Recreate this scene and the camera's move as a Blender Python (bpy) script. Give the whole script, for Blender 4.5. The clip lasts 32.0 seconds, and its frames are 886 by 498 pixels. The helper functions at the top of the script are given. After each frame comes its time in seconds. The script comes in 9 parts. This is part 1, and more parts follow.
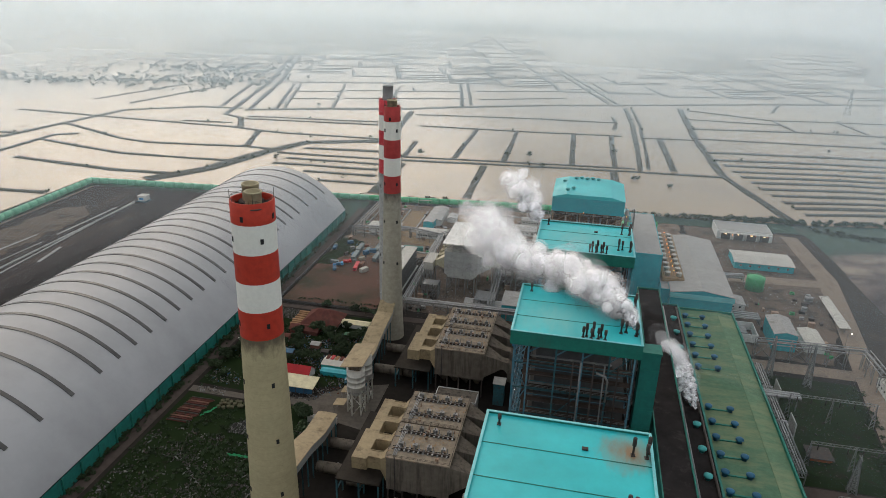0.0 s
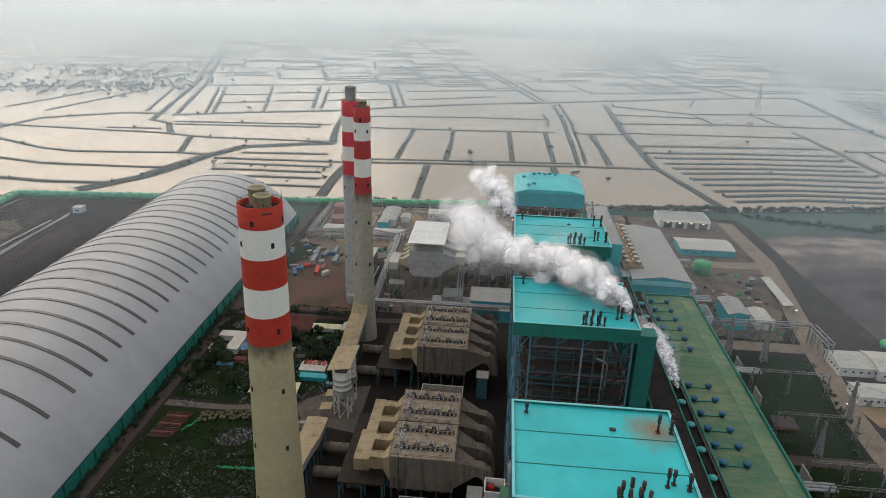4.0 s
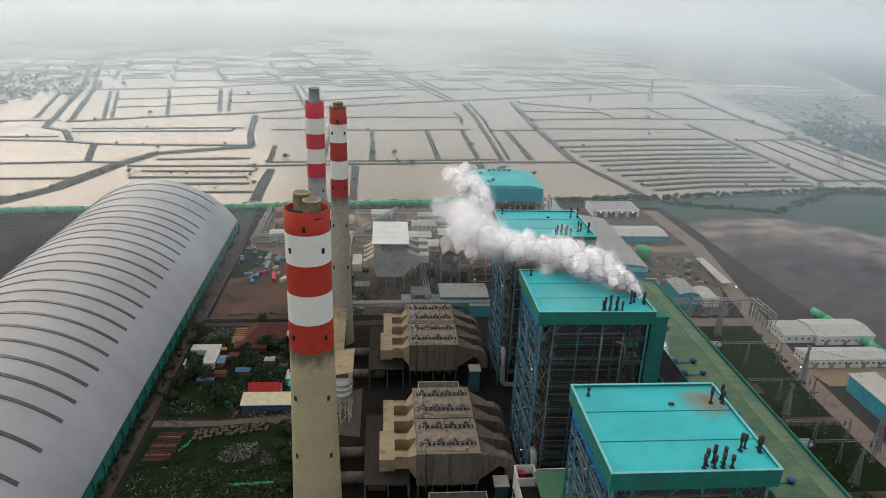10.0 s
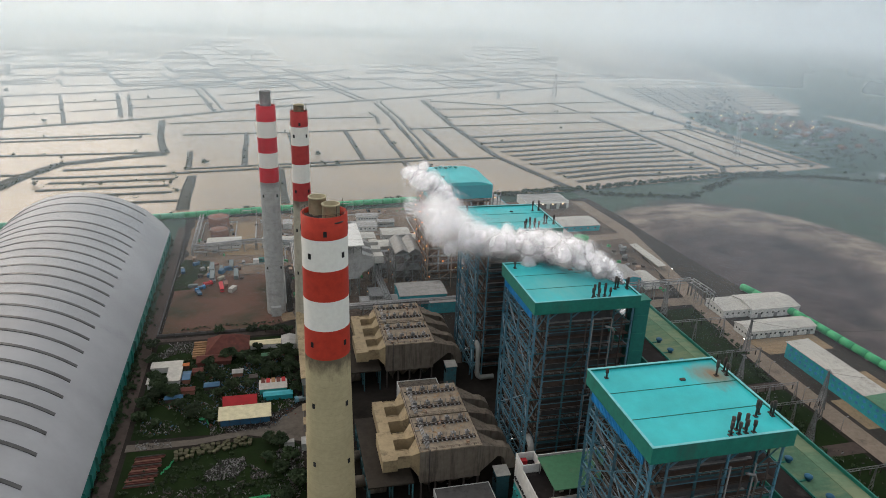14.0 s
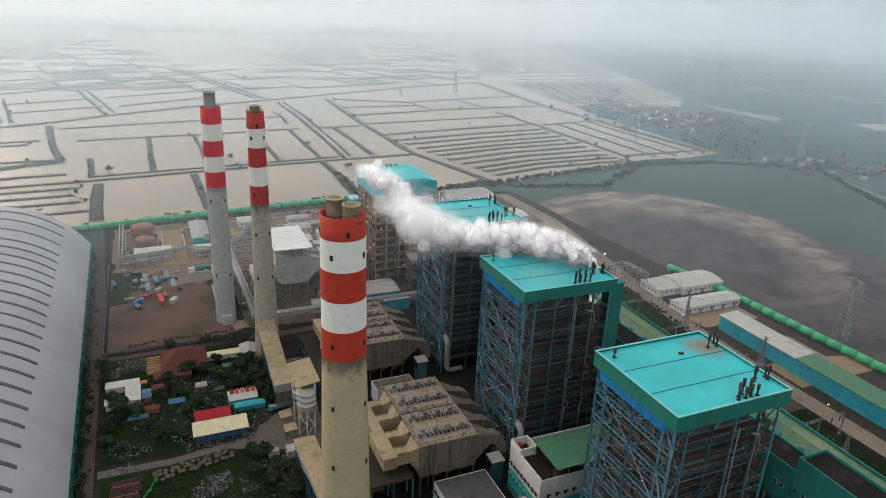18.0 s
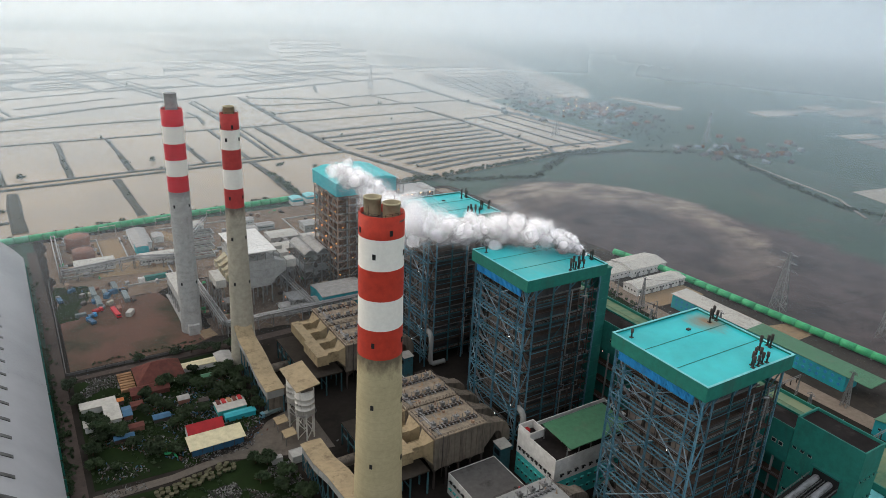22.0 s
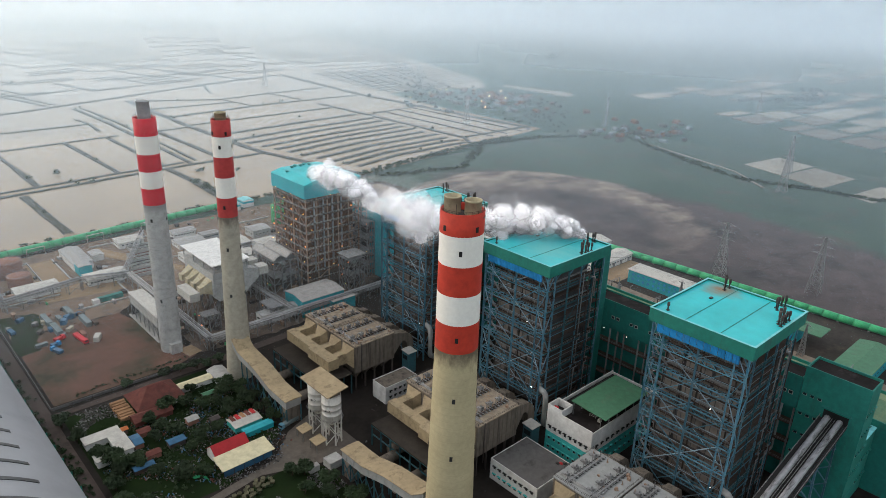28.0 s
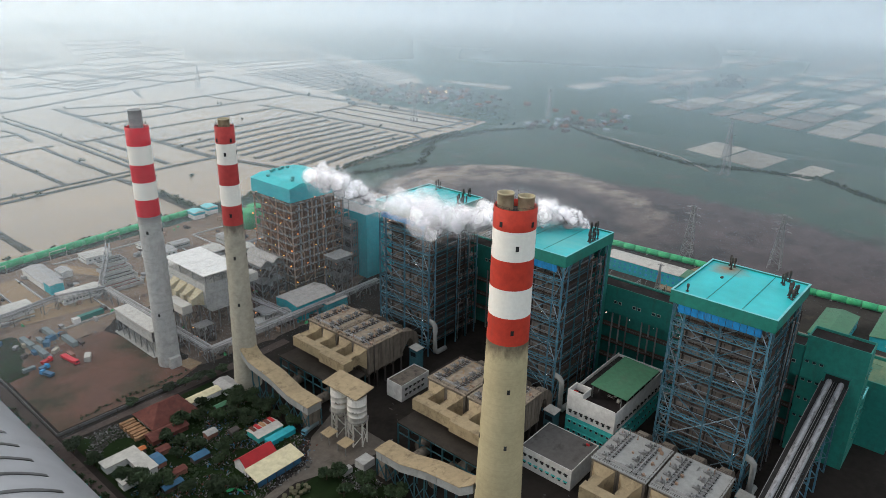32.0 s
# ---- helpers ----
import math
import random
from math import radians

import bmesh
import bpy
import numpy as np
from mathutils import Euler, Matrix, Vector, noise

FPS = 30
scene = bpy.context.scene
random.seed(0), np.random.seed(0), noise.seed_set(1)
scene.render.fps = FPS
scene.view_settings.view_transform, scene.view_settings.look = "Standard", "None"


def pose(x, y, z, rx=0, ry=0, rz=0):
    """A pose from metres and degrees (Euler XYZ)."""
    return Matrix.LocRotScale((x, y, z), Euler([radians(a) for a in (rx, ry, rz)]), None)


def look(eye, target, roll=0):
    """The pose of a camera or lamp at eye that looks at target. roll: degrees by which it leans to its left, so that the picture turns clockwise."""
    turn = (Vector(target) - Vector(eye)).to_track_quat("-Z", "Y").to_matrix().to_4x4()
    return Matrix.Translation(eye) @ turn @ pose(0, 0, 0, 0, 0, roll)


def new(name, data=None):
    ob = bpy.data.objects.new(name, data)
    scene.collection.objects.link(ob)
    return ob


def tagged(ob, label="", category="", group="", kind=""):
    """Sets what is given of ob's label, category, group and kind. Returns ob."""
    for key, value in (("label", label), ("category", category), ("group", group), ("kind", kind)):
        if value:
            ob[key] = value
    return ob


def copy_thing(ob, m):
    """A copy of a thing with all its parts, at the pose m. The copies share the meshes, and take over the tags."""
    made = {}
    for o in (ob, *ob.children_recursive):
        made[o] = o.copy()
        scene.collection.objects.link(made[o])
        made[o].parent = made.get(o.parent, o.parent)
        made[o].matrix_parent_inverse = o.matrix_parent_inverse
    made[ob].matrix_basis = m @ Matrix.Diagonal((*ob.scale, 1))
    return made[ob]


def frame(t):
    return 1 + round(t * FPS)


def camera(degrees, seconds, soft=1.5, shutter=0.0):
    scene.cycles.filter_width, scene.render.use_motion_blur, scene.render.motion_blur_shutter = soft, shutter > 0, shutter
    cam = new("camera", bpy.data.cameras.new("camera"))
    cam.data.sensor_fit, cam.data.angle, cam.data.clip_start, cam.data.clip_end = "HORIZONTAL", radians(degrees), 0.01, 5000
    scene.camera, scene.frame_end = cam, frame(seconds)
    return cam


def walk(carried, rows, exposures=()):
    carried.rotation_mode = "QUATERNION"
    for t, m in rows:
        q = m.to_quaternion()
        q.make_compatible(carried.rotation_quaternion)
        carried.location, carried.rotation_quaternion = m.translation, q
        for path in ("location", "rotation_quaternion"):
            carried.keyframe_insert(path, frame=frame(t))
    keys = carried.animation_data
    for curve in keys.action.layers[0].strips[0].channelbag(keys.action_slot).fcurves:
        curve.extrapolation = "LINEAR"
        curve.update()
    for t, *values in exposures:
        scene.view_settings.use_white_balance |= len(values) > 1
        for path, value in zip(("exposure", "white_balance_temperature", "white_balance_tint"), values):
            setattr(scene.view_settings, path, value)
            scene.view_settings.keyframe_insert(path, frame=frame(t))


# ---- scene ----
cam = camera(65.7, 32.0, 0.55)
ROWS = [
    (0, (0.52, 2.65, 194.53), (-17.91, 93.76, 157.67), 1.72),
    (0.5, (-2.76, 1.46, 194.80), (-19.69, 92.87, 157.94), 1.76),
    (1, (-5.86, 0.42, 194.52), (-21.52, 92.09, 157.75), 1.75),
    (1.5, (-8.95, -0.58, 194.24), (-23.31, 91.32, 157.52), 1.73),
    (2, (-12.19, -1.50, 194.12), (-25.14, 90.63, 157.45), 1.76),
    (2.5, (-15.30, -2.37, 194.01), (-26.84, 89.96, 157.38), 1.75),
    (3, (-18.93, -3.30, 193.92), (-28.84, 89.24, 157.35), 1.76),
    (3.5, (-22.32, -4.11, 193.89), (-30.92, 88.58, 157.36), 1.75),
    (5.5, (-36.95, -6.80, 193.70), (-40.05, 86.30, 157.32), 1.79),
    (6, (-40.80, -7.36, 193.75), (-42.43, 85.79, 157.40), 1.86),
    (6.5, (-44.67, -7.85, 193.71), (-44.96, 85.32, 157.40), 1.92),
    (7, (-48.63, -8.27, 193.68), (-47.65, 84.92, 157.41), 2.00),
    (7.5, (-52.70, -8.60, 193.64), (-50.48, 84.58, 157.40), 2.06),
    (8, (-56.85, -8.82, 193.55), (-53.44, 84.33, 157.34), 2.10),
    (8.5, (-61.02, -8.94, 193.51), (-56.32, 84.16, 157.32), 2.14),
    (9, (-65.32, -9.14, 193.39), (-59.35, 83.90, 157.23), 2.15),
    (9.5, (-69.30, -9.18, 193.32), (-62.11, 83.79, 157.21), 2.18),
    (10, (-73.79, -9.13, 193.23), (-65.13, 83.72, 157.13), 2.18),
    (10.5, (-78.17, -9.03, 193.20), (-67.86, 83.67, 157.14), 2.18),
    (11, (-82.54, -8.71, 193.11), (-70.47, 83.79, 157.08), 2.19),
    (11.5, (-86.86, -8.66, 193.02), (-72.96, 83.61, 157.06), 2.19),
    (12, (-91.19, -8.38, 192.87), (-75.39, 83.61, 156.98), 2.19),
    (12.5, (-95.52, -7.97, 192.84), (-77.96, 83.71, 156.96), 2.18),
    (13, (-100.06, -7.62, 192.81), (-80.78, 83.72, 156.98), 2.23),
    (13.5, (-104.47, -7.07, 192.79), (-83.41, 83.89, 156.98), 2.21),
    (14, (-109.06, -6.52, 192.79), (-86.08, 84.00, 157.03), 2.22),
    (14.5, (-113.63, -5.87, 192.77), (-88.83, 84.17, 157.03), 2.21),
    (16.5, (-132.06, -2.22, 192.50), (-99.73, 85.44, 156.86), 2.38),
    (17, (-136.75, -1.05, 192.52), (-102.49, 85.88, 156.90), 2.47),
    (17.5, (-141.41, 0.24, 192.34), (-105.23, 86.40, 156.75), 2.53),
    (18, (-146.01, 1.69, 192.19), (-108.06, 87.11, 156.65), 2.58),
    (18.5, (-150.74, 3.17, 192.04), (-111.02, 87.80, 156.53), 2.63),
    (19, (-155.09, 4.70, 191.96), (-113.77, 88.56, 156.45), 2.68),
    (19.5, (-160.05, 6.55, 191.82), (-117.18, 89.63, 156.33), 2.72),
    (20, (-164.65, 8.35, 191.74), (-120.06, 90.51, 156.23), 2.72),
    (20.5, (-169.38, 10.21, 191.70), (-123.02, 91.38, 156.17), 2.74),
    (21, (-174.03, 12.26, 191.66), (-126.24, 92.58, 156.10), 2.78),
    (21.5, (-178.50, 14.31, 191.62), (-129.41, 93.85, 156.06), 2.78),
    (22, (-183.15, 16.44, 191.65), (-132.77, 95.17, 156.10), 2.77),
    (22.5, (-187.65, 18.66, 191.62), (-135.94, 96.52, 156.08), 2.76),
    (23, (-192.13, 20.96, 191.66), (-139.09, 97.93, 156.11), 2.76),
    (23.5, (-196.62, 23.34, 191.67), (-142.24, 99.35, 156.10), 2.73),
    (24, (-200.99, 25.81, 191.68), (-145.38, 100.92, 156.11), 2.70),
    (24.5, (-205.22, 28.26, 191.70), (-148.30, 102.37, 156.11), 2.64),
    (25, (-209.51, 30.84, 191.73), (-151.24, 103.89, 156.12), 2.60),
    (25.5, (-213.65, 33.41, 191.79), (-154.26, 105.53, 156.15), 2.52),
    (27.5, (-230.00, 45.04, 192.11), (-166.89, 113.82, 156.25), 2.18),
    (28, (-234.01, 47.88, 192.32), (-169.97, 115.80, 156.43), 2.13),
    (28.5, (-237.63, 50.59, 192.47), (-172.76, 117.68, 156.53), 1.98),
    (29, (-241.69, 53.76, 192.63), (-175.88, 119.89, 156.63), 1.86),
    (29.5, (-245.61, 56.83, 192.82), (-178.88, 122.02, 156.78), 1.80),
    (30, (-249.35, 59.89, 192.94), (-181.70, 124.10, 156.87), 1.70),
    (30.5, (-253.20, 63.10, 193.12), (-184.58, 126.25, 157.01), 1.65),
    (31, (-256.87, 66.30, 193.28), (-187.37, 128.46, 157.13), 1.51),
    (31.5, (-260.57, 69.53, 193.44), (-190.25, 130.73, 157.25), 1.39),
    (32, (-264.22, 72.83, 193.64), (-193.06, 133.02, 157.40), 1.29),
]
scene.cycles.transparent_max_bounces = 128
walk(cam, [(t, look(eye, aim, roll)) for t, eye, aim, roll in ROWS], exposures=[(0.0, -0.14, 6590, 13), (8.0, -0.11, 6630, 14), (17.0, 0.04, 6590, 14), (25.0, 0.18, 6410, 14), (32.0, 0.23, 6310, 13)])

# ---- sky, sun, mist ----
world = bpy.data.worlds.new("hazy_sky")
scene.world = world
world.use_nodes = True
wn = world.node_tree
wn.nodes.clear()
sky = wn.nodes.new("ShaderNodeTexSky")
sky.sky_type = "NISHITA"
sky.sun_disc = False
sky.sun_elevation = radians(24)
sky.sun_rotation = radians(-33)
sky.air_density, sky.dust_density, sky.ozone_density = 1.0, 3.0, 1.5
veil = wn.nodes.new("ShaderNodeMixRGB")
veil.blend_type = "MIX"
veil.inputs["Fac"].default_value = 0.8
veil.inputs["Color2"].default_value = (9.1, 9.5, 9.55, 1)
wbg = wn.nodes.new("ShaderNodeBackground")
wbg.inputs["Strength"].default_value = 0.091
wout = wn.nodes.new("ShaderNodeOutputWorld")
wn.links.new(sky.outputs["Color"], veil.inputs["Color1"])
wn.links.new(veil.outputs["Color"], wbg.inputs["Color"])
wn.links.new(wbg.outputs["Background"], wout.inputs["Surface"])

sun_data = bpy.data.lights.new("sun", "SUN")
sun_data.energy, sun_data.angle, sun_data.color = 1.5, radians(50), (1.0, 0.86, 0.68)
sun = new("sun", sun_data)
sun.matrix_world = look((0, 0, 400), (0.545 * 400, -0.839 * 400, 400 - 0.46 * 400))


# ---- materials ----
def mat_nodes(name):
    m = bpy.data.materials.new(name)
    m.use_nodes = True
    nt = m.node_tree
    bsdf = nt.nodes["Principled BSDF"]
    geo = nt.nodes.new("ShaderNodeNewGeometry")
    return m, nt, bsdf, geo


def noise_node(nt, vec, scale, detail=4.0, rough=0.55, stretch=(1, 1, 1)):
    mp = nt.nodes.new("ShaderNodeMapping")
    mp.inputs["Scale"].default_value = stretch
    nt.links.new(vec, mp.inputs["Vector"])
    nz = nt.nodes.new("ShaderNodeTexNoise")
    nz.inputs["Scale"].default_value = scale
    nz.inputs["Detail"].default_value = detail
    nz.inputs["Roughness"].default_value = rough
    nt.links.new(mp.outputs["Vector"], nz.inputs["Vector"])
    return nz.outputs["Fac"]


def ramp(nt, fac, a, b):
    r = nt.nodes.new("ShaderNodeMapRange")
    r.inputs["From Min"].default_value = a
    r.inputs["From Max"].default_value = b
    nt.links.new(fac, r.inputs["Value"])
    return r.outputs["Result"]


def blend(nt, fac, c1, c2, mode="MIX"):
    n = nt.nodes.new("ShaderNodeMixRGB")
    n.blend_type = mode
    for sock, v in (("Fac", fac), ("Color1", c1), ("Color2", c2)):
        if isinstance(v, (int, float)):
            n.inputs[sock].default_value = v
        elif isinstance(v, tuple):
            n.inputs[sock].default_value = (*v, 1)
        else:
            nt.links.new(v, n.inputs[sock])
    return n.outputs["Color"]


def surface(name, base, second=None, stain=None, rough=0.7, metal=0.0, grain=0.4, patch=0.06, stain_at=(0.55, 0.75),
            stain_scale=0.15, stretch=(1, 1, 1), bump=0.15, vary=0.0, spec=0.4, corrugate=None, speckle=0.45):
    """A weathered surface: two tones in patches, a fine grain, and stains with a shape of their own."""
    m, nt, bsdf, geo = mat_nodes(name)
    pos = geo.outputs["Position"]
    second = second or tuple(c * 0.8 for c in base)
    col = blend(nt, ramp(nt, noise_node(nt, pos, patch, 5, 0.6, stretch), 0.35, 0.65), base, second)
    fine = noise_node(nt, pos, grain, 6, 0.65)
    col = blend(nt, speckle, col, blend(nt, ramp(nt, fine, 0.32, 0.68), tuple(c * 0.6 for c in base), tuple(min(1, c * 1.25) for c in base)))
    if stain:
        col = blend(nt, ramp(nt, noise_node(nt, pos, stain_scale, 7, 0.7, stretch), *stain_at), col, stain)
    if vary:
        info = nt.nodes.new("ShaderNodeObjectInfo")
        hsv = nt.nodes.new("ShaderNodeHueSaturation")
        mr = nt.nodes.new("ShaderNodeMapRange")
        mr.inputs["To Min"].default_value, mr.inputs["To Max"].default_value = 1 - vary, 1 + vary
        nt.links.new(info.outputs["Random"], mr.inputs["Value"])
        nt.links.new(mr.outputs["Result"], hsv.inputs["Value"])
        nt.links.new(col, hsv.inputs["Color"])
        col = hsv.outputs["Color"]
    nt.links.new(col, bsdf.inputs["Base Color"])
    bsdf.inputs["Roughness"].default_value = rough
    bsdf.inputs["Metallic"].default_value = metal
    bsdf.inputs["Specular IOR Level"].default_value = spec if rough < 0.85 else 0.08
    if bump:
        bp = nt.nodes.new("ShaderNodeBump")
        bp.inputs["Strength"].default_value = bump
        bp.inputs["Distance"].default_value = 0.3
        height = fine
        if corrugate:
            wv = nt.nodes.new("ShaderNodeTexWave")
            wv.bands_direction = corrugate[0]
            wv.inputs["Scale"].default_value = corrugate[1]
            nt.links.new(pos, wv.inputs["Vector"])
            height = wv.outputs["Fac"]
        nt.links.new(height, bp.inputs["Height"])
        nt.links.new(bp.outputs["Normal"], bsdf.inputs["Normal"])
    return m


def glow(name, colour, strength):
    m, nt, bsdf, geo = mat_nodes(name)
    bsdf.inputs["Base Color"].default_value = (*colour, 1)
    bsdf.inputs["Emission Color"].default_value = (*colour, 1)
    bsdf.inputs["Emission Strength"].default_value = strength
    return m


CONCRETE = surface("weathered_concrete", (0.475, 0.408, 0.25), (0.41, 0.352, 0.215), (0.19, 0.165, 0.11), 0.9, grain=0.7, speckle=0.22, stain_at=(0.64, 0.82), stain_scale=0.5, stretch=(0.35, 0.35, 1.6))
CONCRETE_PALE = surface("pale_stained_concrete", (0.41, 0.38, 0.305), (0.345, 0.325, 0.265), (0.13, 0.12, 0.10), 0.9, stain_at=(0.62, 0.78), stain_scale=0.3, stretch=(0.35, 0.35, 1.6))
CONCRETE_GREY = surface("pale_concrete", (0.42, 0.42, 0.40), (0.34, 0.34, 0.33), (0.25, 0.25, 0.24), 0.9, stain_scale=0.3, stretch=(0.3, 0.3, 2.6))
RED_PAINT = surface("red_chimney_paint", (0.50, 0.040, 0.018), (0.42, 0.034, 0.016), (0.30, 0.05, 0.035), 0.7, stain_at=(0.6, 0.85), stretch=(1, 1, 0.3))
RED_FADED = surface("faded_crimson_paint", (0.42, 0.045, 0.042), (0.35, 0.04, 0.038), (0.24, 0.06, 0.05), 0.75, stain_at=(0.58, 0.82), stretch=(1, 1, 0.3))
RED_BRIGHT = surface("bright_red_paint", (0.58, 0.015, 0.03), (0.50, 0.014, 0.026), None, 0.6)
WHITE_PAINT = surface("sooty_white_paint", (0.82, 0.80, 0.735), (0.74, 0.715, 0.64), (0.46, 0.41, 0.31), 0.75, grain=0.8, speckle=0.14, patch=0.04, stain_at=(0.66, 0.84), stain_scale=0.3, stretch=(1.6, 1.6, 0.22))
SILO_PAINT = surface("dusty_silo_paint", (0.62, 0.60, 0.55), (0.50, 0.48, 0.43), (0.24, 0.215, 0.18), 0.75, patch=0.3, stain_at=(0.56, 0.74), stain_scale=0.5, stretch=(1.3, 1.3, 0.25))
FLUE = surface("cream_flue_lining", (0.46, 0.41, 0.28), (0.38, 0.32, 0.19), (0.20, 0.17, 0.11), 0.8)
SOOT = surface("soot", (0.05, 0.045, 0.04), rough=0.95)
TEAL_ROOF = surface("turquoise_roof_sheet", (0.018, 0.50, 0.54), (0.04, 0.55, 0.58), (0.12, 0.42, 0.40), 0.42, spec=0.32, grain=0.06, patch=0.05, stain_at=(0.63, 0.8), stain_scale=0.045, bump=0.05, corrugate=("X", 1.2))
def roof_bloom(m, cx, cy, r, colour):
    """A patch of colour with a ragged edge on a roof sheet, for rust and for painted sheen."""
    nt = m.node_tree
    bsdf = nt.nodes["Principled BSDF"]
    geo = nt.nodes.new("ShaderNodeNewGeometry")
    dist = nt.nodes.new("ShaderNodeVectorMath")
    dist.operation = "DISTANCE"
    dist.inputs[1].default_value = (cx, cy, 82.4)
    nt.links.new(geo.outputs["Position"], dist.inputs[0])
    ragged = nt.nodes.new("ShaderNodeMath")
    ragged.operation = "MULTIPLY_ADD"
    nt.links.new(noise_node(nt, geo.outputs["Position"], 0.35, 6, 0.65, (1, 0.35, 1)), ragged.inputs[0])
    ragged.inputs[1].default_value = r * 1.3
    nt.links.new(dist.outputs["Value"], ragged.inputs[2])
    old = bsdf.inputs["Base Color"].links[0].from_socket
    nt.links.new(blend(nt, ramp(nt, ragged.outputs[0], r * 1.75, r * 0.75), old, colour), bsdf.inputs["Base Color"])


def soot_ring(m, z0, z1, colour, lift):
    """Soot washed down below the painted bands in ragged tongues, and faint joints between the concrete lifts."""
    nt = m.node_tree
    bsdf = nt.nodes["Principled BSDF"]
    geo = nt.nodes.new("ShaderNodeNewGeometry")
    sep = nt.nodes.new("ShaderNodeSeparateXYZ")
    nt.links.new(geo.outputs["Position"], sep.inputs[0])
    down = nt.nodes.new("ShaderNodeMath")
    down.operation = "MULTIPLY_ADD"
    nt.links.new(noise_node(nt, geo.outputs["Position"], 0.5, 6, 0.65, (1, 1, 0.5)), down.inputs[0])
    down.inputs[1].default_value = (z1 - z0) * 1.5
    nt.links.new(sep.outputs["Z"], down.inputs[2])
    wet = ramp(nt, down.outputs[0], z0 + (z1 - z0) * 0.95, z0 + (z1 - z0) * 1.7)
    old = bsdf.inputs["Base Color"].links[0].from_socket
    col = blend(nt, wet, old, colour)
    wave = nt.nodes.new("ShaderNodeMath")
    wave.operation = "PINGPONG"
    wave.inputs[1].default_value = lift / 2
    nt.links.new(sep.outputs["Z"], wave.inputs[0])
    joint = ramp(nt, wave.outputs[0], 0.16, 0.05)
    half = nt.nodes.new("ShaderNodeMath")
    half.operation = "MULTIPLY"
    half.inputs[1].default_value = 0.10
    nt.links.new(joint, half.inputs[0])
    nt.links.new(blend(nt, half.outputs[0], col, tuple(c * 0.9 for c in colour)), bsdf.inputs["Base Color"])


soot_ring(CONCRETE, 77, 84.8, (0.15, 0.125, 0.085), 2.6)
soot_ring(CONCRETE_PALE, 79, 86.8, (0.15, 0.135, 0.11), 2.6)
soot_ring(CONCRETE_GREY, 78, 83.8, (0.24, 0.24, 0.23), 2.2)
# rust on the first roof
roof_bloom(TEAL_ROOF, 20, 154, 8.5, (0.24, 0.16, 0.09))
# pale dust, with sheen and steam haze painted in, on the next two
roof_bloom(TEAL_ROOF, -1, 226, 17, (0.13, 0.50, 0.50))
roof_bloom(TEAL_ROOF, 5, 311, 17, (0.11, 0.47, 0.48))
# a small darker teal patch
roof_bloom(TEAL_ROOF, 24, 232, 5.5, (0.10, 0.30, 0.29))
TEAL_PALE = surface("faded_turquoise_roof", (0.16, 0.55, 0.58), (0.22, 0.60, 0.62), (0.30, 0.42, 0.40), 0.42, patch=0.05, stain_at=(0.66, 0.85), stain_scale=0.05, bump=0.05, corrugate=("X", 1.2))
TEAL_WALL = surface("turquoise_wall_sheet", (0.015, 0.36, 0.42), (0.02, 0.30, 0.36), (0.08, 0.20, 0.19), 0.6, stain_at=(0.62, 0.85), bump=0.12, corrugate=("Z", 0.01))
GREEN_WALL = surface("green_wall_sheet", (0.013, 0.18, 0.152), (0.015, 0.142, 0.122), (0.03, 0.075, 0.062), 0.65, stain_at=(0.55, 0.8), stretch=(1, 1, 0.3), bump=0.08)
GREEN_TOWER = surface("pale_green_wall_sheet", (0.018, 0.215, 0.172), (0.018, 0.175, 0.142), (0.03, 0.09, 0.075), 0.65, stain_at=(0.55, 0.8), stretch=(1, 1, 0.3), bump=0.08)
FASCIA = surface("dark_green_fascia", (0.012, 0.19, 0.145), (0.012, 0.16, 0.125), (0.04, 0.11, 0.09), 0.55, stretch=(1, 1, 0.3), bump=0.05)
BLUE_STEEL = surface("blue_painted_steel", (0.045, 0.18, 0.255), (0.18, 0.275, 0.325), (0.12, 0.10, 0.075), 0.6, grain=1.2, patch=0.3, stain_at=(0.58, 0.72), stain_scale=0.5, bump=0, vary=0.3)
# darker twin of the blue steel, with south-face shade put into the colour
DEEP_TEAL_STEEL = surface("shaded_teal_steel", (0.03, 0.115, 0.14), (0.05, 0.13, 0.15), (0.06, 0.05, 0.04), 0.65, grain=1.2, patch=0.3, stain_at=(0.55, 0.7), stain_scale=0.5, bump=0, vary=0.3)
BLUE_SHEET = surface("bright_blue_sheet", (0.02, 0.28, 0.60), (0.02, 0.22, 0.49), (0.05, 0.14, 0.3), 0.5, vary=0.12)
GREY_STEEL = surface("galvanised_steel", (0.27, 0.27, 0.27), (0.22, 0.22, 0.22), (0.16, 0.10, 0.06), 0.5, 0.4, stain_at=(0.62, 0.8), bump=0, vary=0.2)
RUST_STEEL = surface("rusty_steel", (0.068, 0.055, 0.05), (0.052, 0.045, 0.042), (0.12, 0.066, 0.038), 0.8, bump=0, vary=0.25)
# kept dark: the shade inside the boiler frames is put into this grey
CASING = surface("grey_boiler_casing", (0.075, 0.073, 0.074), (0.056, 0.055, 0.057), (0.034, 0.03, 0.028), 0.8, stain_at=(0.5, 0.8), stretch=(1, 1, 0.25))
# lighter copy of the casing, for the side that faces the light
CASING_PANEL = surface("west_lit_casing_panel", (0.20, 0.172, 0.152), (0.155, 0.133, 0.118), (0.075, 0.06, 0.05), 0.8, stain_at=(0.5, 0.8), stretch=(1, 1, 0.25), vary=0.2)
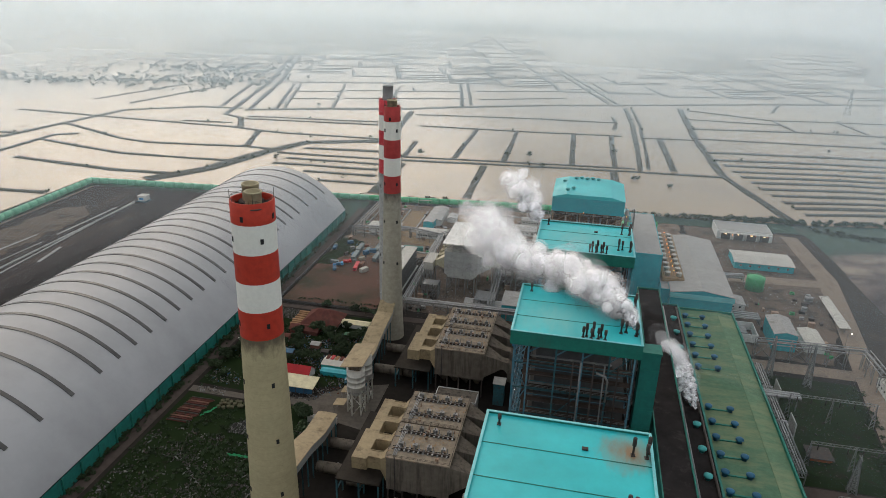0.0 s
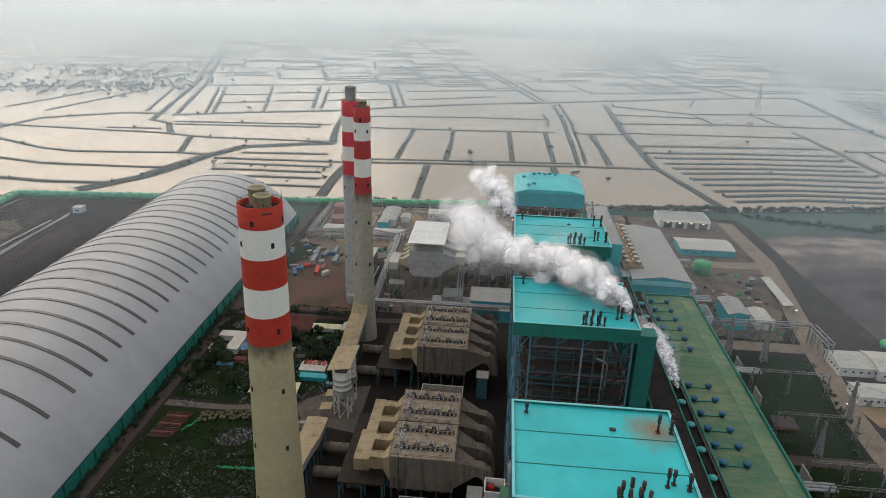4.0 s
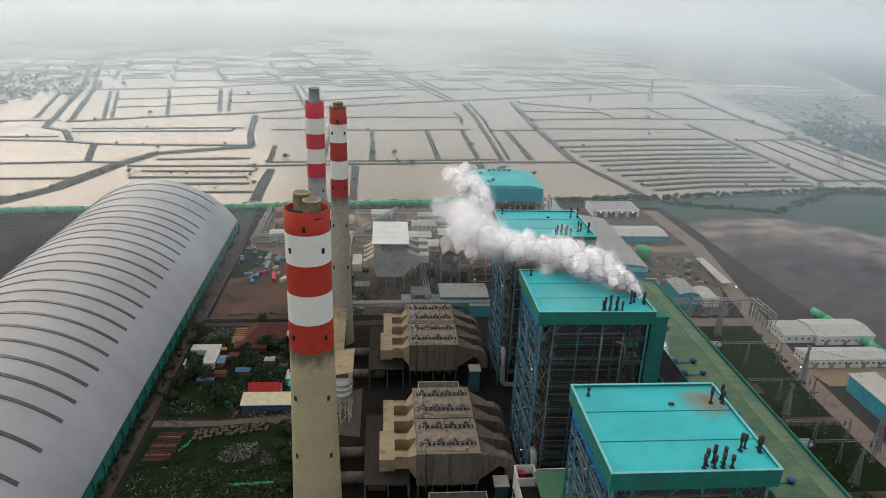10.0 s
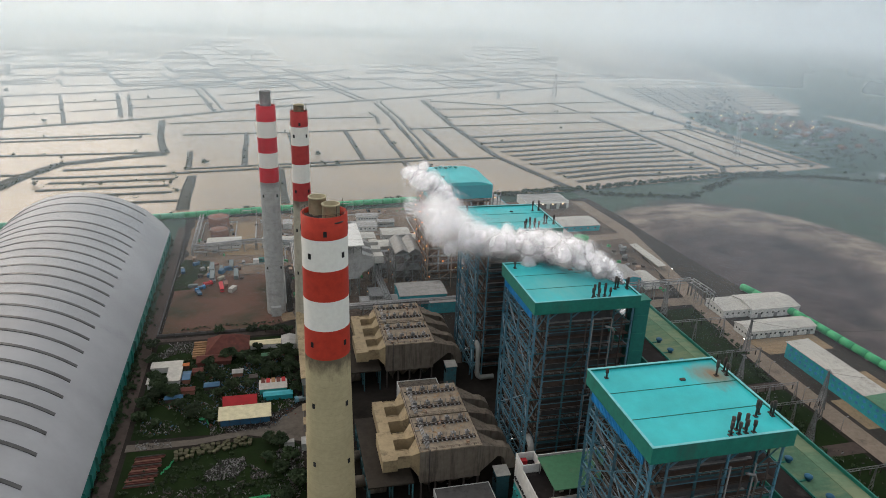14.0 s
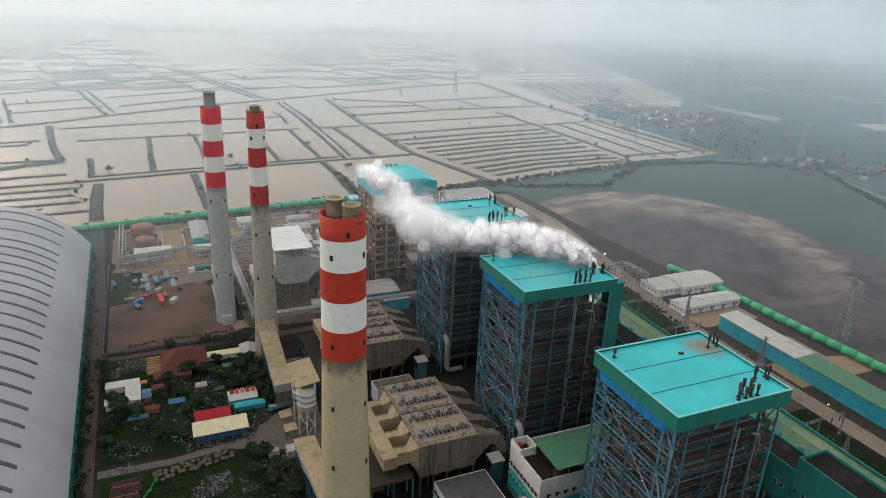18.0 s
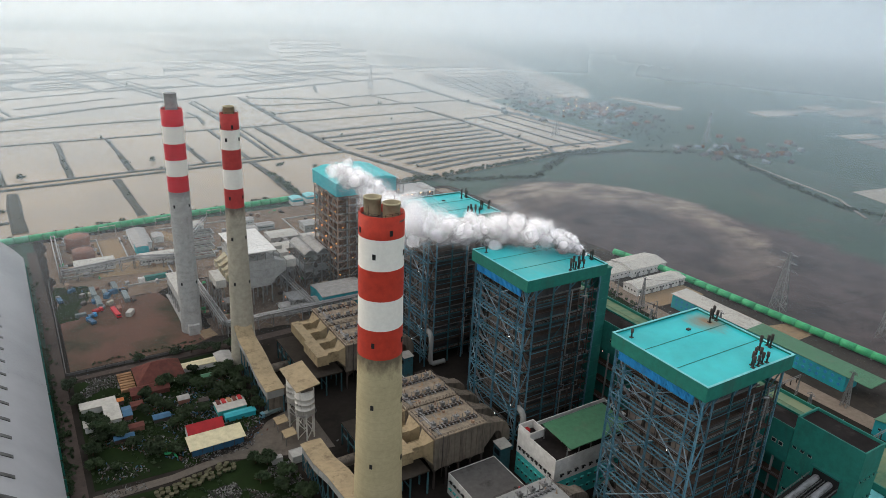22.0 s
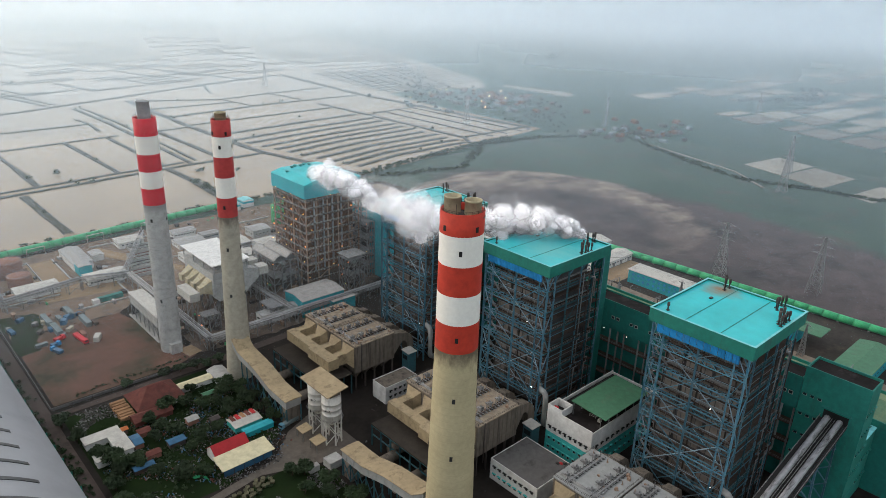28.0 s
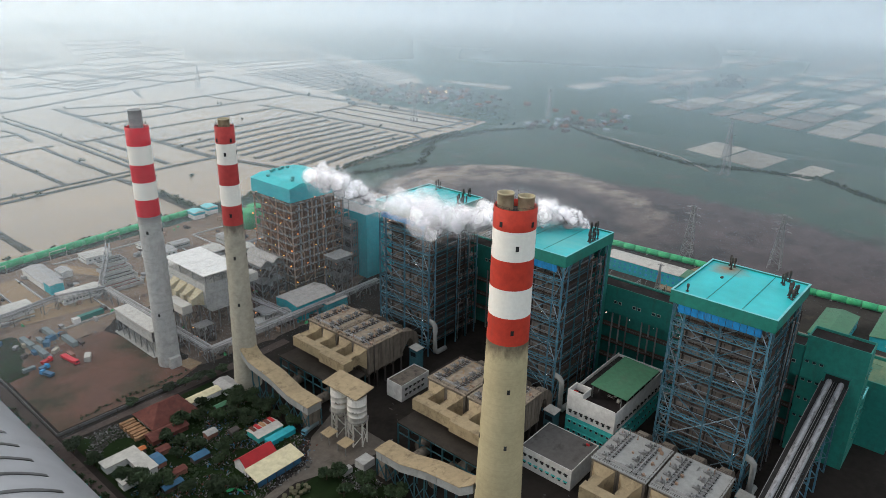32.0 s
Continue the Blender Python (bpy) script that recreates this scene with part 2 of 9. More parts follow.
PRECIP = surface("ash_stained_cladding", (0.195, 0.168, 0.138), (0.145, 0.124, 0.102), (0.05, 0.044, 0.038), 0.85, stain_at=(0.48, 0.72), stain_scale=0.35, stretch=(1.5, 1.5, 0.12))
PRECIP_TOP = surface("ash_covered_roof", (0.33, 0.275, 0.21), (0.15, 0.128, 0.105), (0.30, 0.185, 0.095), 0.9, patch=0.45, stain_at=(0.57, 0.66), stain_scale=0.3)
PRECIP_GREY = surface("pale_precipitator_roof", (0.33, 0.34, 0.33), (0.26, 0.26, 0.25), (0.14, 0.13, 0.12), 0.85, patch=0.2, stain_at=(0.6, 0.8), stain_scale=0.25)
DUCT = surface("cream_duct_sheet", (0.36, 0.28, 0.165), (0.27, 0.208, 0.125), (0.085, 0.06, 0.036), 0.75, stain_at=(0.52, 0.78), stain_scale=0.25)
SILVER = surface("bright_aluminium_cladding", (0.42, 0.42, 0.42), (0.30, 0.30, 0.295), (0.09, 0.085, 0.08), 0.45, 0.3, stain_at=(0.52, 0.7), stain_scale=0.4, bump=0.05)
HOOD = surface("grimy_conveyor_hood", (0.34, 0.345, 0.36), (0.20, 0.205, 0.21), (0.035, 0.034, 0.034), 0.5, 0.2, patch=0.3, stain_at=(0.5, 0.66), stain_scale=0.35, stretch=(0.25, 1.6, 1), bump=0.05)
# dark steel; also carries the painted shade of soffits and openings
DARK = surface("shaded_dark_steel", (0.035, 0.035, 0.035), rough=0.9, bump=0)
DECK = surface("grimy_concrete_deck", (0.055, 0.047, 0.039), (0.036, 0.032, 0.028), (0.024, 0.022, 0.02), 0.95, patch=0.15, stain_scale=0.2)
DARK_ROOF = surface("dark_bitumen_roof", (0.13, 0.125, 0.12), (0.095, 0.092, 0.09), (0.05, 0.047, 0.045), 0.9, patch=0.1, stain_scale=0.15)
SHED_ROOF = surface("light_grey_roof_sheet", (0.365, 0.372, 0.385), (0.35, 0.357, 0.37), (0.325, 0.33, 0.345), 0.5, grain=0.02, patch=0.01, stain_at=(0.6, 0.85), stain_scale=0.02, bump=0.02, corrugate=("Y", 0.6))
SLIT = surface("smoky_skylight_sheet", (0.075, 0.075, 0.073), (0.06, 0.06, 0.058), rough=0.4, spec=0.4)
SHED_WALL = surface("green_net_wall", (0.012, 0.20, 0.17), (0.01, 0.15, 0.13), (0.03, 0.08, 0.07), 0.8, stretch=(1, 1, 0.3))
TURBINE_ROOF = surface("mossy_green_roof_sheet", (0.095, 0.185, 0.115), (0.062, 0.14, 0.09), (0.165, 0.215, 0.125), 0.8, spec=0.2, patch=0.03, stain_at=(0.46, 0.62), stain_scale=0.06, stretch=(0.6, 1.6, 1), bump=0.05, corrugate=("Y", 0.9))
TURBINE_ROOF_PALE = surface("yellowed_green_roof_sheet", (0.125, 0.215, 0.13), (0.085, 0.175, 0.115), (0.205, 0.25, 0.15), 0.8, spec=0.2, patch=0.025, stain_at=(0.45, 0.62), stain_scale=0.04, stretch=(0.5, 1.8, 1), bump=0.05, corrugate=("Y", 0.9))
GREY_ROOF = surface("grey_roof_sheet", (0.34, 0.335, 0.32), (0.28, 0.275, 0.265), (0.17, 0.155, 0.14), 0.6, bump=0.06, corrugate=("X", 0.9))
PALE_ROOF = surface("off_white_roof_sheet", (0.48, 0.465, 0.42), (0.40, 0.39, 0.355), (0.27, 0.25, 0.22), 0.6, bump=0.06, corrugate=("Y", 0.9))
WHITE_SHEET = surface("white_roof_sheet", (0.74, 0.74, 0.71), (0.66, 0.66, 0.64), (0.5, 0.49, 0.46), 0.5, stain_at=(0.62, 0.85), bump=0.06, corrugate=("Y", 0.9))
CREAM_ROOF = surface("cream_shed_roof", (0.62, 0.56, 0.36), (0.55, 0.5, 0.33), (0.4, 0.36, 0.25), 0.65, bump=0.1, corrugate=("X", 1.0))
COAL_ROOF = surface("coal_dusted_roof", (0.022, 0.019, 0.019), (0.042, 0.037, 0.036), (0.075, 0.068, 0.063), 0.95, patch=0.12, stain_scale=0.1)
GREEN_ROOF = surface("plain_green_roof_sheet", (0.05, 0.165, 0.085), (0.06, 0.185, 0.10), (0.09, 0.15, 0.09), 0.55, bump=0.06, corrugate=("X", 0.9))
RED_SHEET = surface("red_awning_sheet", (0.42, 0.018, 0.022), (0.34, 0.016, 0.02), None, 0.7)
TILE_RED = surface("faded_clay_tiles", (0.15, 0.058, 0.047), (0.105, 0.045, 0.04), (0.07, 0.05, 0.04), 0.9, patch=0.3)
TIMBER = surface("raw_timber", (0.30, 0.175, 0.095), (0.23, 0.135, 0.08), (0.12, 0.085, 0.06), 0.85, vary=0.25)
PLASTER = surface("white_plaster", (0.66, 0.66, 0.64), (0.58, 0.58, 0.56), (0.4, 0.4, 0.38), 0.85, stretch=(1, 1, 0.3), stain_at=(0.6, 0.85))
TEAL_PLASTER = surface("turquoise_plaster", (0.05, 0.45, 0.42), (0.05, 0.4, 0.38), None, 0.8)
GLASS = surface("dark_window_glass", (0.03, 0.04, 0.045), rough=0.15, bump=0)
BLUE_VENT = surface("blue_roof_vent", (0.018, 0.12, 0.22), (0.018, 0.10, 0.18), None, 0.6, vary=0.2)
TEAL_VENT = surface("turquoise_roof_vent", (0.05, 0.35, 0.34), (0.05, 0.3, 0.3), None, 0.6, vary=0.15)
TUBE_GREEN = surface("bright_green_conveyor_hood", (0.035, 0.40, 0.16), (0.03, 0.34, 0.13), (0.02, 0.2, 0.08), 0.55, stain_at=(0.6, 0.85))
TUBE_PALE = surface("faded_green_conveyor_hood", (0.14, 0.46, 0.29), (0.12, 0.40, 0.25), (0.2, 0.33, 0.25), 0.6, stain_at=(0.6, 0.85))
TANK_GREEN = surface("green_tank_paint", (0.05, 0.36, 0.14), (0.05, 0.31, 0.12), None, 0.6)
TANK_RED = surface("rust_red_tank", (0.26, 0.12, 0.085), (0.21, 0.10, 0.075), (0.13, 0.08, 0.06), 0.75)
GROUND = surface("dry_grassy_earth", (0.045, 0.085, 0.066), (0.075, 0.10, 0.078), (0.034, 0.066, 0.052), 0.95, grain=0.15, patch=0.012, stain_at=(0.45, 0.7), stain_scale=0.02, bump=0.3)
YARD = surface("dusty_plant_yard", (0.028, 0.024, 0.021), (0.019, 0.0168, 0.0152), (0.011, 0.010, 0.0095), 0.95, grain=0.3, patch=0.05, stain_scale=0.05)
PAVING = surface("tan_yard_paving", (0.30, 0.215, 0.135), (0.25, 0.185, 0.12), (0.16, 0.13, 0.095), 0.9, patch=0.08)
ROAD = surface("dusty_concrete_road", (0.25, 0.20, 0.158), (0.19, 0.155, 0.125), (0.10, 0.086, 0.072), 0.9, patch=0.05, stain_scale=0.08)
GREY_LANE = surface("grey_dusty_lane", (0.135, 0.118, 0.10), (0.10, 0.088, 0.076), (0.055, 0.05, 0.044), 0.95, patch=0.06, stain_scale=0.08)
DARK_ROAD = surface("coal_dusted_road", (0.085, 0.066, 0.058), (0.06, 0.049, 0.045), (0.03, 0.026, 0.024), 0.95, patch=0.05)
SOIL = surface("bare_red_soil", (0.145, 0.08, 0.06), (0.105, 0.065, 0.053), (0.05, 0.052, 0.034), 0.95, patch=0.035, stain_at=(0.45, 0.66), stain_scale=0.032, bump=0.3)
EARTH = surface("dark_trodden_earth", (0.055, 0.048, 0.042), (0.036, 0.033, 0.03), (0.09, 0.07, 0.055), 0.95, grain=0.3, patch=0.04, stain_at=(0.56, 0.74), stain_scale=0.05, bump=0.3)
COAL = surface("coal_yard_ground", (0.052, 0.042, 0.041), (0.031, 0.027, 0.028), (0.10, 0.074, 0.064), 0.95, patch=0.03, stain_at=(0.54, 0.72), stain_scale=0.05, stretch=(1.6, 0.16, 1))
GRASS = surface("dark_scrub_grass", (0.009, 0.019, 0.006), (0.018, 0.034, 0.009), (0.013, 0.010, 0.008), 0.95, grain=0.6, patch=0.06, bump=0.4)
FIELD = surface("pale_fallow_field", (0.25, 0.235, 0.205), (0.18, 0.175, 0.15), (0.085, 0.105, 0.08), 0.95, grain=0.1, patch=0.02, vary=0.35)
BANK = surface("muddy_pond_bank", (0.08, 0.078, 0.065), (0.06, 0.065, 0.05), (0.045, 0.055, 0.035), 0.95, grain=0.3, patch=0.05, bump=0.3)
LEAF = surface("dark_leaves", (0.017, 0.036, 0.013), (0.036, 0.06, 0.02), None, 0.8, grain=1.0, patch=0.2, bump=0, vary=0.25)
TRUNK = surface("tree_bark", (0.09, 0.07, 0.05), rough=0.9)
SCRAP = surface("mixed_scrap", (0.04, 0.038, 0.037), (0.02, 0.019, 0.018), (0.13, 0.125, 0.12), 0.8, grain=1.0, patch=0.5, stain_at=(0.57, 0.66), stain_scale=0.6, vary=0.3)
SCRAP_WHITE = surface("pale_scrap_sheet", (0.20, 0.20, 0.195), (0.12, 0.12, 0.12), rough=0.6, patch=0.4)
STRAW = surface("straw_coloured_drum", (0.15, 0.14, 0.09), (0.10, 0.10, 0.06), None, 0.9, vary=0.2)
CONTAINER_GREY = surface("blue_grey_container", (0.15, 0.195, 0.205), (0.12, 0.155, 0.165), (0.2, 0.14, 0.1), 0.6)
BLUE_TARP = surface("blue_tarpaulin", (0.03, 0.12, 0.22), (0.03, 0.09, 0.17), None, 0.6)
ORANGE = surface("orange_paint", (0.55, 0.16, 0.04), rough=0.6)
LAMP_WARM = glow("sodium_lamp", (1.0, 0.27, 0.06), 5.0)
GRATING = surface("rusty_grating", (0.10, 0.072, 0.06), (0.075, 0.058, 0.05), (0.025, 0.022, 0.021), 0.85, bump=0, vary=0.25)
PALE_STEEL = surface("pale_galvanised_steel", (0.36, 0.245, 0.175), (0.27, 0.18, 0.13), (0.22, 0.11, 0.055), 0.6, 0.1, stain_at=(0.55, 0.75), stain_scale=0.4, bump=0, vary=0.15)
TAN_YARD = surface("tan_dusty_yard", (0.215, 0.158, 0.12), (0.15, 0.115, 0.09), (0.075, 0.062, 0.052), 0.95, grain=0.35, patch=0.05, stain_at=(0.5, 0.68), stain_scale=0.07)
BROWN_YARD = surface("brown_works_yard", (0.145, 0.112, 0.09), (0.105, 0.085, 0.071), (0.042, 0.036, 0.032), 0.95, grain=0.35, patch=0.06, stain_at=(0.5, 0.68), stain_scale=0.08)
TURF = surface("thin_green_turf", (0.016, 0.032, 0.011), (0.011, 0.022, 0.009), (0.022, 0.019, 0.013), 0.95, grain=0.5, patch=0.08, stain_at=(0.5, 0.66), stain_scale=0.12, bump=0.4)
# rust brown, warmed to paint the lamp glow on unit four's furnace
BROWN_CASING = surface("rust_brown_casing", (0.19, 0.10, 0.06), (0.105, 0.065, 0.046), (0.05, 0.036, 0.03), 0.85, patch=0.2, stain_at=(0.5, 0.7), stretch=(1, 1, 0.3))
LAMP_PORCH = glow("porch_lamp", (1.0, 0.62, 0.28), 6.0)
LAMP_WHITE = glow("white_lamp", (1.0, 0.93, 0.8), 12.0)

# pond water: muddy and still
WATER, nt, bsdf, geo = mat_nodes("muddy_pond_water")
pos = geo.outputs["Position"]
nt.links.new(blend(nt, ramp(nt, noise_node(nt, pos, 0.006, 4), 0.35, 0.65), (0.35, 0.265, 0.165), (0.27, 0.215, 0.15)), bsdf.inputs["Base Color"])
bsdf.inputs["Roughness"].default_value = 0.2
bsdf.inputs["IOR"].default_value = 1.33
bp = nt.nodes.new("ShaderNodeBump")
bp.inputs["Strength"].default_value = 0.03
nt.links.new(noise_node(nt, pos, 0.25, 3), bp.inputs["Height"])
nt.links.new(bp.outputs["Normal"], bsdf.inputs["Normal"])


def vapour(name, cover, scale, low, high, fade=None, tint=(0.64, 0.755, 0.835), lift=(0.0, 1.0)):
    """Thin droplets: part of the light passes, the rest is scattered both ways. cover: how much of it is droplets where it is thickest."""
    m, nt, bsdf, geo = mat_nodes(name)
    pos = geo.outputs["Position"]
    nt.nodes.remove(bsdf)
    clear = nt.nodes.new("ShaderNodeBsdfTransparent")
    front = nt.nodes.new("ShaderNodeBsdfDiffuse")
    back = nt.nodes.new("ShaderNodeBsdfTranslucent")
    front.inputs["Color"].default_value = back.inputs["Color"].default_value = (*tint, 1)
    # droplets scatter the light of the whole sky, whichever way the sheet faces
    keep = nt.nodes.new("ShaderNodeVectorMath")
    keep.operation = "SCALE"
    keep.inputs["Scale"].default_value = lift[0]
    nt.links.new(geo.outputs["Normal"], keep.inputs[0])
    rise_up = nt.nodes.new("ShaderNodeVectorMath")
    rise_up.operation = "ADD"
    rise_up.inputs[1].default_value = (0, 0, lift[1])
    nt.links.new(keep.outputs[0], rise_up.inputs[0])
    unit = nt.nodes.new("ShaderNodeVectorMath")
    unit.operation = "NORMALIZE"
    nt.links.new(rise_up.outputs[0], unit.inputs[0])
    nt.links.new(unit.outputs[0], front.inputs["Normal"])
    over = nt.nodes.new("ShaderNodeVectorMath")
    over.operation = "SCALE"
    over.inputs["Scale"].default_value = -1.0
    nt.links.new(unit.outputs[0], over.inputs[0])
    nt.links.new(over.outputs[0], back.inputs["Normal"])
    both = nt.nodes.new("ShaderNodeAddShader")
    nt.links.new(front.outputs[0], both.inputs[0])
    nt.links.new(back.outputs[0], both.inputs[1])
    mix = nt.nodes.new("ShaderNodeMixShader")
    fac = ramp(nt, noise_node(nt, pos, scale, 4, 0.5, (1, 1, 1)), low, high)
    mul = nt.nodes.new("ShaderNodeMath")
    mul.operation = "MULTIPLY"
    mul.inputs[1].default_value = cover
    nt.links.new(fac, mul.inputs[0])
    out = mul.outputs[0]
    if fade:
        sep = nt.nodes.new("ShaderNodeSeparateXYZ")
        nt.links.new(pos, sep.inputs[0])
        rise = nt.nodes.new("ShaderNodeMapRange")
        rise.interpolation_type = "SMOOTHSTEP"
        rise.inputs["From Min"].default_value, rise.inputs["From Max"].default_value = fade
        nt.links.new(sep.outputs["Z"], rise.inputs["Value"])
        m2 = nt.nodes.new("ShaderNodeMath")
        m2.operation = "MULTIPLY"
        nt.links.new(out, m2.inputs[0])
        nt.links.new(rise.outputs["Result"], m2.inputs[1])
        out = m2.outputs[0]
    nt.links.new(out, mix.inputs["Fac"])
    nt.links.new(clear.outputs[0], mix.inputs[1])
    nt.links.new(both.outputs[0], mix.inputs[2])
    nt.links.new(mix.outputs[0], nt.nodes["Material Output"].inputs["Surface"])
    return m


STEAM = vapour("dense_white_steam", 0.42, 0.12, -0.6, 0.5, tint=(0.97, 0.97, 0.98), lift=(0.3, 0.9))
STEAM_BODY = vapour("rolling_steam", 0.26, 0.15, 0.05, 0.65, tint=(0.95, 0.95, 0.96), lift=(0.3, 0.9))
STEAM_SKIN = vapour("loose_steam", 0.13, 0.18, 0.15, 0.72, tint=(0.93, 0.93, 0.94), lift=(0.3, 0.9))
WISP = vapour("thin_steam", 0.05, 0.15, 0.25, 0.8, tint=(0.9, 0.9, 0.92), lift=(0.3, 0.9))
FLUE_GREY = surface("pale_grey_flue", (0.40, 0.41, 0.41), (0.33, 0.34, 0.34), (0.2, 0.2, 0.2), 0.75)


# ---- building blocks ----
def B():
    return bmesh.new()


def hexa(bm, p):
    """A solid from eight corners: four below, four above, both anticlockwise."""
    v = [bm.verts.new(c) for c in p]
    for f in ((3, 2, 1, 0), (4, 5, 6, 7), (0, 1, 5, 4), (1, 2, 6, 5), (2, 3, 7, 6), (3, 0, 4, 7)):
        bm.faces.new([v[i] for i in f])
    return bm


def box(bm, x0, x1, y0, y1, z0, z1):
    return hexa(bm, [(x0, y0, z0), (x1, y0, z0), (x1, y1, z0), (x0, y1, z0), (x0, y0, z1), (x1, y0, z1), (x1, y1, z1), (x0, y1, z1)])


def funnel(bm, a, b):
    """A solid between two upright rectangles facing x: (x, y0, y1, z0, z1) each, a west of b."""
    (x0, a0, a1, c0, c1), (x1, b0, b1, d0, d1) = a, b
    return hexa(bm, [(x0, a0, c0), (x1, b0, d0), (x1, b1, d0), (x0, a1, c0), (x0, a0, c1), (x1, b0, d1), (x1, b1, d1), (x0, a1, c1)])


def beam(bm, p, q, w, h=None):
    p, q = Vector(p), Vector(q)
    d = (q - p).normalized()
    side = d.cross(Vector((0, 0, 1)))
    side = side.normalized() if side.length > 1e-3 else Vector((1, 0, 0))
    up = side.cross(d)
    s, u = side * w / 2, up * (h or w) / 2
    return hexa(bm, [p - s - u, p + s - u, q + s - u, q - s - u, p - s + u, p + s + u, q + s + u, q - s + u])


def pipe(bm, pts, r, n=10, r2=None, cap=True):
    """A round bar through points."""
    pts = [Vector(p) for p in pts]
    rings = []
    for i, p in enumerate(pts):
        d = (pts[min(i + 1, len(pts) - 1)] - pts[max(i - 1, 0)]).normalized()
        side = d.cross(Vector((0, 0, 1)))
        side = side.normalized() if side.length > 1e-3 else Vector((1, 0, 0))
        up = side.cross(d)
        rr = r if r2 is None else r + (r2 - r) * i / (len(pts) - 1)
        rings.append([bm.verts.new(p + (side * math.cos(a) + up * math.sin(a)) * rr) for a in (2 * math.pi * k / n for k in range(n))])
    for a, b in zip(rings, rings[1:]):
        for k in range(n):
            f = bm.faces.new((a[k], a[(k + 1) % n], b[(k + 1) % n], b[k]))
            f.smooth = True
    if cap:
        bm.faces.new(rings[0][::-1])
        bm.faces.new(rings[-1])
    return bm


def lathe(bm, cx, cy, profile, n=40):
    """Turn (radius, height) pairs round an upright axis."""
    rings = [[bm.verts.new((cx + r * math.cos(2 * math.pi * k / n), cy + r * math.sin(2 * math.pi * k / n), z)) for k in range(n)] for r, z in profile]
    for a, b in zip(rings, rings[1:]):
        for k in range(n):
            f = bm.faces.new((a[k], a[(k + 1) % n], b[(k + 1) % n], b[k]))
            f.smooth = True
    return rings


def prism_y(bm, section, y0, y1):
    """Sweep a closed (x, z) outline along y."""
    a = [bm.verts.new((x, y0, z)) for x, z in section]
    b = [bm.verts.new((x, y1, z)) for x, z in section]
    n = len(section)
    for i in range(n):
        bm.faces.new((a[i], a[(i + 1) % n], b[(i + 1) % n], b[i]))
    bm.faces.new(a[::-1])
    bm.faces.new(b)
    return bm


def plate(bm, pts, z0, z1):
    """A flat slab over a ground outline."""
    a = [bm.verts.new((x, y, z0)) for x, y in pts]
    b = [bm.verts.new((x, y, z1)) for x, y in pts]
    n = len(pts)
    for i in range(n):
        bm.faces.new((a[i], a[(i + 1) % n], b[(i + 1) % n], b[i]))
    bm.faces.new(b)
    return bm


def base_of(ob):
    p = Vector((0, 0, 0))
    while ob:
        p += ob.location
        ob = ob.parent
    return p


def thing(name, at, label, category, group="", kind=""):
    ob = new(name)
    ob.empty_display_size = 1
    ob.location = at if len(at) == 3 else (*at, 0)
    return tagged(ob, label, category, group, kind)


def part(name, bm, material, parent=None, label=""):
    """Link a bmesh, built in world places, as one mesh under a thing or a part."""
    bmesh.ops.recalc_face_normals(bm, faces=bm.faces)
    me = bpy.data.meshes.new(name)
    bm.to_mesh(me)
    bm.free()
    me.materials.append(material)
    co = np.empty(len(me.vertices) * 3, np.float32)
    me.vertices.foreach_get("co", co)
    co = co.reshape(-1, 3)
    mid = (co.min(0) + co.max(0)) / 2
    mid[2] = co[:, 2].min()
    me.vertices.foreach_set("co", (co - mid).ravel())
    me.update()
    ob = new(name, me)
    ob.parent = parent
    ob.location = Vector([float(c) for c in mid]) - (base_of(parent) if parent else Vector((0, 0, 0)))
    if label:
        ob["label"] = label
    return ob


def solid(name, bm, material, label, category, group="", kind=""):
    return tagged(part(name, bm, material), label, category, group, kind)


def unit_mesh(name, bm, material):
    bmesh.ops.recalc_face_normals(bm, faces=bm.faces)
    me = bpy.data.meshes.new(name)
    bm.to_mesh(me)
    bm.free()
    me.materials.append(material)
    return me


def shared(name, me, parent, m):
    """A part on a shared mesh at the world pose m."""
    ob = new(name, me)
    ob.parent = parent
    ob.matrix_basis = Matrix.Translation(-base_of(parent)) @ m
    return ob


def h_section():
    """A rolled steel H one metre wide and one long, along z."""
    t = 0.16
    s = [(-0.5, -0.5), (0.5, -0.5), (0.5, -0.5 + t), (t / 2, -0.5 + t), (t / 2, 0.5 - t), (0.5, 0.5 - t), (0.5, 0.5), (-0.5, 0.5), (-0.5, 0.5 - t), (-t / 2, 0.5 - t), (-t / 2, -0.5 + t), (-0.5, -0.5 + t)]
    bm = B()
    a = [bm.verts.new((x, y, 0)) for x, y in s]
    b = [bm.verts.new((x, y, 1)) for x, y in s]
    for i in range(12):
        bm.faces.new((a[i], a[(i + 1) % 12], b[(i + 1) % 12], b[i]))
    return bm


H_BLUE = unit_mesh("steel_section_blue", h_section(), BLUE_STEEL)
H_GREY = unit_mesh("steel_section_grey", h_section(), GREY_STEEL)
H_RUST = unit_mesh("steel_section_rust", h_section(), RUST_STEEL)
H_TEAL = unit_mesh("steel_section_teal", h_section(), DEEP_TEAL_STEEL)
# rusty grey-brown steel of unit four, orange lamplight put into the colour
LAMPLIT_STEEL = surface("rusty_lamplit_steel", (0.36, 0.225, 0.155), (0.28, 0.185, 0.135), (0.42, 0.34, 0.28), 0.75, stain_at=(0.55, 0.7), stain_scale=0.4, bump=0, vary=0.25)
H_LAMPLIT = unit_mesh("steel_section_lamplit", h_section(), LAMPLIT_STEEL)
H_WHITE = unit_mesh("steel_section_white", h_section(), SILO_PAINT)
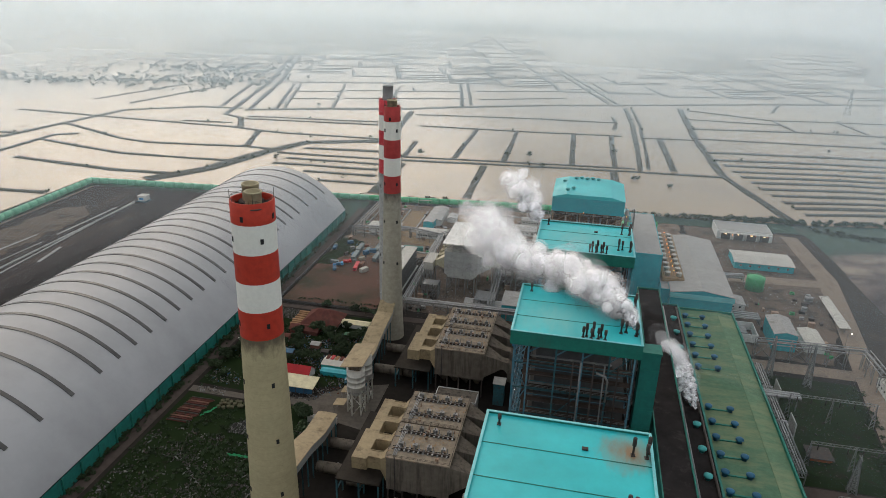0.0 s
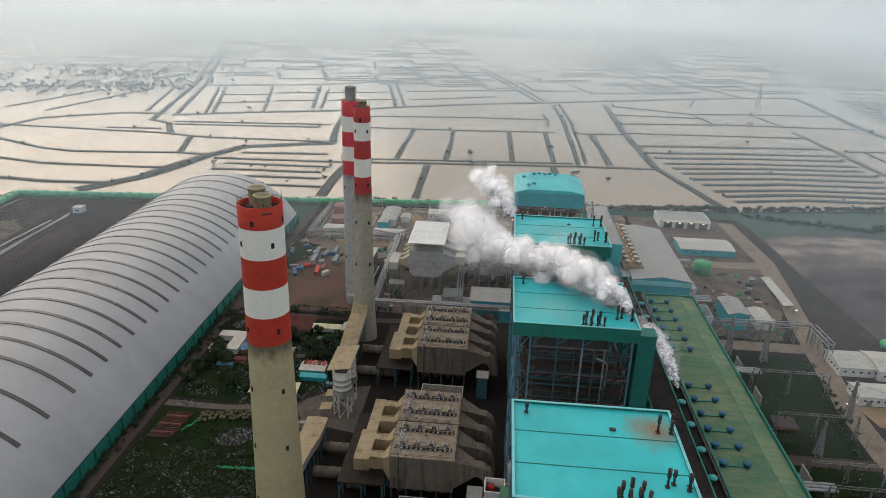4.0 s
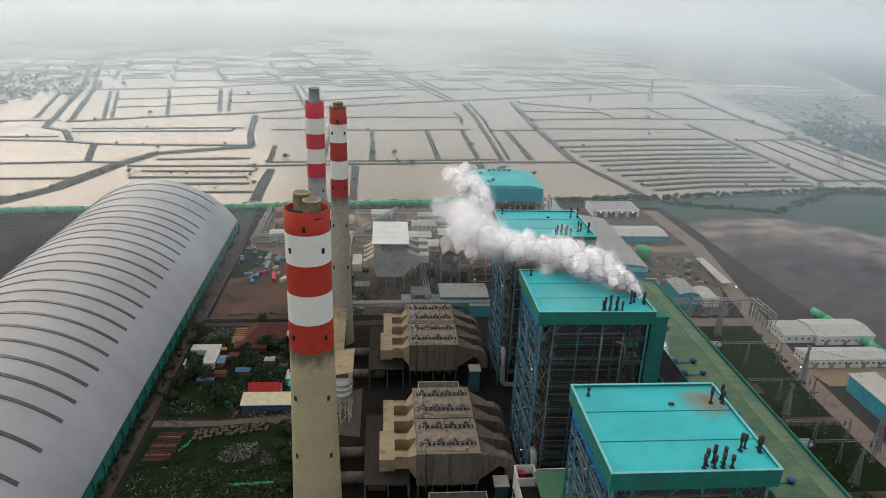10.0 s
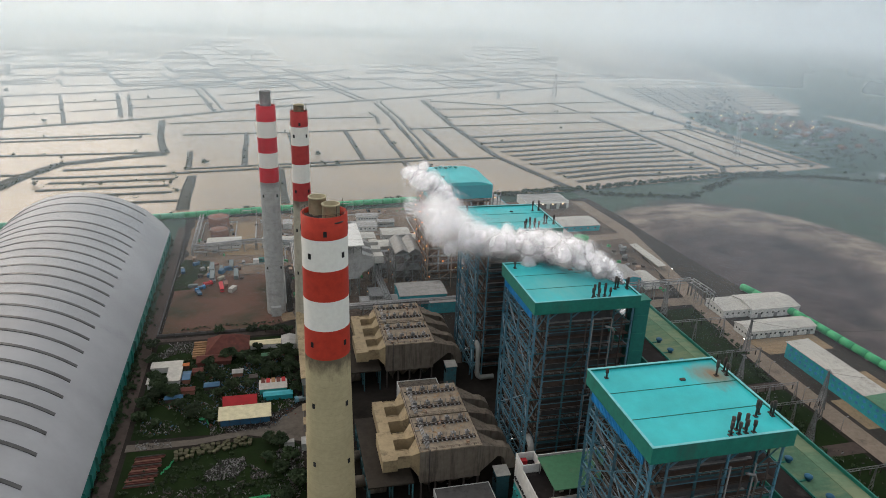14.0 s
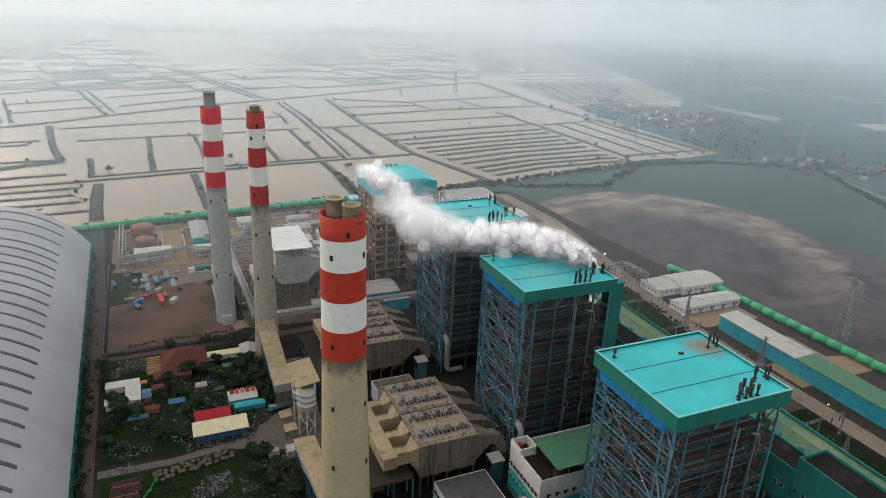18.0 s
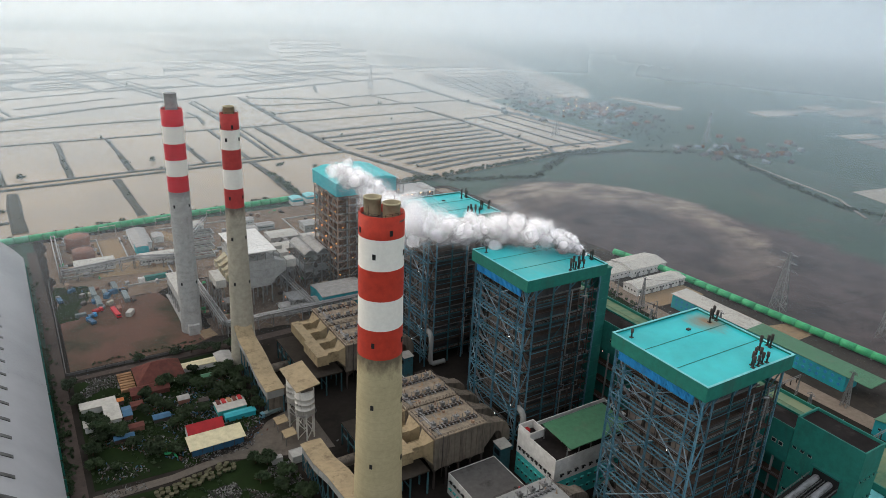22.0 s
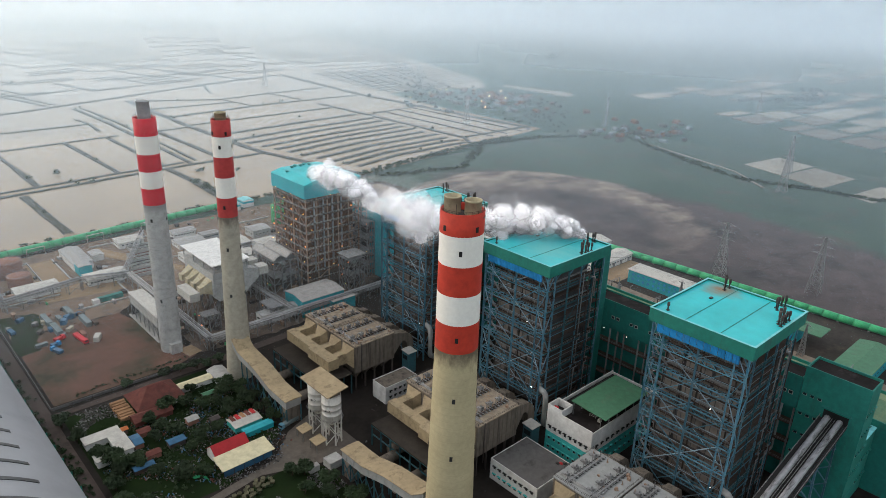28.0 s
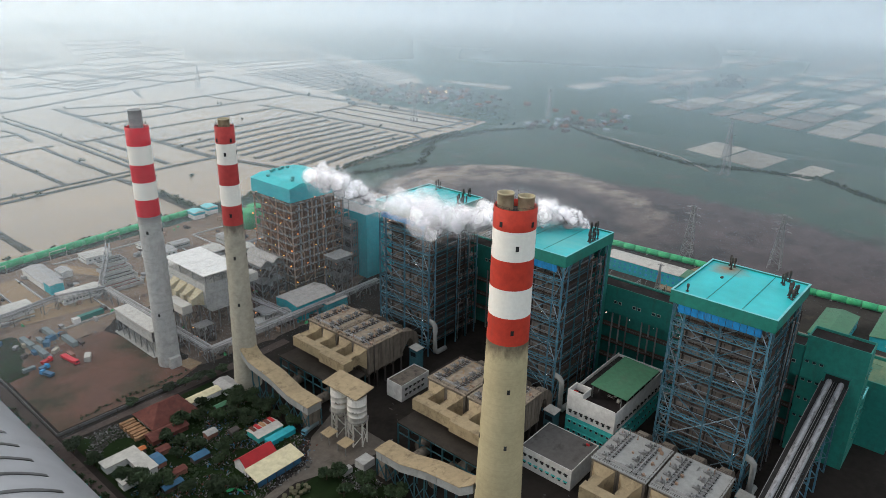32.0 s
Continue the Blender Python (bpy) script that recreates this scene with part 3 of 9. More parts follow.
# paler twin of the blue steel: highlights on the braces put into colour
LIGHT_STEEL = surface("highlit_pale_blue_steel", (0.30, 0.40, 0.46), (0.20, 0.31, 0.38), (0.13, 0.11, 0.09), 0.55, grain=1.2, patch=0.3, stain_at=(0.58, 0.74), stain_scale=0.5, bump=0, vary=0.3)
H_LIGHT = unit_mesh("steel_section_light", h_section(), LIGHT_STEEL)


def member(name, me, parent, p, q, w):
    p, q = Vector(p), Vector(q)
    d = q - p
    m = Matrix.Translation(p) @ d.to_track_quat("Z", "Y").to_matrix().to_4x4() @ Matrix.Diagonal((w, w, d.length, 1))
    return shared(name, me, parent, m)


def rail_line(bm, pts, h=1.1, step=2.5, r=0.05):
    """Handrail with posts along points."""
    for p, q in zip(pts, pts[1:]):
        p, q = Vector(p), Vector(q)
        for k in (0.55, 1.0):
            beam(bm, p + Vector((0, 0, h * k)), q + Vector((0, 0, h * k)), r * 1.6)
        n = max(1, int((q - p).length / step))
        for i in range(n + 1):
            c = p.lerp(q, i / n)
            beam(bm, c, c + Vector((0, 0, h)), r * 1.6)

# ---- land and water ----
def terrain_sheet():
    bm = B()
    n = 48
    rings = []
    for r in (0, 300, 700, 1200, 2000, 3000, 4700):
        if r == 0:
            rings.append([bm.verts.new((-100, 200, -0.3))])
            continue
        rings.append([bm.verts.new((-100 + r * math.cos(2 * math.pi * k / n), 200 + r * math.sin(2 * math.pi * k / n), -0.3)) for k in range(n)])
    for k in range(n):
        bm.faces.new((rings[0][0], rings[1][k], rings[1][(k + 1) % n]))
    for a, b in zip(rings[1:], rings[2:]):
        for k in range(n):
            bm.faces.new((a[k], b[k], b[(k + 1) % n], a[(k + 1) % n]))
    return bm


solid("ground", terrain_sheet(), GROUND, "grassy brown earth plain reaching the hazy horizon", "ground", kind="structure")


def ragged(pts, amount, step=4.0):
    """The outline with an uneven edge."""
    out = []
    for (xa, ya), (xb, yb) in zip(pts, pts[1:] + pts[:1]):
        d = math.hypot(xb - xa, yb - ya)
        for k in range(max(1, int(d / step))):
            f = k * step / d
            x, y = xa + (xb - xa) * f, ya + (yb - ya) * f
            w = amount * (noise.noise((x * 0.11, y * 0.11, 2.0)) + 0.6 * noise.noise((x * 0.37, y * 0.37, 5.0)))
            out.append((x - (yb - ya) / d * w, y + (xb - xa) / d * w))
    return out


def ground_patch(name, pts, z, material, label, category="ground", rough=0.0):
    bm = plate(B(), ragged(pts, rough) if rough else pts, -0.29, z)
    return solid(name, bm, material, label, category, kind="structure")


ground_patch("water", [(-2600, 150), (-475, 150), (-475, 572), (-60, 612), (100, 618), (200, 628), (392, 662), (560, 690), (556, 930), (575, 1070), (660, 1085), (800, 1035), (885, 1140), (1010, 1500), (1150, 1900), (1300, 2700), (-2600, 2700)], 0.0, WATER, "still muddy fish pond water mirroring the pale sky", "water")
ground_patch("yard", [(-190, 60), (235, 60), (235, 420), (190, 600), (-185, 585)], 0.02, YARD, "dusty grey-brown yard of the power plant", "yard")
ground_patch("coal_yard", [(-452, 60), (-312, 60), (-312, 540), (-300, 566), (-452, 551)], 0.06, COAL, "black coal-dusted storage yard with tan streaks", "yard")
ground_patch("coal_bank", [(-352, 60), (-314, 60), (-314, 540), (-322, 556), (-344, 500), (-350, 380)], 0.10, COAL_ROOF, "black coal dust drifted beside the store", "coal", 5.0)
ground_patch("track", [(-448.5, 200), (-445.5, 200), (-448.5, 380), (-451, 550), (-453, 550), (-451.5, 380)], 0.14, ROAD, "pale gravel track along the coal yard edge", "track")
ground_patch("soil", [(-436, 200), (-404, 200), (-402, 400), (-398, 470), (-420, 500), (-438, 470)], 0.12, BROWN_YARD, "brown worn ground in the coal yard", "ground", 6.0)
for x0, y0, x1, y1, w in ((-372, 300, -387, 520, 1.2), (-398, 250, -391, 412, 0.8), (-392, 430, -391, 500, 1.6), (-366, 380, -371, 408, 2.2), (-409, 390, -406, 425, 1.5)):
    ground_patch("kerb_line", [(x0 - w / 2, y0), (x0 + w / 2, y0), (x1 + w / 2, y1), (x1 - w / 2, y1)], 0.4, CONCRETE_GREY, "pale concrete kerb line in the coal yard", "kerb")
ground_patch("road", [(-185.5, 60), (-179.6, 60), (-181, 440), (-184, 560), (-190, 560), (-187, 440)], 0.10, DARK_ROAD, "dusty brown service road beside the coal store", "road")
ground_patch("road", [(-179.4, 364.5), (-179.4, 360.5), (-90, 360.5), (-56, 362), (-56, 368), (-100, 366)], 0.11, DARK_ROAD, "narrow dusty service road", "road")
ground_patch("soil", [(-178, 371), (-120, 371), (-106, 376), (-108, 404), (-121, 452), (-178, 452)], 0.09, SOIL, "bare reddish-brown soil lot", "soil")
ground_patch("paving", [(-150, 492), (-104, 486), (-104, 512), (-128, 520), (-128, 566), (-146, 566)], 0.09, PAVING, "tan paved yard between the water treatment buildings", "paving")
ground_patch("paving", [(-110, 376), (-102, 378), (-104, 388), (-112, 387)], 0.14, PAVING, "tan paved ramp at the chimney foot", "paving")
ground_patch("paving", [(-103, 560), (-60, 485), (-54, 487), (-96, 572)], 0.1, PAVING, "tan paved lane past the settling basins", "paving")
ground_patch("road", [(151, 60), (162, 60), (160, 240), (161, 300), (170, 365), (179, 430), (188, 500), (183, 590), (170, 590), (174, 500), (166, 430), (157, 365), (149, 300), (148, 240)], 0.10, ROAD, "pale dusty concrete plant road", "road")
ground_patch("road", [(92, 357), (163, 357), (163, 368), (92, 368)], 0.13, ROAD, "pale concrete cross road", "road")
ground_patch("road", [(92, 478), (182, 485), (180, 497), (92, 492)], 0.13, ROAD, "pale concrete cross road", "road")
ground_patch("lawn", [(97, 262), (146, 262), (148, 300), (154, 352), (97, 352)], 0.09, GRASS, "dark green lawn beside the switchyard", "lawn")
ground_patch("lawn", [(97, 100), (145, 100), (146, 258), (97, 258)], 0.08, GRASS, "dark scrub grass under the power line", "lawn")
ground_patch("lawn", [(-178, 100), (-104, 100), (-104, 252), (-112, 262), (-128, 262), (-146, 259), (-178, 262)], 0.07, GRASS, "overgrown scrub with scattered scrap", "lawn")
ground_patch("lawn", [(-178, 270), (-140, 268), (-106, 286), (-106, 358), (-178, 358)], 0.07, GRASS, "overgrown scrub round the workers' huts", "lawn")
ground_patch("lawn", [(-178, 430), (-168, 432), (-164, 452), (-158, 470), (-160, 484), (-178, 486)], 0.10, TURF, "patchy scrub grass", "lawn", 4.0)
ground_patch("lane", [(-179, 262), (-150, 262), (-128, 265), (-104, 256), (-84, 252), (-84, 292), (-104, 284), (-118, 271), (-130, 269), (-150, 266), (-179, 267)], 0.10, GREY_LANE, "pale dusty lane and turning yard at the silos", "road")

ground_patch("yard", [(-178, 455), (-150, 452), (-121, 452), (-104, 465), (-60, 462), (60, 470), (88, 490), (88, 596), (-60, 590), (-178, 578)], 0.05, TAN_YARD, "tan dusty yard of the water treatment works", "yard", 3.0)
ground_patch("yard", [(-104, 376), (-56, 372), (-20, 372), (40, 400), (55, 468), (-60, 460), (-103, 463)], 0.045, BROWN_YARD, "brown works yard round unit four", "yard", 3.0)
ground_patch("yard", [(92, 372), (150, 372), (164, 420), (176, 500), (172, 594), (92, 596)], 0.05, BROWN_YARD, "brown dusty yard beside the turbine hall", "yard", 2.5)
ground_patch("turf", [(105, 270), (140, 268), (143, 300), (148, 345), (118, 346), (104, 320)], 0.15, TURF, "thin green turf beside the plant road", "grass", 3.0)
ground_patch("soil", [(161, 62), (234, 62), (234, 419), (191, 596), (166, 594), (166, 420), (158, 365), (152, 300), (158, 240)], 0.035, EARTH, "dark trodden earth between the road and the ash flat", "ground")
ground_patch("road", [(97, 200), (148, 200), (148, 208), (97, 208)], 0.12, DARK_ROAD, "narrow access road through the switchyard", "road")
ground_patch("road", [(97, 254), (149, 254), (149, 261), (97, 261)], 0.12, DARK_ROAD, "narrow access road through the switchyard", "road")
ground_patch("paving", [(163, 215), (222, 215), (222, 232), (206, 236), (206, 262), (186, 262), (186, 240), (163, 240)], 0.09, PAVING, "tan paved forecourt of the white buildings", "paving")

# ash flat and meadows east of the plant
def flat_material():
    """Wet meadow with a wide spread of grey ash, tan where it has dried."""
    m, nt, bsdf, geo = mat_nodes("ash_and_meadow")
    pos = geo.outputs["Position"]

    def oval(cx, cy, rx, ry, turn, ragged):
        mp = nt.nodes.new("ShaderNodeMapping")
        mp.vector_type = "TEXTURE"
        mp.inputs["Location"].default_value = (cx, cy, 0)
        mp.inputs["Rotation"].default_value = (0, 0, turn)
        mp.inputs["Scale"].default_value = (rx, ry, 1000)
        nt.links.new(pos, mp.inputs["Vector"])
        ln = nt.nodes.new("ShaderNodeVectorMath")
        ln.operation = "LENGTH"
        nt.links.new(mp.outputs["Vector"], ln.inputs[0])
        edge = nt.nodes.new("ShaderNodeMath")
        edge.operation = "MULTIPLY_ADD"
        nt.links.new(noise_node(nt, pos, 0.016, 7, 0.62, (0.6, 1.2, 1)), edge.inputs[0])
        edge.inputs[1].default_value = ragged
        nt.links.new(ln.outputs["Value"], edge.inputs[2])
        return edge.outputs[0]

    grass = blend(nt, ramp(nt, noise_node(nt, pos, 0.012, 6, 0.65), 0.35, 0.65), (0.026, 0.060, 0.046), (0.045, 0.082, 0.060))
    grass = blend(nt, ramp(nt, noise_node(nt, pos, 0.03, 8, 0.7), 0.52, 0.74), grass, (0.075, 0.068, 0.06))
    streak = noise_node(nt, pos, 0.05, 12, 0.68, (0.75, 1.1, 1))
    ash = blend(nt, ramp(nt, streak, 0.36, 0.64), (0.046, 0.036, 0.038), (0.082, 0.064, 0.064))
    ash = blend(nt, ramp(nt, noise_node(nt, pos, 0.022, 8, 0.6), 0.52, 0.66), ash, (0.028, 0.026, 0.028))
    dry = blend(nt, ramp(nt, noise_node(nt, pos, 0.035, 12, 0.66, (0.8, 1.1, 1)), 0.40, 0.62), (0.095, 0.078, 0.072), (0.27, 0.22, 0.18))
    flat = blend(nt, ramp(nt, oval(268, 300, 128, 270, 0.0, 0.5), 1.34, 1.16), grass, ash)
    heap = blend(nt, ramp(nt, oval(232, 392, 98, 104, -0.2, 0.6), 1.55, 1.1), dry, ash)
    nt.links.new(blend(nt, ramp(nt, oval(262, 428, 122, 132, 0.0, 0.5), 1.32, 1.22), flat, heap), bsdf.inputs["Base Color"])
    bsdf.inputs["Roughness"].default_value = 0.95
    bp = nt.nodes.new("ShaderNodeBump")
    bp.inputs["Strength"].default_value = 0.5
    nt.links.new(streak, bp.inputs["Height"])
    nt.links.new(bp.outputs["Normal"], bsdf.inputs["Normal"])
    return m


def east_flat():
    bm = B()
    n = 40
    grid = []
    for j in range(n + 1):
        row = []
        for i in range(n + 1):
            x, y = 232 + (i / n) * 460 - 46 * (j / n), 40 + (j / n) * (590 + 40 * i / n)
            d = math.hypot((x - 283) / 95, (y - 455) / 130)
            lift = 3.5 * max(0, 1 - d * d) + 0.5 + 0.6 * noise.noise((x * 0.02, y * 0.02, 3.0))
            rim = min(i, j, n - i, n - j)
            row.append(bm.verts.new((x, y, lift if rim else -0.29)))
        grid.append(row)
    for j in range(n):
        for i in range(n):
            bm.faces.new((grid[j][i], grid[j][i + 1], grid[j + 1][i + 1], grid[j + 1][i])).smooth = True
    solid("ash_flat", bm, flat_material(), "green meadow with a spread of grey and tan ash", "ground", kind="structure")


east_flat()

# fallow fields and the village in the east
rng = random.Random(8)
made = 0
for i in range(17):
    for j in range(10):
        u, v = i * 92 + rng.uniform(-6, 6), j * 60 + rng.uniform(-4, 4)
        fx, fy = 545 + 0.95 * u + 0.30 * v, 235 - 0.10 * u + 0.95 * v + 0.0003 * u * v
        if noise.noise((i * 0.38, j * 0.45, 9.0)) < (-0.3 if j < 6 else -0.05) or (i < 3 and j > 2) or fy > 900:
            continue
        w, h = rng.uniform(74, 88), rng.choice((52, 54, 27))
        pts = [(fx + a * w * 0.95 + c * h * 0.30, fy - a * w * 0.12 + c * h * 0.95) for a, c in ((0, 0), (1, rng.uniform(-0.04, 0.04)), (1, 1), (0, 1))]
        solid("field", plate(B(), pts, -0.29, 1.0), FIELD, "pale fallow rice field seen through haze", "field", "fields in the east", "structure")
        made += 1
for x0, y0, x1, y1, w in ((600, 540, 551, 388, 2.5), (551, 388, 506, 335, 3)):
    dx, dy = x1 - x0, y1 - y0
    d = math.hypot(dx, dy)
    ground_patch("track", [(x0 - dy / d * w / 2, y0 + dx / d * w / 2), (x0 + dy / d * w / 2, y0 - dx / d * w / 2), (x1 + dy / d * w / 2, y1 - dx / d * w / 2), (x1 - dy / d * w / 2, y1 + dx / d * w / 2)], 1.3, FIELD, "pale dirt track beside the ditch", "track")

# pond banks
pond_banks = thing("pond_banks", (0, 800), "low muddy earth banks dividing the fish ponds", "earth banks", kind="structure")


bank_course = []


def bank(pts, w=5.0, h=0.9, step=30.0, wander=1.6):
    """An earth bank through points, with an uneven edge."""
    dense = []
    for (x0, y0), (x1, y1) in zip(pts, pts[1:]):
        n = max(1, int(math.hypot(x1 - x0, y1 - y0) / step))
        dense += [(x0 + (x1 - x0) * i / n, y0 + (y1 - y0) * i / n) for i in range(n)]
    dense.append(pts[-1])
    bm = B()
    prev = None
    for i, (x, y) in enumerate(dense):
        xa, ya = dense[max(0, i - 1)]
        xb, yb = dense[min(len(dense) - 1, i + 1)]
        d = math.hypot(xb - xa, yb - ya) or 1
        nx, ny = -(yb - ya) / d, (xb - xa) / d
        j = noise.noise((x * 0.021, y * 0.021, 1.7)) * wander
        ww = w * (1 + 0.35 * noise.noise((x * 0.05, y * 0.05, 7.1)))
        ring = [bm.verts.new((x + nx * (j + s * ww), y + ny * (j + s * ww), z)) for s, z in ((-0.62, -0.2), (-0.36, h), (0.36, h * 0.95), (0.62, -0.2))]
        if prev:
            for k in range(3):
                bm.faces.new((prev[k], prev[k + 1], ring[k + 1], ring[k]))
        prev = ring
    bank_course.extend(dense)
    return part("bank", bm, BANK, pond_banks)


# the near ponds, row by row from the fence outwards
for pts, w in (
    ([(-420, 585), (-383, 640), (-357, 732), (-334, 785), (-234, 829)], 17), ([(-234, 829), (-251, 919), (-263, 1031)], 8),
    ([(-680, 790), (-553, 734), (-510, 725), (-391, 743), (-360, 740)], 6), ([(-394, 748), (-417, 827)], 8),
    ([(-800, 850), (-622, 842), (-463, 839), (-393, 826), (-235, 834)], 6), ([(-640, 700), (-512, 669), (-380, 676)], 6),
    ([(-600, 620), (-472, 606), (-412, 611)], 8), ([(-544, 856), (-474, 864)], 5), ([(-452, 845), (-480, 900), (-515, 918)], 8),
    ([(-476, 913), (-265, 940)], 6), ([(-470, 895), (-275, 918)], 6), ([(-690, 696), (-662, 896), (-576, 957), (-513, 968)], 8),
    ([(-637, 560), (-639, 723), (-618, 740)], 7), ([(-760, 640), (-640, 640)], 6), ([(-900, 700), (-690, 720)], 6), ([(-830, 560), (-640, 575)], 6),
    ([(-900, 470), (-700, 500), (-478, 520)], 8), ([(-900, 380), (-478, 420)], 7), ([(-760, 380), (-740, 640)], 6),
):
    bank(pts, w)
for pts, w in (
    ([(-325, 707), (-210, 713)], 6), ([(-329, 682), (-213, 689)], 6), ([(-285, 661), (-207, 665)], 6), ([(-258, 632), (-199, 636)], 6), ([(-324, 758), (-226, 768)], 7),
    ([(-345, 727), (-215, 735), (-57, 755), (58, 767), (151, 774)], 6), ([(-205, 752), (-57, 769), (60, 781)], 4.5),
    ([(-192, 606), (-195, 722)], 9), ([(-102, 615), (-105, 740)], 7), ([(35, 622), (38, 700), (36, 765)], 8), ([(192, 624), (154, 778), (148, 967), (152, 1211)], 9),
    ([(-144, 760), (-145, 935)], 6), ([(-87, 768), (-90, 940)], 6), ([(-201, 756), (-206, 833)], 6), ([(-9, 772), (-14, 948)], 6), ([(38, 780), (36, 956)], 6),
    ([(66, 773), (68, 1040), (62, 1176)], 6), ([(75, 782), (79, 1040), (73, 1180)], 4), ([(102, 781), (100, 950)], 7),
    ([(-225, 930), (-63, 942), (50, 957)], 4.5), ([(-66, 1042), (45, 1050), (41, 996)], 6), ([(80, 954), (145, 963)], 5), ([(40, 1092), (45, 1050)], 5), ([(-250, 1010), (-66, 1042)], 4.5),
):
    bank(pts, w)
for pts, w in (
    ([(-503, 957), (-404, 1003), (-270, 1053), (-199, 1098), (-69, 1165), (35, 1204), (320, 1324), (522, 1391)], 10),
    ([(-1100, 1060), (-824, 1158), (-609, 1231), (-375, 1310), (-224, 1420), (-106, 1533), (60, 1660)], 11),
    ([(-513, 918), (-593, 1235), (-700, 1560), (-830, 1960)], 9), ([(-500, 968), (-580, 1256), (-685, 1570), (-810, 1960)], 8),
    ([(-464, 984), (-541, 1226)], 5), ([(-455, 990), (-530, 1232)], 5), ([(-388, 1021), (-452, 1260)], 5), ([(-322, 1063), (-370, 1289)], 6), ([(-310, 1066), (-349, 1273)], 5),
    ([(-197, 1105), (-246, 1342)], 6), ([(-186, 1123), (-237, 1368)], 5), ([(-553, 980), (-609, 1190)], 7), ([(-690, 947), (-646, 1181)], 6), ([(-760, 960), (-720, 1150)], 6),
    ([(-480, 1075), (-405, 1100)], 4), ([(-500, 1150), (-425, 1175)], 4), ([(-400, 1110), (-335, 1135)], 4), ([(-425, 1190), (-350, 1215)], 4), ([(-320, 1140), (-205, 1180)], 4), ([(-340, 1215), (-225, 1260)], 4),
    ([(-84, 1664), (36, 1222)], 7), ([(-68, 1664), (50, 1226)], 6), ([(104, 2317), (206, 1900), (324, 1650), (430, 1370)], 10), ([(-180, 1180), (-40, 1255)], 5), ([(-200, 1270), (-50, 1330)], 5),
):
    bank(pts, w)
for i, y in enumerate((892, 855, 829, 803, 781, 760, 737, 715, 693, 676, 658)):
    bank([(151 + 5.5 * i, y), (280, y + 0.15 * 130), (396 + 4 * (i % 2), y + 34 - i)], 7.5 if i else 8.5, 0.9)
for pts, w in (
    ([(402, 1036), (410, 905), (417, 700)], 8), ([(422, 916), (545, 936)], 5), ([(537, 1394), (522, 1085), (533, 914), (548, 700)], 12), ([(448, 918), (455, 690)], 4), ([(480, 922), (488, 690)], 4), ([(512, 926), (520, 692)], 4),
    ([(149, 972), (280, 984), (402, 995)], 5), ([(154, 1043), (320, 1074), (510, 1082)], 7), ([(163, 1203), (284, 1155), (385, 1176), (522, 1193)], 5), ([(285, 1155), (300, 1070)], 6), ([(153, 1120), (290, 1120)], 5),
    ([(300, 1230), (330, 1320)], 5), ([(392, 662), (417, 705), (548, 712)], 6), ([(385, 1176), (400, 1090)], 5),
):
    bank(pts, w)
# farther ponds: long plots in two skewed families
rng = random.Random(5)
for u in range(-9, 13):
    for v in range(0, 10):
        ox = -60 + u * 105 + v * 26 * (1 if u > 0 else -1.2) + rng.uniform(-18, 18)
        oy = 1330 + 0.30 * abs(u) * 40 * (1 if u < 4 else -0.2) + v * 125 + rng.uniform(-14, 14)
        if oy < 1210 + 0.35 * (ox + 60) or ox > 900 + (oy - 1280) * 0.45 or ox < -1250 or oy > 2600:
            continue
        slope = rng.uniform(0.22, 0.34)
        bank([(ox, oy), (ox + rng.uniform(80, 130), oy + 110 * slope)], rng.uniform(6, 9.5), step=60)
        if rng.random() < 0.75:
            bank([(ox, oy), (ox - 0.26 * 120, oy + rng.uniform(90, 135))], rng.uniform(6, 9.5), step=60)
        for e in range(rng.choice((0, 1, 1, 2, 3))):
            bank([(ox + 6, oy + 28 + 27 * e), (ox + rng.uniform(60, 110), oy + 28 + 27 * e + 90 * slope)], 5.5, step=60)

# the narrow plots behind the village
for k in range(7):
    bank([(590 + 24 * k, 1085 - 5 * k), (660 + 34 * k, 1400)], 7, step=60)
for k in range(10):
    y = 1110 + 30 * k
    bank([(575 + 0.1 * (y - 1070), y), (720, y - 12), (880 + 0.35 * (y - 1140), y + 4)], 6.5, step=60)
for k in range(9):
    y = 1430 + 62 * k
    bank([(640 + 0.2 * (y - 1400), y), (990 + 0.35 * (y - 1500), y + 8)], 8, step=60)
ground_patch("field", [(846, 1030), (862, 1034), (896, 890), (872, 868), (850, 872)], 0.9, FIELD, "pale strip of fallow field behind the village", "field")

# mist over the plain: distance haze painted on see-through rings
def mist_ring(radius, top, cover, foot, low, high, scale):
    bm = B()
    n = 72
    lo = [bm.verts.new((-120 + radius * math.cos(2 * math.pi * k / n), 40 + radius * math.sin(2 * math.pi * k / n), -0.2)) for k in range(n)]
    hi = [bm.verts.new((-120 + radius * math.cos(2 * math.pi * k / n), 40 + radius * math.sin(2 * math.pi * k / n), top)) for k in range(n)]
    for k in range(n):
        bm.faces.new((lo[k], lo[(k + 1) % n], hi[(k + 1) % n], hi[k])).smooth = True
    # haze tint set by radius: bluest from 400 to 1000, greyer far out
    return solid("mist_bank", bm, vapour("mist_at_%d" % radius, cover, scale, low, high, (0, foot), (0.60, 0.755, 0.865) if 400 < radius < 1000 else (0.64, 0.755, 0.835) if radius < 1400 else (0.69, 0.75, 0.77)), "see-through sheet painting thin pale mist over the plain", "mist", "mist over the plain", "stuff")


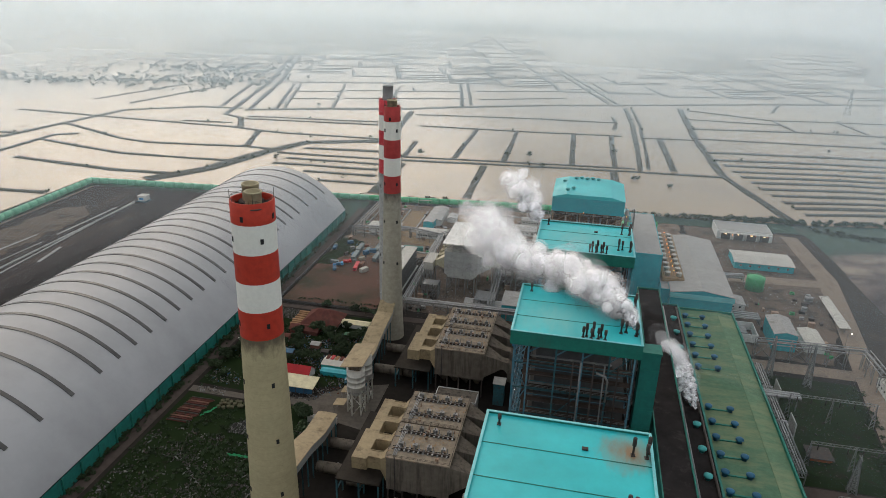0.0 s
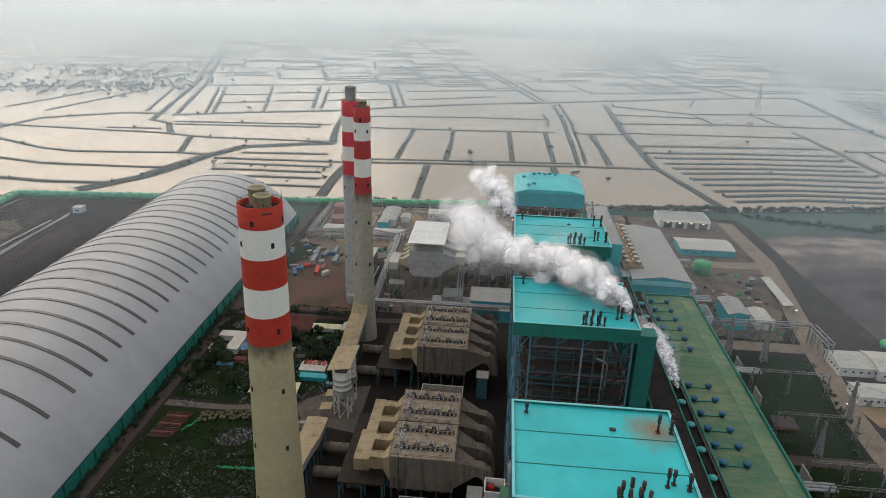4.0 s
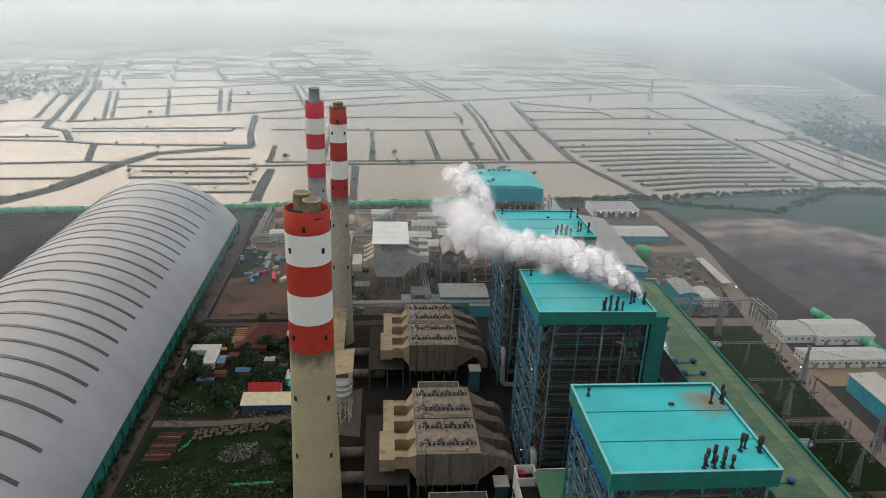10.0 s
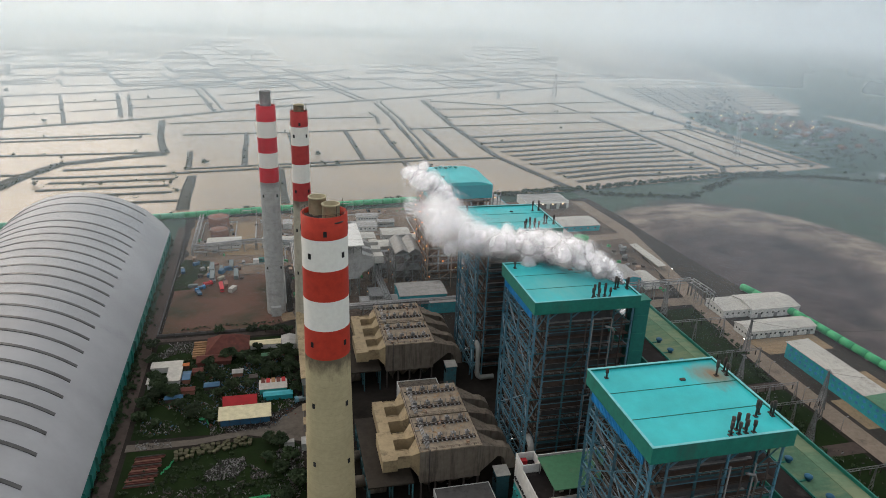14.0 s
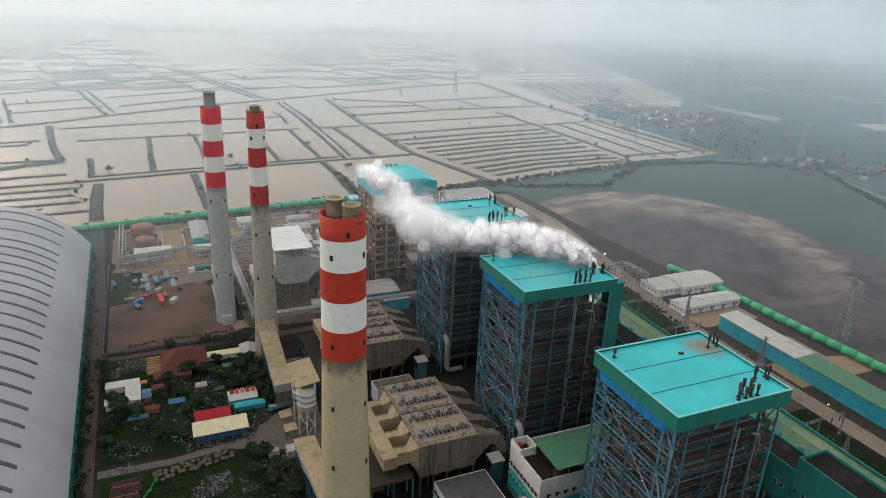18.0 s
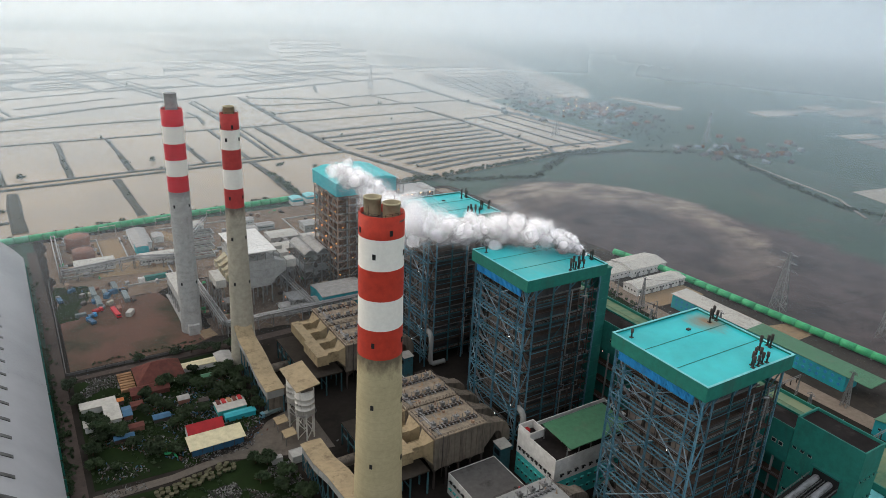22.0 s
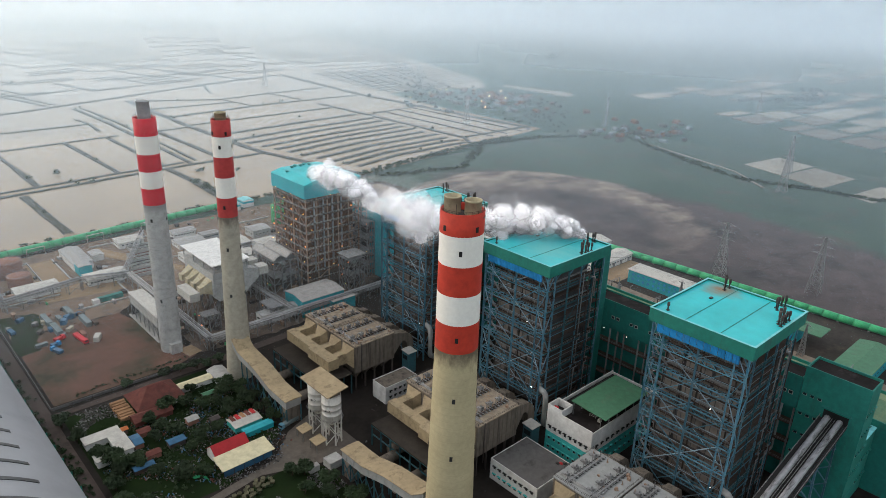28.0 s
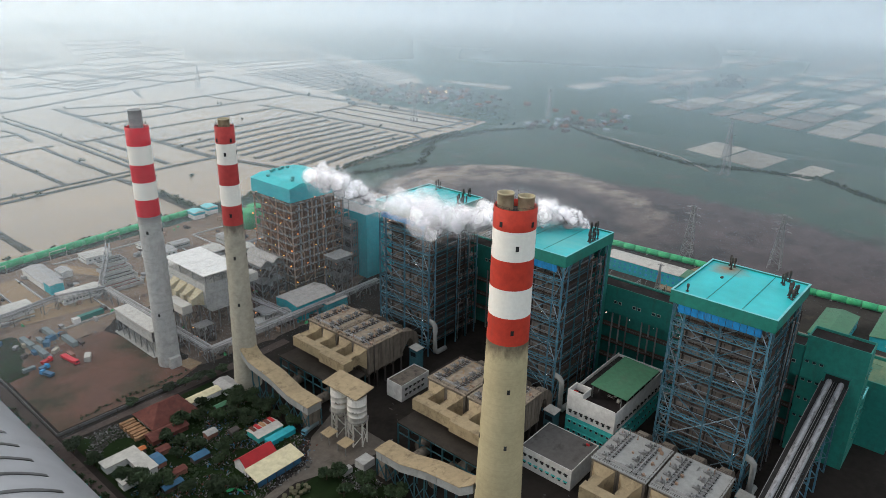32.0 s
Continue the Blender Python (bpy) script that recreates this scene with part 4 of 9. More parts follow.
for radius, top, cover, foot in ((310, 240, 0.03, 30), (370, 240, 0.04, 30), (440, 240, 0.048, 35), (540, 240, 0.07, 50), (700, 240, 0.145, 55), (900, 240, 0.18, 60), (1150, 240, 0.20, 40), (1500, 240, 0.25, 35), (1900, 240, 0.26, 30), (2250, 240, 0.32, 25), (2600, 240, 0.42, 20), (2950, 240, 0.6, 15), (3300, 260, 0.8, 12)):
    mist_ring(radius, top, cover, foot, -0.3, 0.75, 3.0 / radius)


def far_haze():
    """The closing bank of haze: a glowing wall, painted brighter towards the hidden sun."""
    m, nt, bsdf, geo = mat_nodes("far_haze")
    nt.nodes.remove(bsdf)
    sep = nt.nodes.new("ShaderNodeSeparateXYZ")
    nt.links.new(geo.outputs["Position"], sep.inputs[0])
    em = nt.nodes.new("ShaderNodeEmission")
    # sun-side warmth and eastern blue are put into the emission colour
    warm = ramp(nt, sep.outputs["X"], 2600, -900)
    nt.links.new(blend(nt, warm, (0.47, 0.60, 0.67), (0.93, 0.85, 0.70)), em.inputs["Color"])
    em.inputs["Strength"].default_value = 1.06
    nt.links.new(em.outputs[0], nt.nodes["Material Output"].inputs["Surface"])
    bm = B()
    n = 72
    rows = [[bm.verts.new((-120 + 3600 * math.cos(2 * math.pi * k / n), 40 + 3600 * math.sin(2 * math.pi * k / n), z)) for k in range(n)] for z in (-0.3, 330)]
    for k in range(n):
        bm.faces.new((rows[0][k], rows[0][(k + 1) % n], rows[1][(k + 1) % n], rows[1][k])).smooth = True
    solid("backdrop", bm, m, "glowing backdrop wall painted as haze closing the horizon", "haze", kind="structure")


far_haze()

# ---- chimneys ----
def window_slots(parent, cx, cy, rows, radius_at):
    """Small dark maintenance openings with a hood, set into the shaft."""
    for ang, z in rows:
        a = radians(ang)
        r = radius_at(z)
        d = Vector((math.cos(a), math.sin(a), 0))
        s = Vector((-d.y, d.x, 0))
        c = Vector((cx, cy, z)) + d * r
        bm = B()
        hexa(bm, [c - s * 0.5 - d * 0.3, c + s * 0.5 - d * 0.3, c + s * 0.5 + d * 0.12, c - s * 0.5 + d * 0.12] + [p + Vector((0, 0, 1.7)) for p in (c - s * 0.5 - d * 0.3, c + s * 0.5 - d * 0.3, c + s * 0.5 + d * 0.12, c - s * 0.5 + d * 0.12)])
        part("opening", bm, DARK, parent, "dark maintenance opening")


def chimney(cx, cy, rim, bands, profile, red, shaft, flues, label):
    root = thing("chimney", (cx, cy), label, "chimney", "power plant chimneys")

    def radius_at(z):
        for (r0, z0), (r1, z1) in zip(profile, profile[1:]):
            if z0 <= z <= z1:
                return r0 + (r1 - r0) * (z - z0) / (z1 - z0)
        return profile[-1][0]

    low = bands[-1]
    zs = [z for _, z in profile if z < low] + [low]
    bm = B()
    lathe(bm, cx, cy, [(radius_at(z), z) for z in zs], 48)
    part("shaft", bm, shaft, root, "stained concrete shaft")
    for i, (top, bottom) in enumerate(zip(bands, bands[1:])):
        bm = B()
        prof = [(radius_at(bottom), bottom), (radius_at(top), top)]
        if i == 0:
            prof += [(radius_at(top) - 0.55, top), (radius_at(top) - 0.55, top - 3.0)]
        lathe(bm, cx, cy, prof, 48)
        part("band", bm, WHITE_PAINT if i % 2 else red, root, "grimy white painted band" if i % 2 else "red painted band")
    bm = B()
    rings = lathe(bm, cx, cy, [(radius_at(rim) - 0.5, rim - 2.2), (0.4, rim - 1.6)], 32)
    bm.faces.new(rings[-1])
    part("cap_slab", bm, SOOT, root, "soot-black top slab")
    for dx, dy, r, top in flues:
        bm = B()
        lathe(bm, cx + dx, cy + dy, [(r, rim - 2.5), (r, top - 0.5), (r * 1.06, top - 0.5), (r * 1.06, top), (r * 0.88, top), (r * 0.86, rim - 2.0)], 32)
        part("flue", bm, FLUE_GREY if red is RED_BRIGHT else FLUE, root, "flue outlet with rolled lip")
        bm = B()
        lathe(bm, cx + dx, cy + dy, [(r * 1.02, rim - 2.0), (r * 1.5, rim - 1.9), (r * 1.5, rim - 1.5), (r * 1.0, rim - 1.3)], 24)
        part("collar", bm, RUST_STEEL, root)
    bm = B()
    r = radius_at(rim) - 0.2
    ring = [(cx + r * math.cos(2 * math.pi * k / 20), cy + r * math.sin(2 * math.pi * k / 20), rim) for k in range(21)]
    rail_line(bm, ring, 0.9, 3.0, 0.04)
    part("railing", bm, RUST_STEEL, root)
    for k in range(4):
        a = k * math.pi / 2 + 0.5
        bm = B()
        beam(bm, (cx + r * math.cos(a), cy + r * math.sin(a), rim - 0.5), (cx + r * math.cos(a), cy + r * math.sin(a), rim + 3.2), 0.1)
        part("lightning_rod", bm, RUST_STEEL, root)
    return root, radius_at


c1, r1 = chimney(-96.3, 186.0, 130.4, (130.4, 123.6, 114.0, 104.3, 94.6, 84.8), ((9.0, 0), (8.2, 30), (7.55, 57), (7.05, 81.5), (6.85, 105), (6.75, 131)), RED_PAINT, CONCRETE,
                 ((-1.7, 2.75, 2.55, 134.3), (1.8, -2.55, 2.55, 133.6)), "tall concrete chimney with red and white bands and two cream flues")
window_slots(c1, -96.3, 186.0, [(a, z) for z in (124.8, 117.6, 88.8, 67.0, 45.0, 23.0) for a in ((177, 267, 357, 87) if z == 124.8 else (225, 315, 45, 135))], r1)
c2, r2 = chimney(-97.0, 342.8, 132.5, (132.5, 124.9, 115.5, 105.9, 96.3, 86.8), ((6.9, 0), (6.1, 15), (5.75, 28), (5.1, 56), (4.6, 85), (4.25, 133)), RED_FADED, CONCRETE_PALE,
                 ((0.0, 0.0, 2.5, 135.6),), "tall concrete chimney with red and white bands, one short flue")
window_slots(c2, -97.0, 342.8, [(a, z) for z in (125.6, 119.5, 91.0, 70.0, 46.0) for a in ((180, 270, 0, 90) if z == 125.6 else (228, 318, 48, 138))], r2)
c3, r3 = chimney(-113.4, 391.0, 127.4, (127.4, 118.7, 109.7, 101.0, 92.4, 83.8), ((5.6, 0), (5.6, 20), (5.45, 60), (5.4, 82), (5.35, 128)), RED_BRIGHT, CONCRETE_GREY,
                 ((0.0, 0.0, 3.05, 135.4),), "pale concrete chimney with bright red and white bands")
window_slots(c3, -113.4, 391.0, [(a, z) for z in (75.0, 30.0) for a in (225, 315, 45)], r3)
bm = box(B(), -116.5, -110.5, 383.2, 387.0, 0, 6.0)
part("entrance", bm, CONCRETE_GREY, c3, "door block at the chimney foot")


# ---- boiler houses of units one to three ----
def boiler_house(x0, y0, label, group):
    """Open steel frame with a grey furnace inside, under a turquoise flat roof with a deep green fascia."""
    W, D, T = 44.0, 40.0, 83.0
    root = thing("boiler_house", (x0 + W / 2, y0 + D / 2), label, "boiler house", group)
    x1, y1 = x0 + W, y0 + D
    roof_mat = TEAL_ROOF
    roof = part("roof", box(B(), x0 + 0.5, x1 - 0.5, y0 + 0.5, y1 - 0.5, T - 1.3, T - 0.6), roof_mat, root, "turquoise sheet roof with rusty stains and painted pale sheen")
    for k in (1, 2):
        part("seam", box(B(), x0 + 0.6, x1 - 0.6, y0 + D * k / 3 - 0.12, y0 + D * k / 3 + 0.12, T - 0.6, T - 0.48), FASCIA, roof)
    for nm, (a, b, c, d) in (("fascia_west", (x0, x0 + 0.5, y0, y1)), ("fascia_east", (x1 - 0.5, x1, y0, y1)), ("fascia_south", (x0 + 0.5, x1 - 0.5, y0, y0 + 0.5)), ("fascia_north", (x0 + 0.5, x1 - 0.5, y1 - 0.5, y1))):
        f = part("fascia", box(B(), a, b, c, d, T - 5.2, T), FASCIA, root, "deep green sheet fascia")
        bm = box(B(), a - 0.12, b + 0.12, c - 0.12, d + 0.12, T + 0.004, T + 0.18)
        part("coping", bm, TEAL_PALE, f)
    # dark sheet: the shade under the roof is put into its colour
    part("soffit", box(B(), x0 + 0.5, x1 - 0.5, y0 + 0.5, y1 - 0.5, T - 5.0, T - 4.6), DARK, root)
    # steel
    xs = [x0 + 1.5, x0 + 6.5, x0 + 16, x0 + 25, x0 + 34, x1 - 1.8]
    ys = [y0 + 1.6, y0 + 6.2, y0 + 19.5, y0 + 33.6, y1 - 1.6]
    levels = [7.0, 18.0, 28.5, 39.0, 49.5, 60.0, 70.0]
    galleries = [12.5, 23.0, 33.5, 44.0, 54.5, 65.0]
    top = T - 5.0
    for i, x in enumerate(xs):
        for j, y in enumerate(ys):
            if i in (0, 5) or j in (0, 4) or (i == 1 and j in (1, 2, 3)):
                # teal members of the south face have their shade painted in
                member("column", H_BLUE if i == 0 or (j == 0 and i % 2) else H_TEAL if j in (0, 4) else H_RUST, root, (x, y, 0), (x, y, top), 0.66 if i == 0 and j != 1 else 0.6 if j == 0 else 0.5)
    for z in levels:
        for x in (xs[0], xs[1], xs[-1]):
            member("girder", H_RUST if x == xs[1] else H_BLUE, root, (x, ys[0], z), (x, ys[-1], z), 0.36)
        for y in (ys[0], ys[-1]):
            member("girder", H_TEAL, root, (xs[0], y, z), (xs[-1], y, z), 0.36)
        for y in ys[1:4]:
            member("girder", H_BLUE, root, (xs[0], y, z), (xs[1], y, z), 0.4)
        # latticed girder along the west face, and its twin flat behind it
        for nm, dx, dz in (("lattice_girder", 0.0, -1.9), ("wind_girder", 2.2, -0.1)):
            bm = B()
            n = 18
            for k in range(n):
                ya, yb = ys[0] + (ys[-1] - ys[0]) * k / n, ys[0] + (ys[-1] - ys[0]) * (k + 1) / n
                p, q = ((dx, dz), (0.0, 0.0)) if k % 2 else ((0.0, 0.0), (dx, dz))
                beam(bm, (xs[0] - 0.1 + p[0], ya, z + p[1]), (xs[0] - 0.1 + q[0], yb, z + q[1]), 0.2)
            beam(bm, (xs[0] - 0.1 + dx, ys[0], z + dz), (xs[0] - 0.1 + dx, ys[-1], z + dz), 0.3)
            part(nm, bm, BLUE_STEEL, root)
    for z in sorted(levels + galleries):
        part("gallery_floor", box(B(), xs[0] + 3.4, xs[1] - 0.4, ys[0], ys[-1], z + 0.3, z + 0.45), GRATING, root, "rusty grating floor")
        bm = B()
        rail_line(bm, [(xs[0] + 3.4, ys[-1], z + 0.45), (xs[0] + 3.4, ys[0], z + 0.45), (xs[-1], ys[0], z + 0.45)], 1.15, 3.0, 0.05)
        part("handrail", bm, GREY_STEEL if z in levels else RUST_STEEL, root)
        part("walkway", box(B(), xs[1], xs[-1] - 0.5, ys[0] + 0.3, ys[0] + 3.2, z + 0.35, z + 0.5), GRATING, root)
    # bracing: long diagonals in the two wide bays, crosses at the corners
    lv = [0.3] + levels + [top]
    for k, (za, zb) in enumerate(zip(lv, lv[1:])):
        for j in (1, 2):
            ya, yb = (ys[j], ys[j + 1]) if (j == 1) != (k % 3 == 2) else (ys[j + 1], ys[j])
            member("brace", H_BLUE if (k + j) % 2 else H_LIGHT, root, (xs[0], ya, zb), (xs[0], yb, za), 0.27)
            if (k + j) % 3 == 0:
                member("brace", H_BLUE, root, (xs[0], yb, zb), (xs[0], (ya + yb) / 2, (za + zb) / 2), 0.28)
            if k % 2 == j % 2:
                member("brace", H_LIGHT, root, (xs[1], ya, za), (xs[1], yb, zb), 0.28)
        for j in (0, 3):
            member("brace", H_LIGHT if k % 2 else H_BLUE, root, (xs[0], ys[j], za if k % 2 else zb), (xs[0], ys[j + 1], zb if k % 2 else za), 0.25)
        for i in (0, 2, 4):
            if k % 3 == i % 3 or i == 0:
                a, b = xs[i], xs[i + 1]
                member("brace", H_BLUE if i == 0 else H_TEAL, root, (a, ys[0], za if k % 2 else zb), (b, ys[0], zb if k % 2 else za), 0.3)
                member("brace", H_BLUE, root, (b, ys[-1], za), (a, ys[-1], zb), 0.36)
        member("brace", H_BLUE, root, (xs[0], ys[-1], za if k % 2 else zb), (xs[1], ys[-1], zb if k % 2 else za), 0.3)
    for j in range(4):
        member("knee_brace", H_BLUE, root, (xs[0], ys[j], top - 4), (xs[0], (ys[j] + ys[j + 1]) / 2, top), 0.4)
    for j in range(5):
        member("knee_brace", H_BLUE, root, (xs[j], ys[0], top - 3.5), ((xs[j] + xs[j + 1]) / 2, ys[0], top), 0.4)
    # blue louvre panels under the roof
    n = 12
    for k in range(n):
        a = y0 + 4.5 + (D - 8) * k / n
        bm = box(B(), xs[0] - 0.75, xs[0] - 0.5, a + 0.12, a + (D - 8) / n - 0.12, top - 3.8, top - 0.4)
        for s in range(3):
            box(bm, xs[0] - 0.98, xs[0] - 0.752, a + 0.4 + s * 0.85, a + 0.75 + s * 0.85, top - 3.8, top - 0.4)
        part("blue_panel", bm, BLUE_SHEET, root, "bright blue ribbed sheet")
    # furnace with ribs and buckstays
    fx0, fx1, fy0, fy1 = x0 + 7.8, x1 - 9.5, y0 + 5.0, y1 - 5.0
    bm = box(B(), fx0 + 1.2, fx1, fy0, fy1, 11, 76)
    furnace = part("furnace", bm, CASING, root, "insulated furnace casing, dark grey with interior shade painted in")
    for pa, pb in ((0.0, 0.31), (0.36, 0.70), (0.75, 1.0)):
        for za, zb in ((12, 27), (29, 44), (46, 60), (61.5, 75)):
            part("casing_panel", box(B(), fx0, fx0 + 1.195, fy0 + (fy1 - fy0) * pa, fy0 + (fy1 - fy0) * pb, za, zb), CASING_PANEL, furnace, "grey insulated casing panel, painted lighter on the west face")
    for k in range(10):
        y = fy0 + (fy1 - fy0) * (k + 0.5) / 10
        part("rib", box(B(), fx0 - 0.15, fx0 - 0.002, y - 0.1, y + 0.1, 11.2, 75.8), CASING, furnace)
    # side rails across the south face
    for k in range(24):
        z = 9.5 + k * 2.7
        member("side_rail", (H_TEAL, H_RUST, H_BLUE, H_TEAL)[k % 4], root, (xs[1], ys[0] - 0.35, z), (xs[-2] + (k % 3) * 4, ys[0] - 0.35, z), 0.2)
    for k in range(18):
        z = 10.5 + k * 3.6
        member("side_rail", H_LIGHT if k % 3 == 0 else H_RUST, root, (xs[0] + 0.5, ys[0] + 2, z), (xs[0] + 0.5, ys[-1] - (k % 3) * 6, z), 0.16)
    for k in range(17):
        z = 13 + k * 3.65
        bm = box(B(), fx0 - 0.7, fx1 + 0.7, fy0 - 0.7, fy0 - 0.005, z, z + 0.45)
        box(bm, fx0 - 0.7, fx0 - 0.16, fy0 - 0.005, fy1 + 0.4, z, z + 0.45)
        part("buckstay", bm, GREY_STEEL if k % 3 else RUST_STEEL, furnace)
    bm = hexa(B(), [(fx0 + 4, fy0 + 3, 5), (fx1 - 4, fy0 + 3, 5), (fx1 - 4, fy1 - 3, 5), (fx0 + 4, fy1 - 3, 5), (fx0, fy0, 11), (fx1, fy0, 11), (fx1, fy1, 11), (fx0, fy1, 11)])
    part("hopper", bm, CASING, furnace)
    bm = box(B(), x1 - 9.0, x1 - 3.0, y0 + 5, y1 - 5, 12, 58)
    part("rear_pass", bm, CASING, root, "grey rear flue pass")
    # expansion-loop pipes down the south side
    for k, px in enumerate((x0 + 22, x0 + 24.5, x0 + 29, x0 + 32.5, x0 + 37)):
        yy = y0 - 0.2 - 0.3 * (k % 2)
        pts = [(px, yy, 74), (px, yy, 46 - 3 * k % 7), (px + 1.8, yy, 46 - 3 * k % 7), (px + 1.8, yy, 43 - 3 * k % 7), (px, yy, 43 - 3 * k % 7), (px, yy, 28), (px + 1.6, yy, 28), (px + 1.6, yy, 25.5), (px, yy, 25.5), (px, yy, 3)]
        part("riser_pipe", pipe(B(), pts, 0.28, 8), GREY_STEEL if k % 2 else RUST_STEEL, root)
    pts = [(x0 + 3, y0 + 2.2, 21.5), (x0 + 3, y0 - 0.6, 21.0), (x0 + 3, y0 - 2.0, 19.5), (x0 + 3, y0 - 2.2, 17.5), (x0 + 3, y0 - 2.2, 6.0), (x0 + 3.5, y0 - 2.2, 4.2), (x0 + 5.0, y0 - 2.2, 3.0), (x0 + 12, y0 - 2.2, 3.0)]
    part("air_duct", pipe(B(), pts, 1.3, 14), PRECIP_GREY, root, "grey round air duct")
    pts = [(x0 + 34, y0 - 0.4, 60), (x0 + 34, y0 - 0.4, 68), (x0 + 33, y0 - 0.6, 70), (x0 + 30, y0 - 0.6, 71)]
    part("vent_pipe", pipe(B(), pts, 0.4, 10), GREY_STEEL, root)
    # stair flights at the west corner
    for k, (za, zb) in enumerate(zip(sorted(levels + galleries), sorted(levels + galleries)[1:])):
        bm = B()
        ya, yb = (ys[-1] - 1, ys[-1] - 7) if k % 2 else (ys[-1] - 7, ys[-1] - 1)
        beam(bm, (xs[0] + 2.4, ya, za + 0.5), (xs[0] + 2.4, yb, zb + 0.5), 1.0, 0.2)
        beam(bm, (xs[0] + 1.9, ya, za + 1.5), (xs[0] + 1.9, yb, zb + 1.5), 0.08)
        part("stair_flight", bm, GREY_STEEL, root)
    # silencers and vents on the roof
    spots = [(24.3, 0.9), (25.4, 2.2), (27.0, 1.0), (27.6, 3.0), (29.3, 1.2), (30.2, 2.7), (31.6, 1.0), (37.0, 7.5), (38.7, 8.6), (42.0, 6.8), (42.4, 8.2), (39.0, 29.3), (42.4, 29.0), (42.9, 31.0), (4.0, 34.0)]
    for k, (dx, dy) in enumerate(spots):
        h = (3.6, 4.4, 3.2, 4.8)[k % 4] if k < 14 else 2.6
        sx, sy = x0 + dx, y0 + dy + 1.0
        s = part("silencer", lathe_solid(sx, sy, [(0.30, T - 0.6), (0.30, T + h * 0.45), (0.52, T + h * 0.5), (0.52, T + h), (0.3, T + h + 0.15)], 10), RUST_STEEL, root, "rusty steam silencer")
        part("foot", box(B(), sx - 0.55, sx + 0.55, sy - 0.55, sy + 0.55, T - 0.59, T - 0.3), RUST_STEEL, s)
    part("hatch", box(B(), x0 + 26.2, x0 + 27.8, y0 + 29.3, y0 + 30.3, T - 0.59, T - 0.1), RUST_STEEL, root)
    for k in range(3):
        lamp_x, lamp_y, lamp_z = x0 + 2.0, y0 + 6 + 5.5 * k, levels[(k * 3 + 1) % 7] + 2.6
        part("lamp", box(B(), lamp_x - 0.11, lamp_x + 0.11, lamp_y - 0.11, lamp_y + 0.11, lamp_z, lamp_z + 0.18), LAMP_WHITE, root)
    return root


def lathe_solid(cx, cy, profile, n):
    bm = B()
    rings = lathe(bm, cx, cy, profile, n)
    bm.faces.new(rings[0][::-1])
    bm.faces.new(rings[-1])
    return bm


b1 = boiler_house(-18.0, 123.2, "open blue steel boiler house under a turquoise roof", "boiler houses")
b2 = copy_thing(b1, Matrix.Translation((4.8, 231.3, 0)))
b3 = copy_thing(b1, Matrix.Translation((5.8, 311.5, 0)))
shaft = thing("lift_shaft", (30.3, 218), "green sheet-clad lift shaft beside the boiler house", "lift shaft")
part("cladding", box(B(), 27.2, 33.5, 215, 221, 0, 78.4), GREEN_WALL, shaft, "green sheet cladding")
part("cap", box(B(), 26.9, 33.8, 214.7, 221.3, 78.404, 79), FASCIA, shaft)
for k in range(9):
    part("girth_seam", box(B(), 27.1, 33.6, 214.9, 221.1, 8 + k * 8, 8.18 + k * 8), FASCIA, shaft)


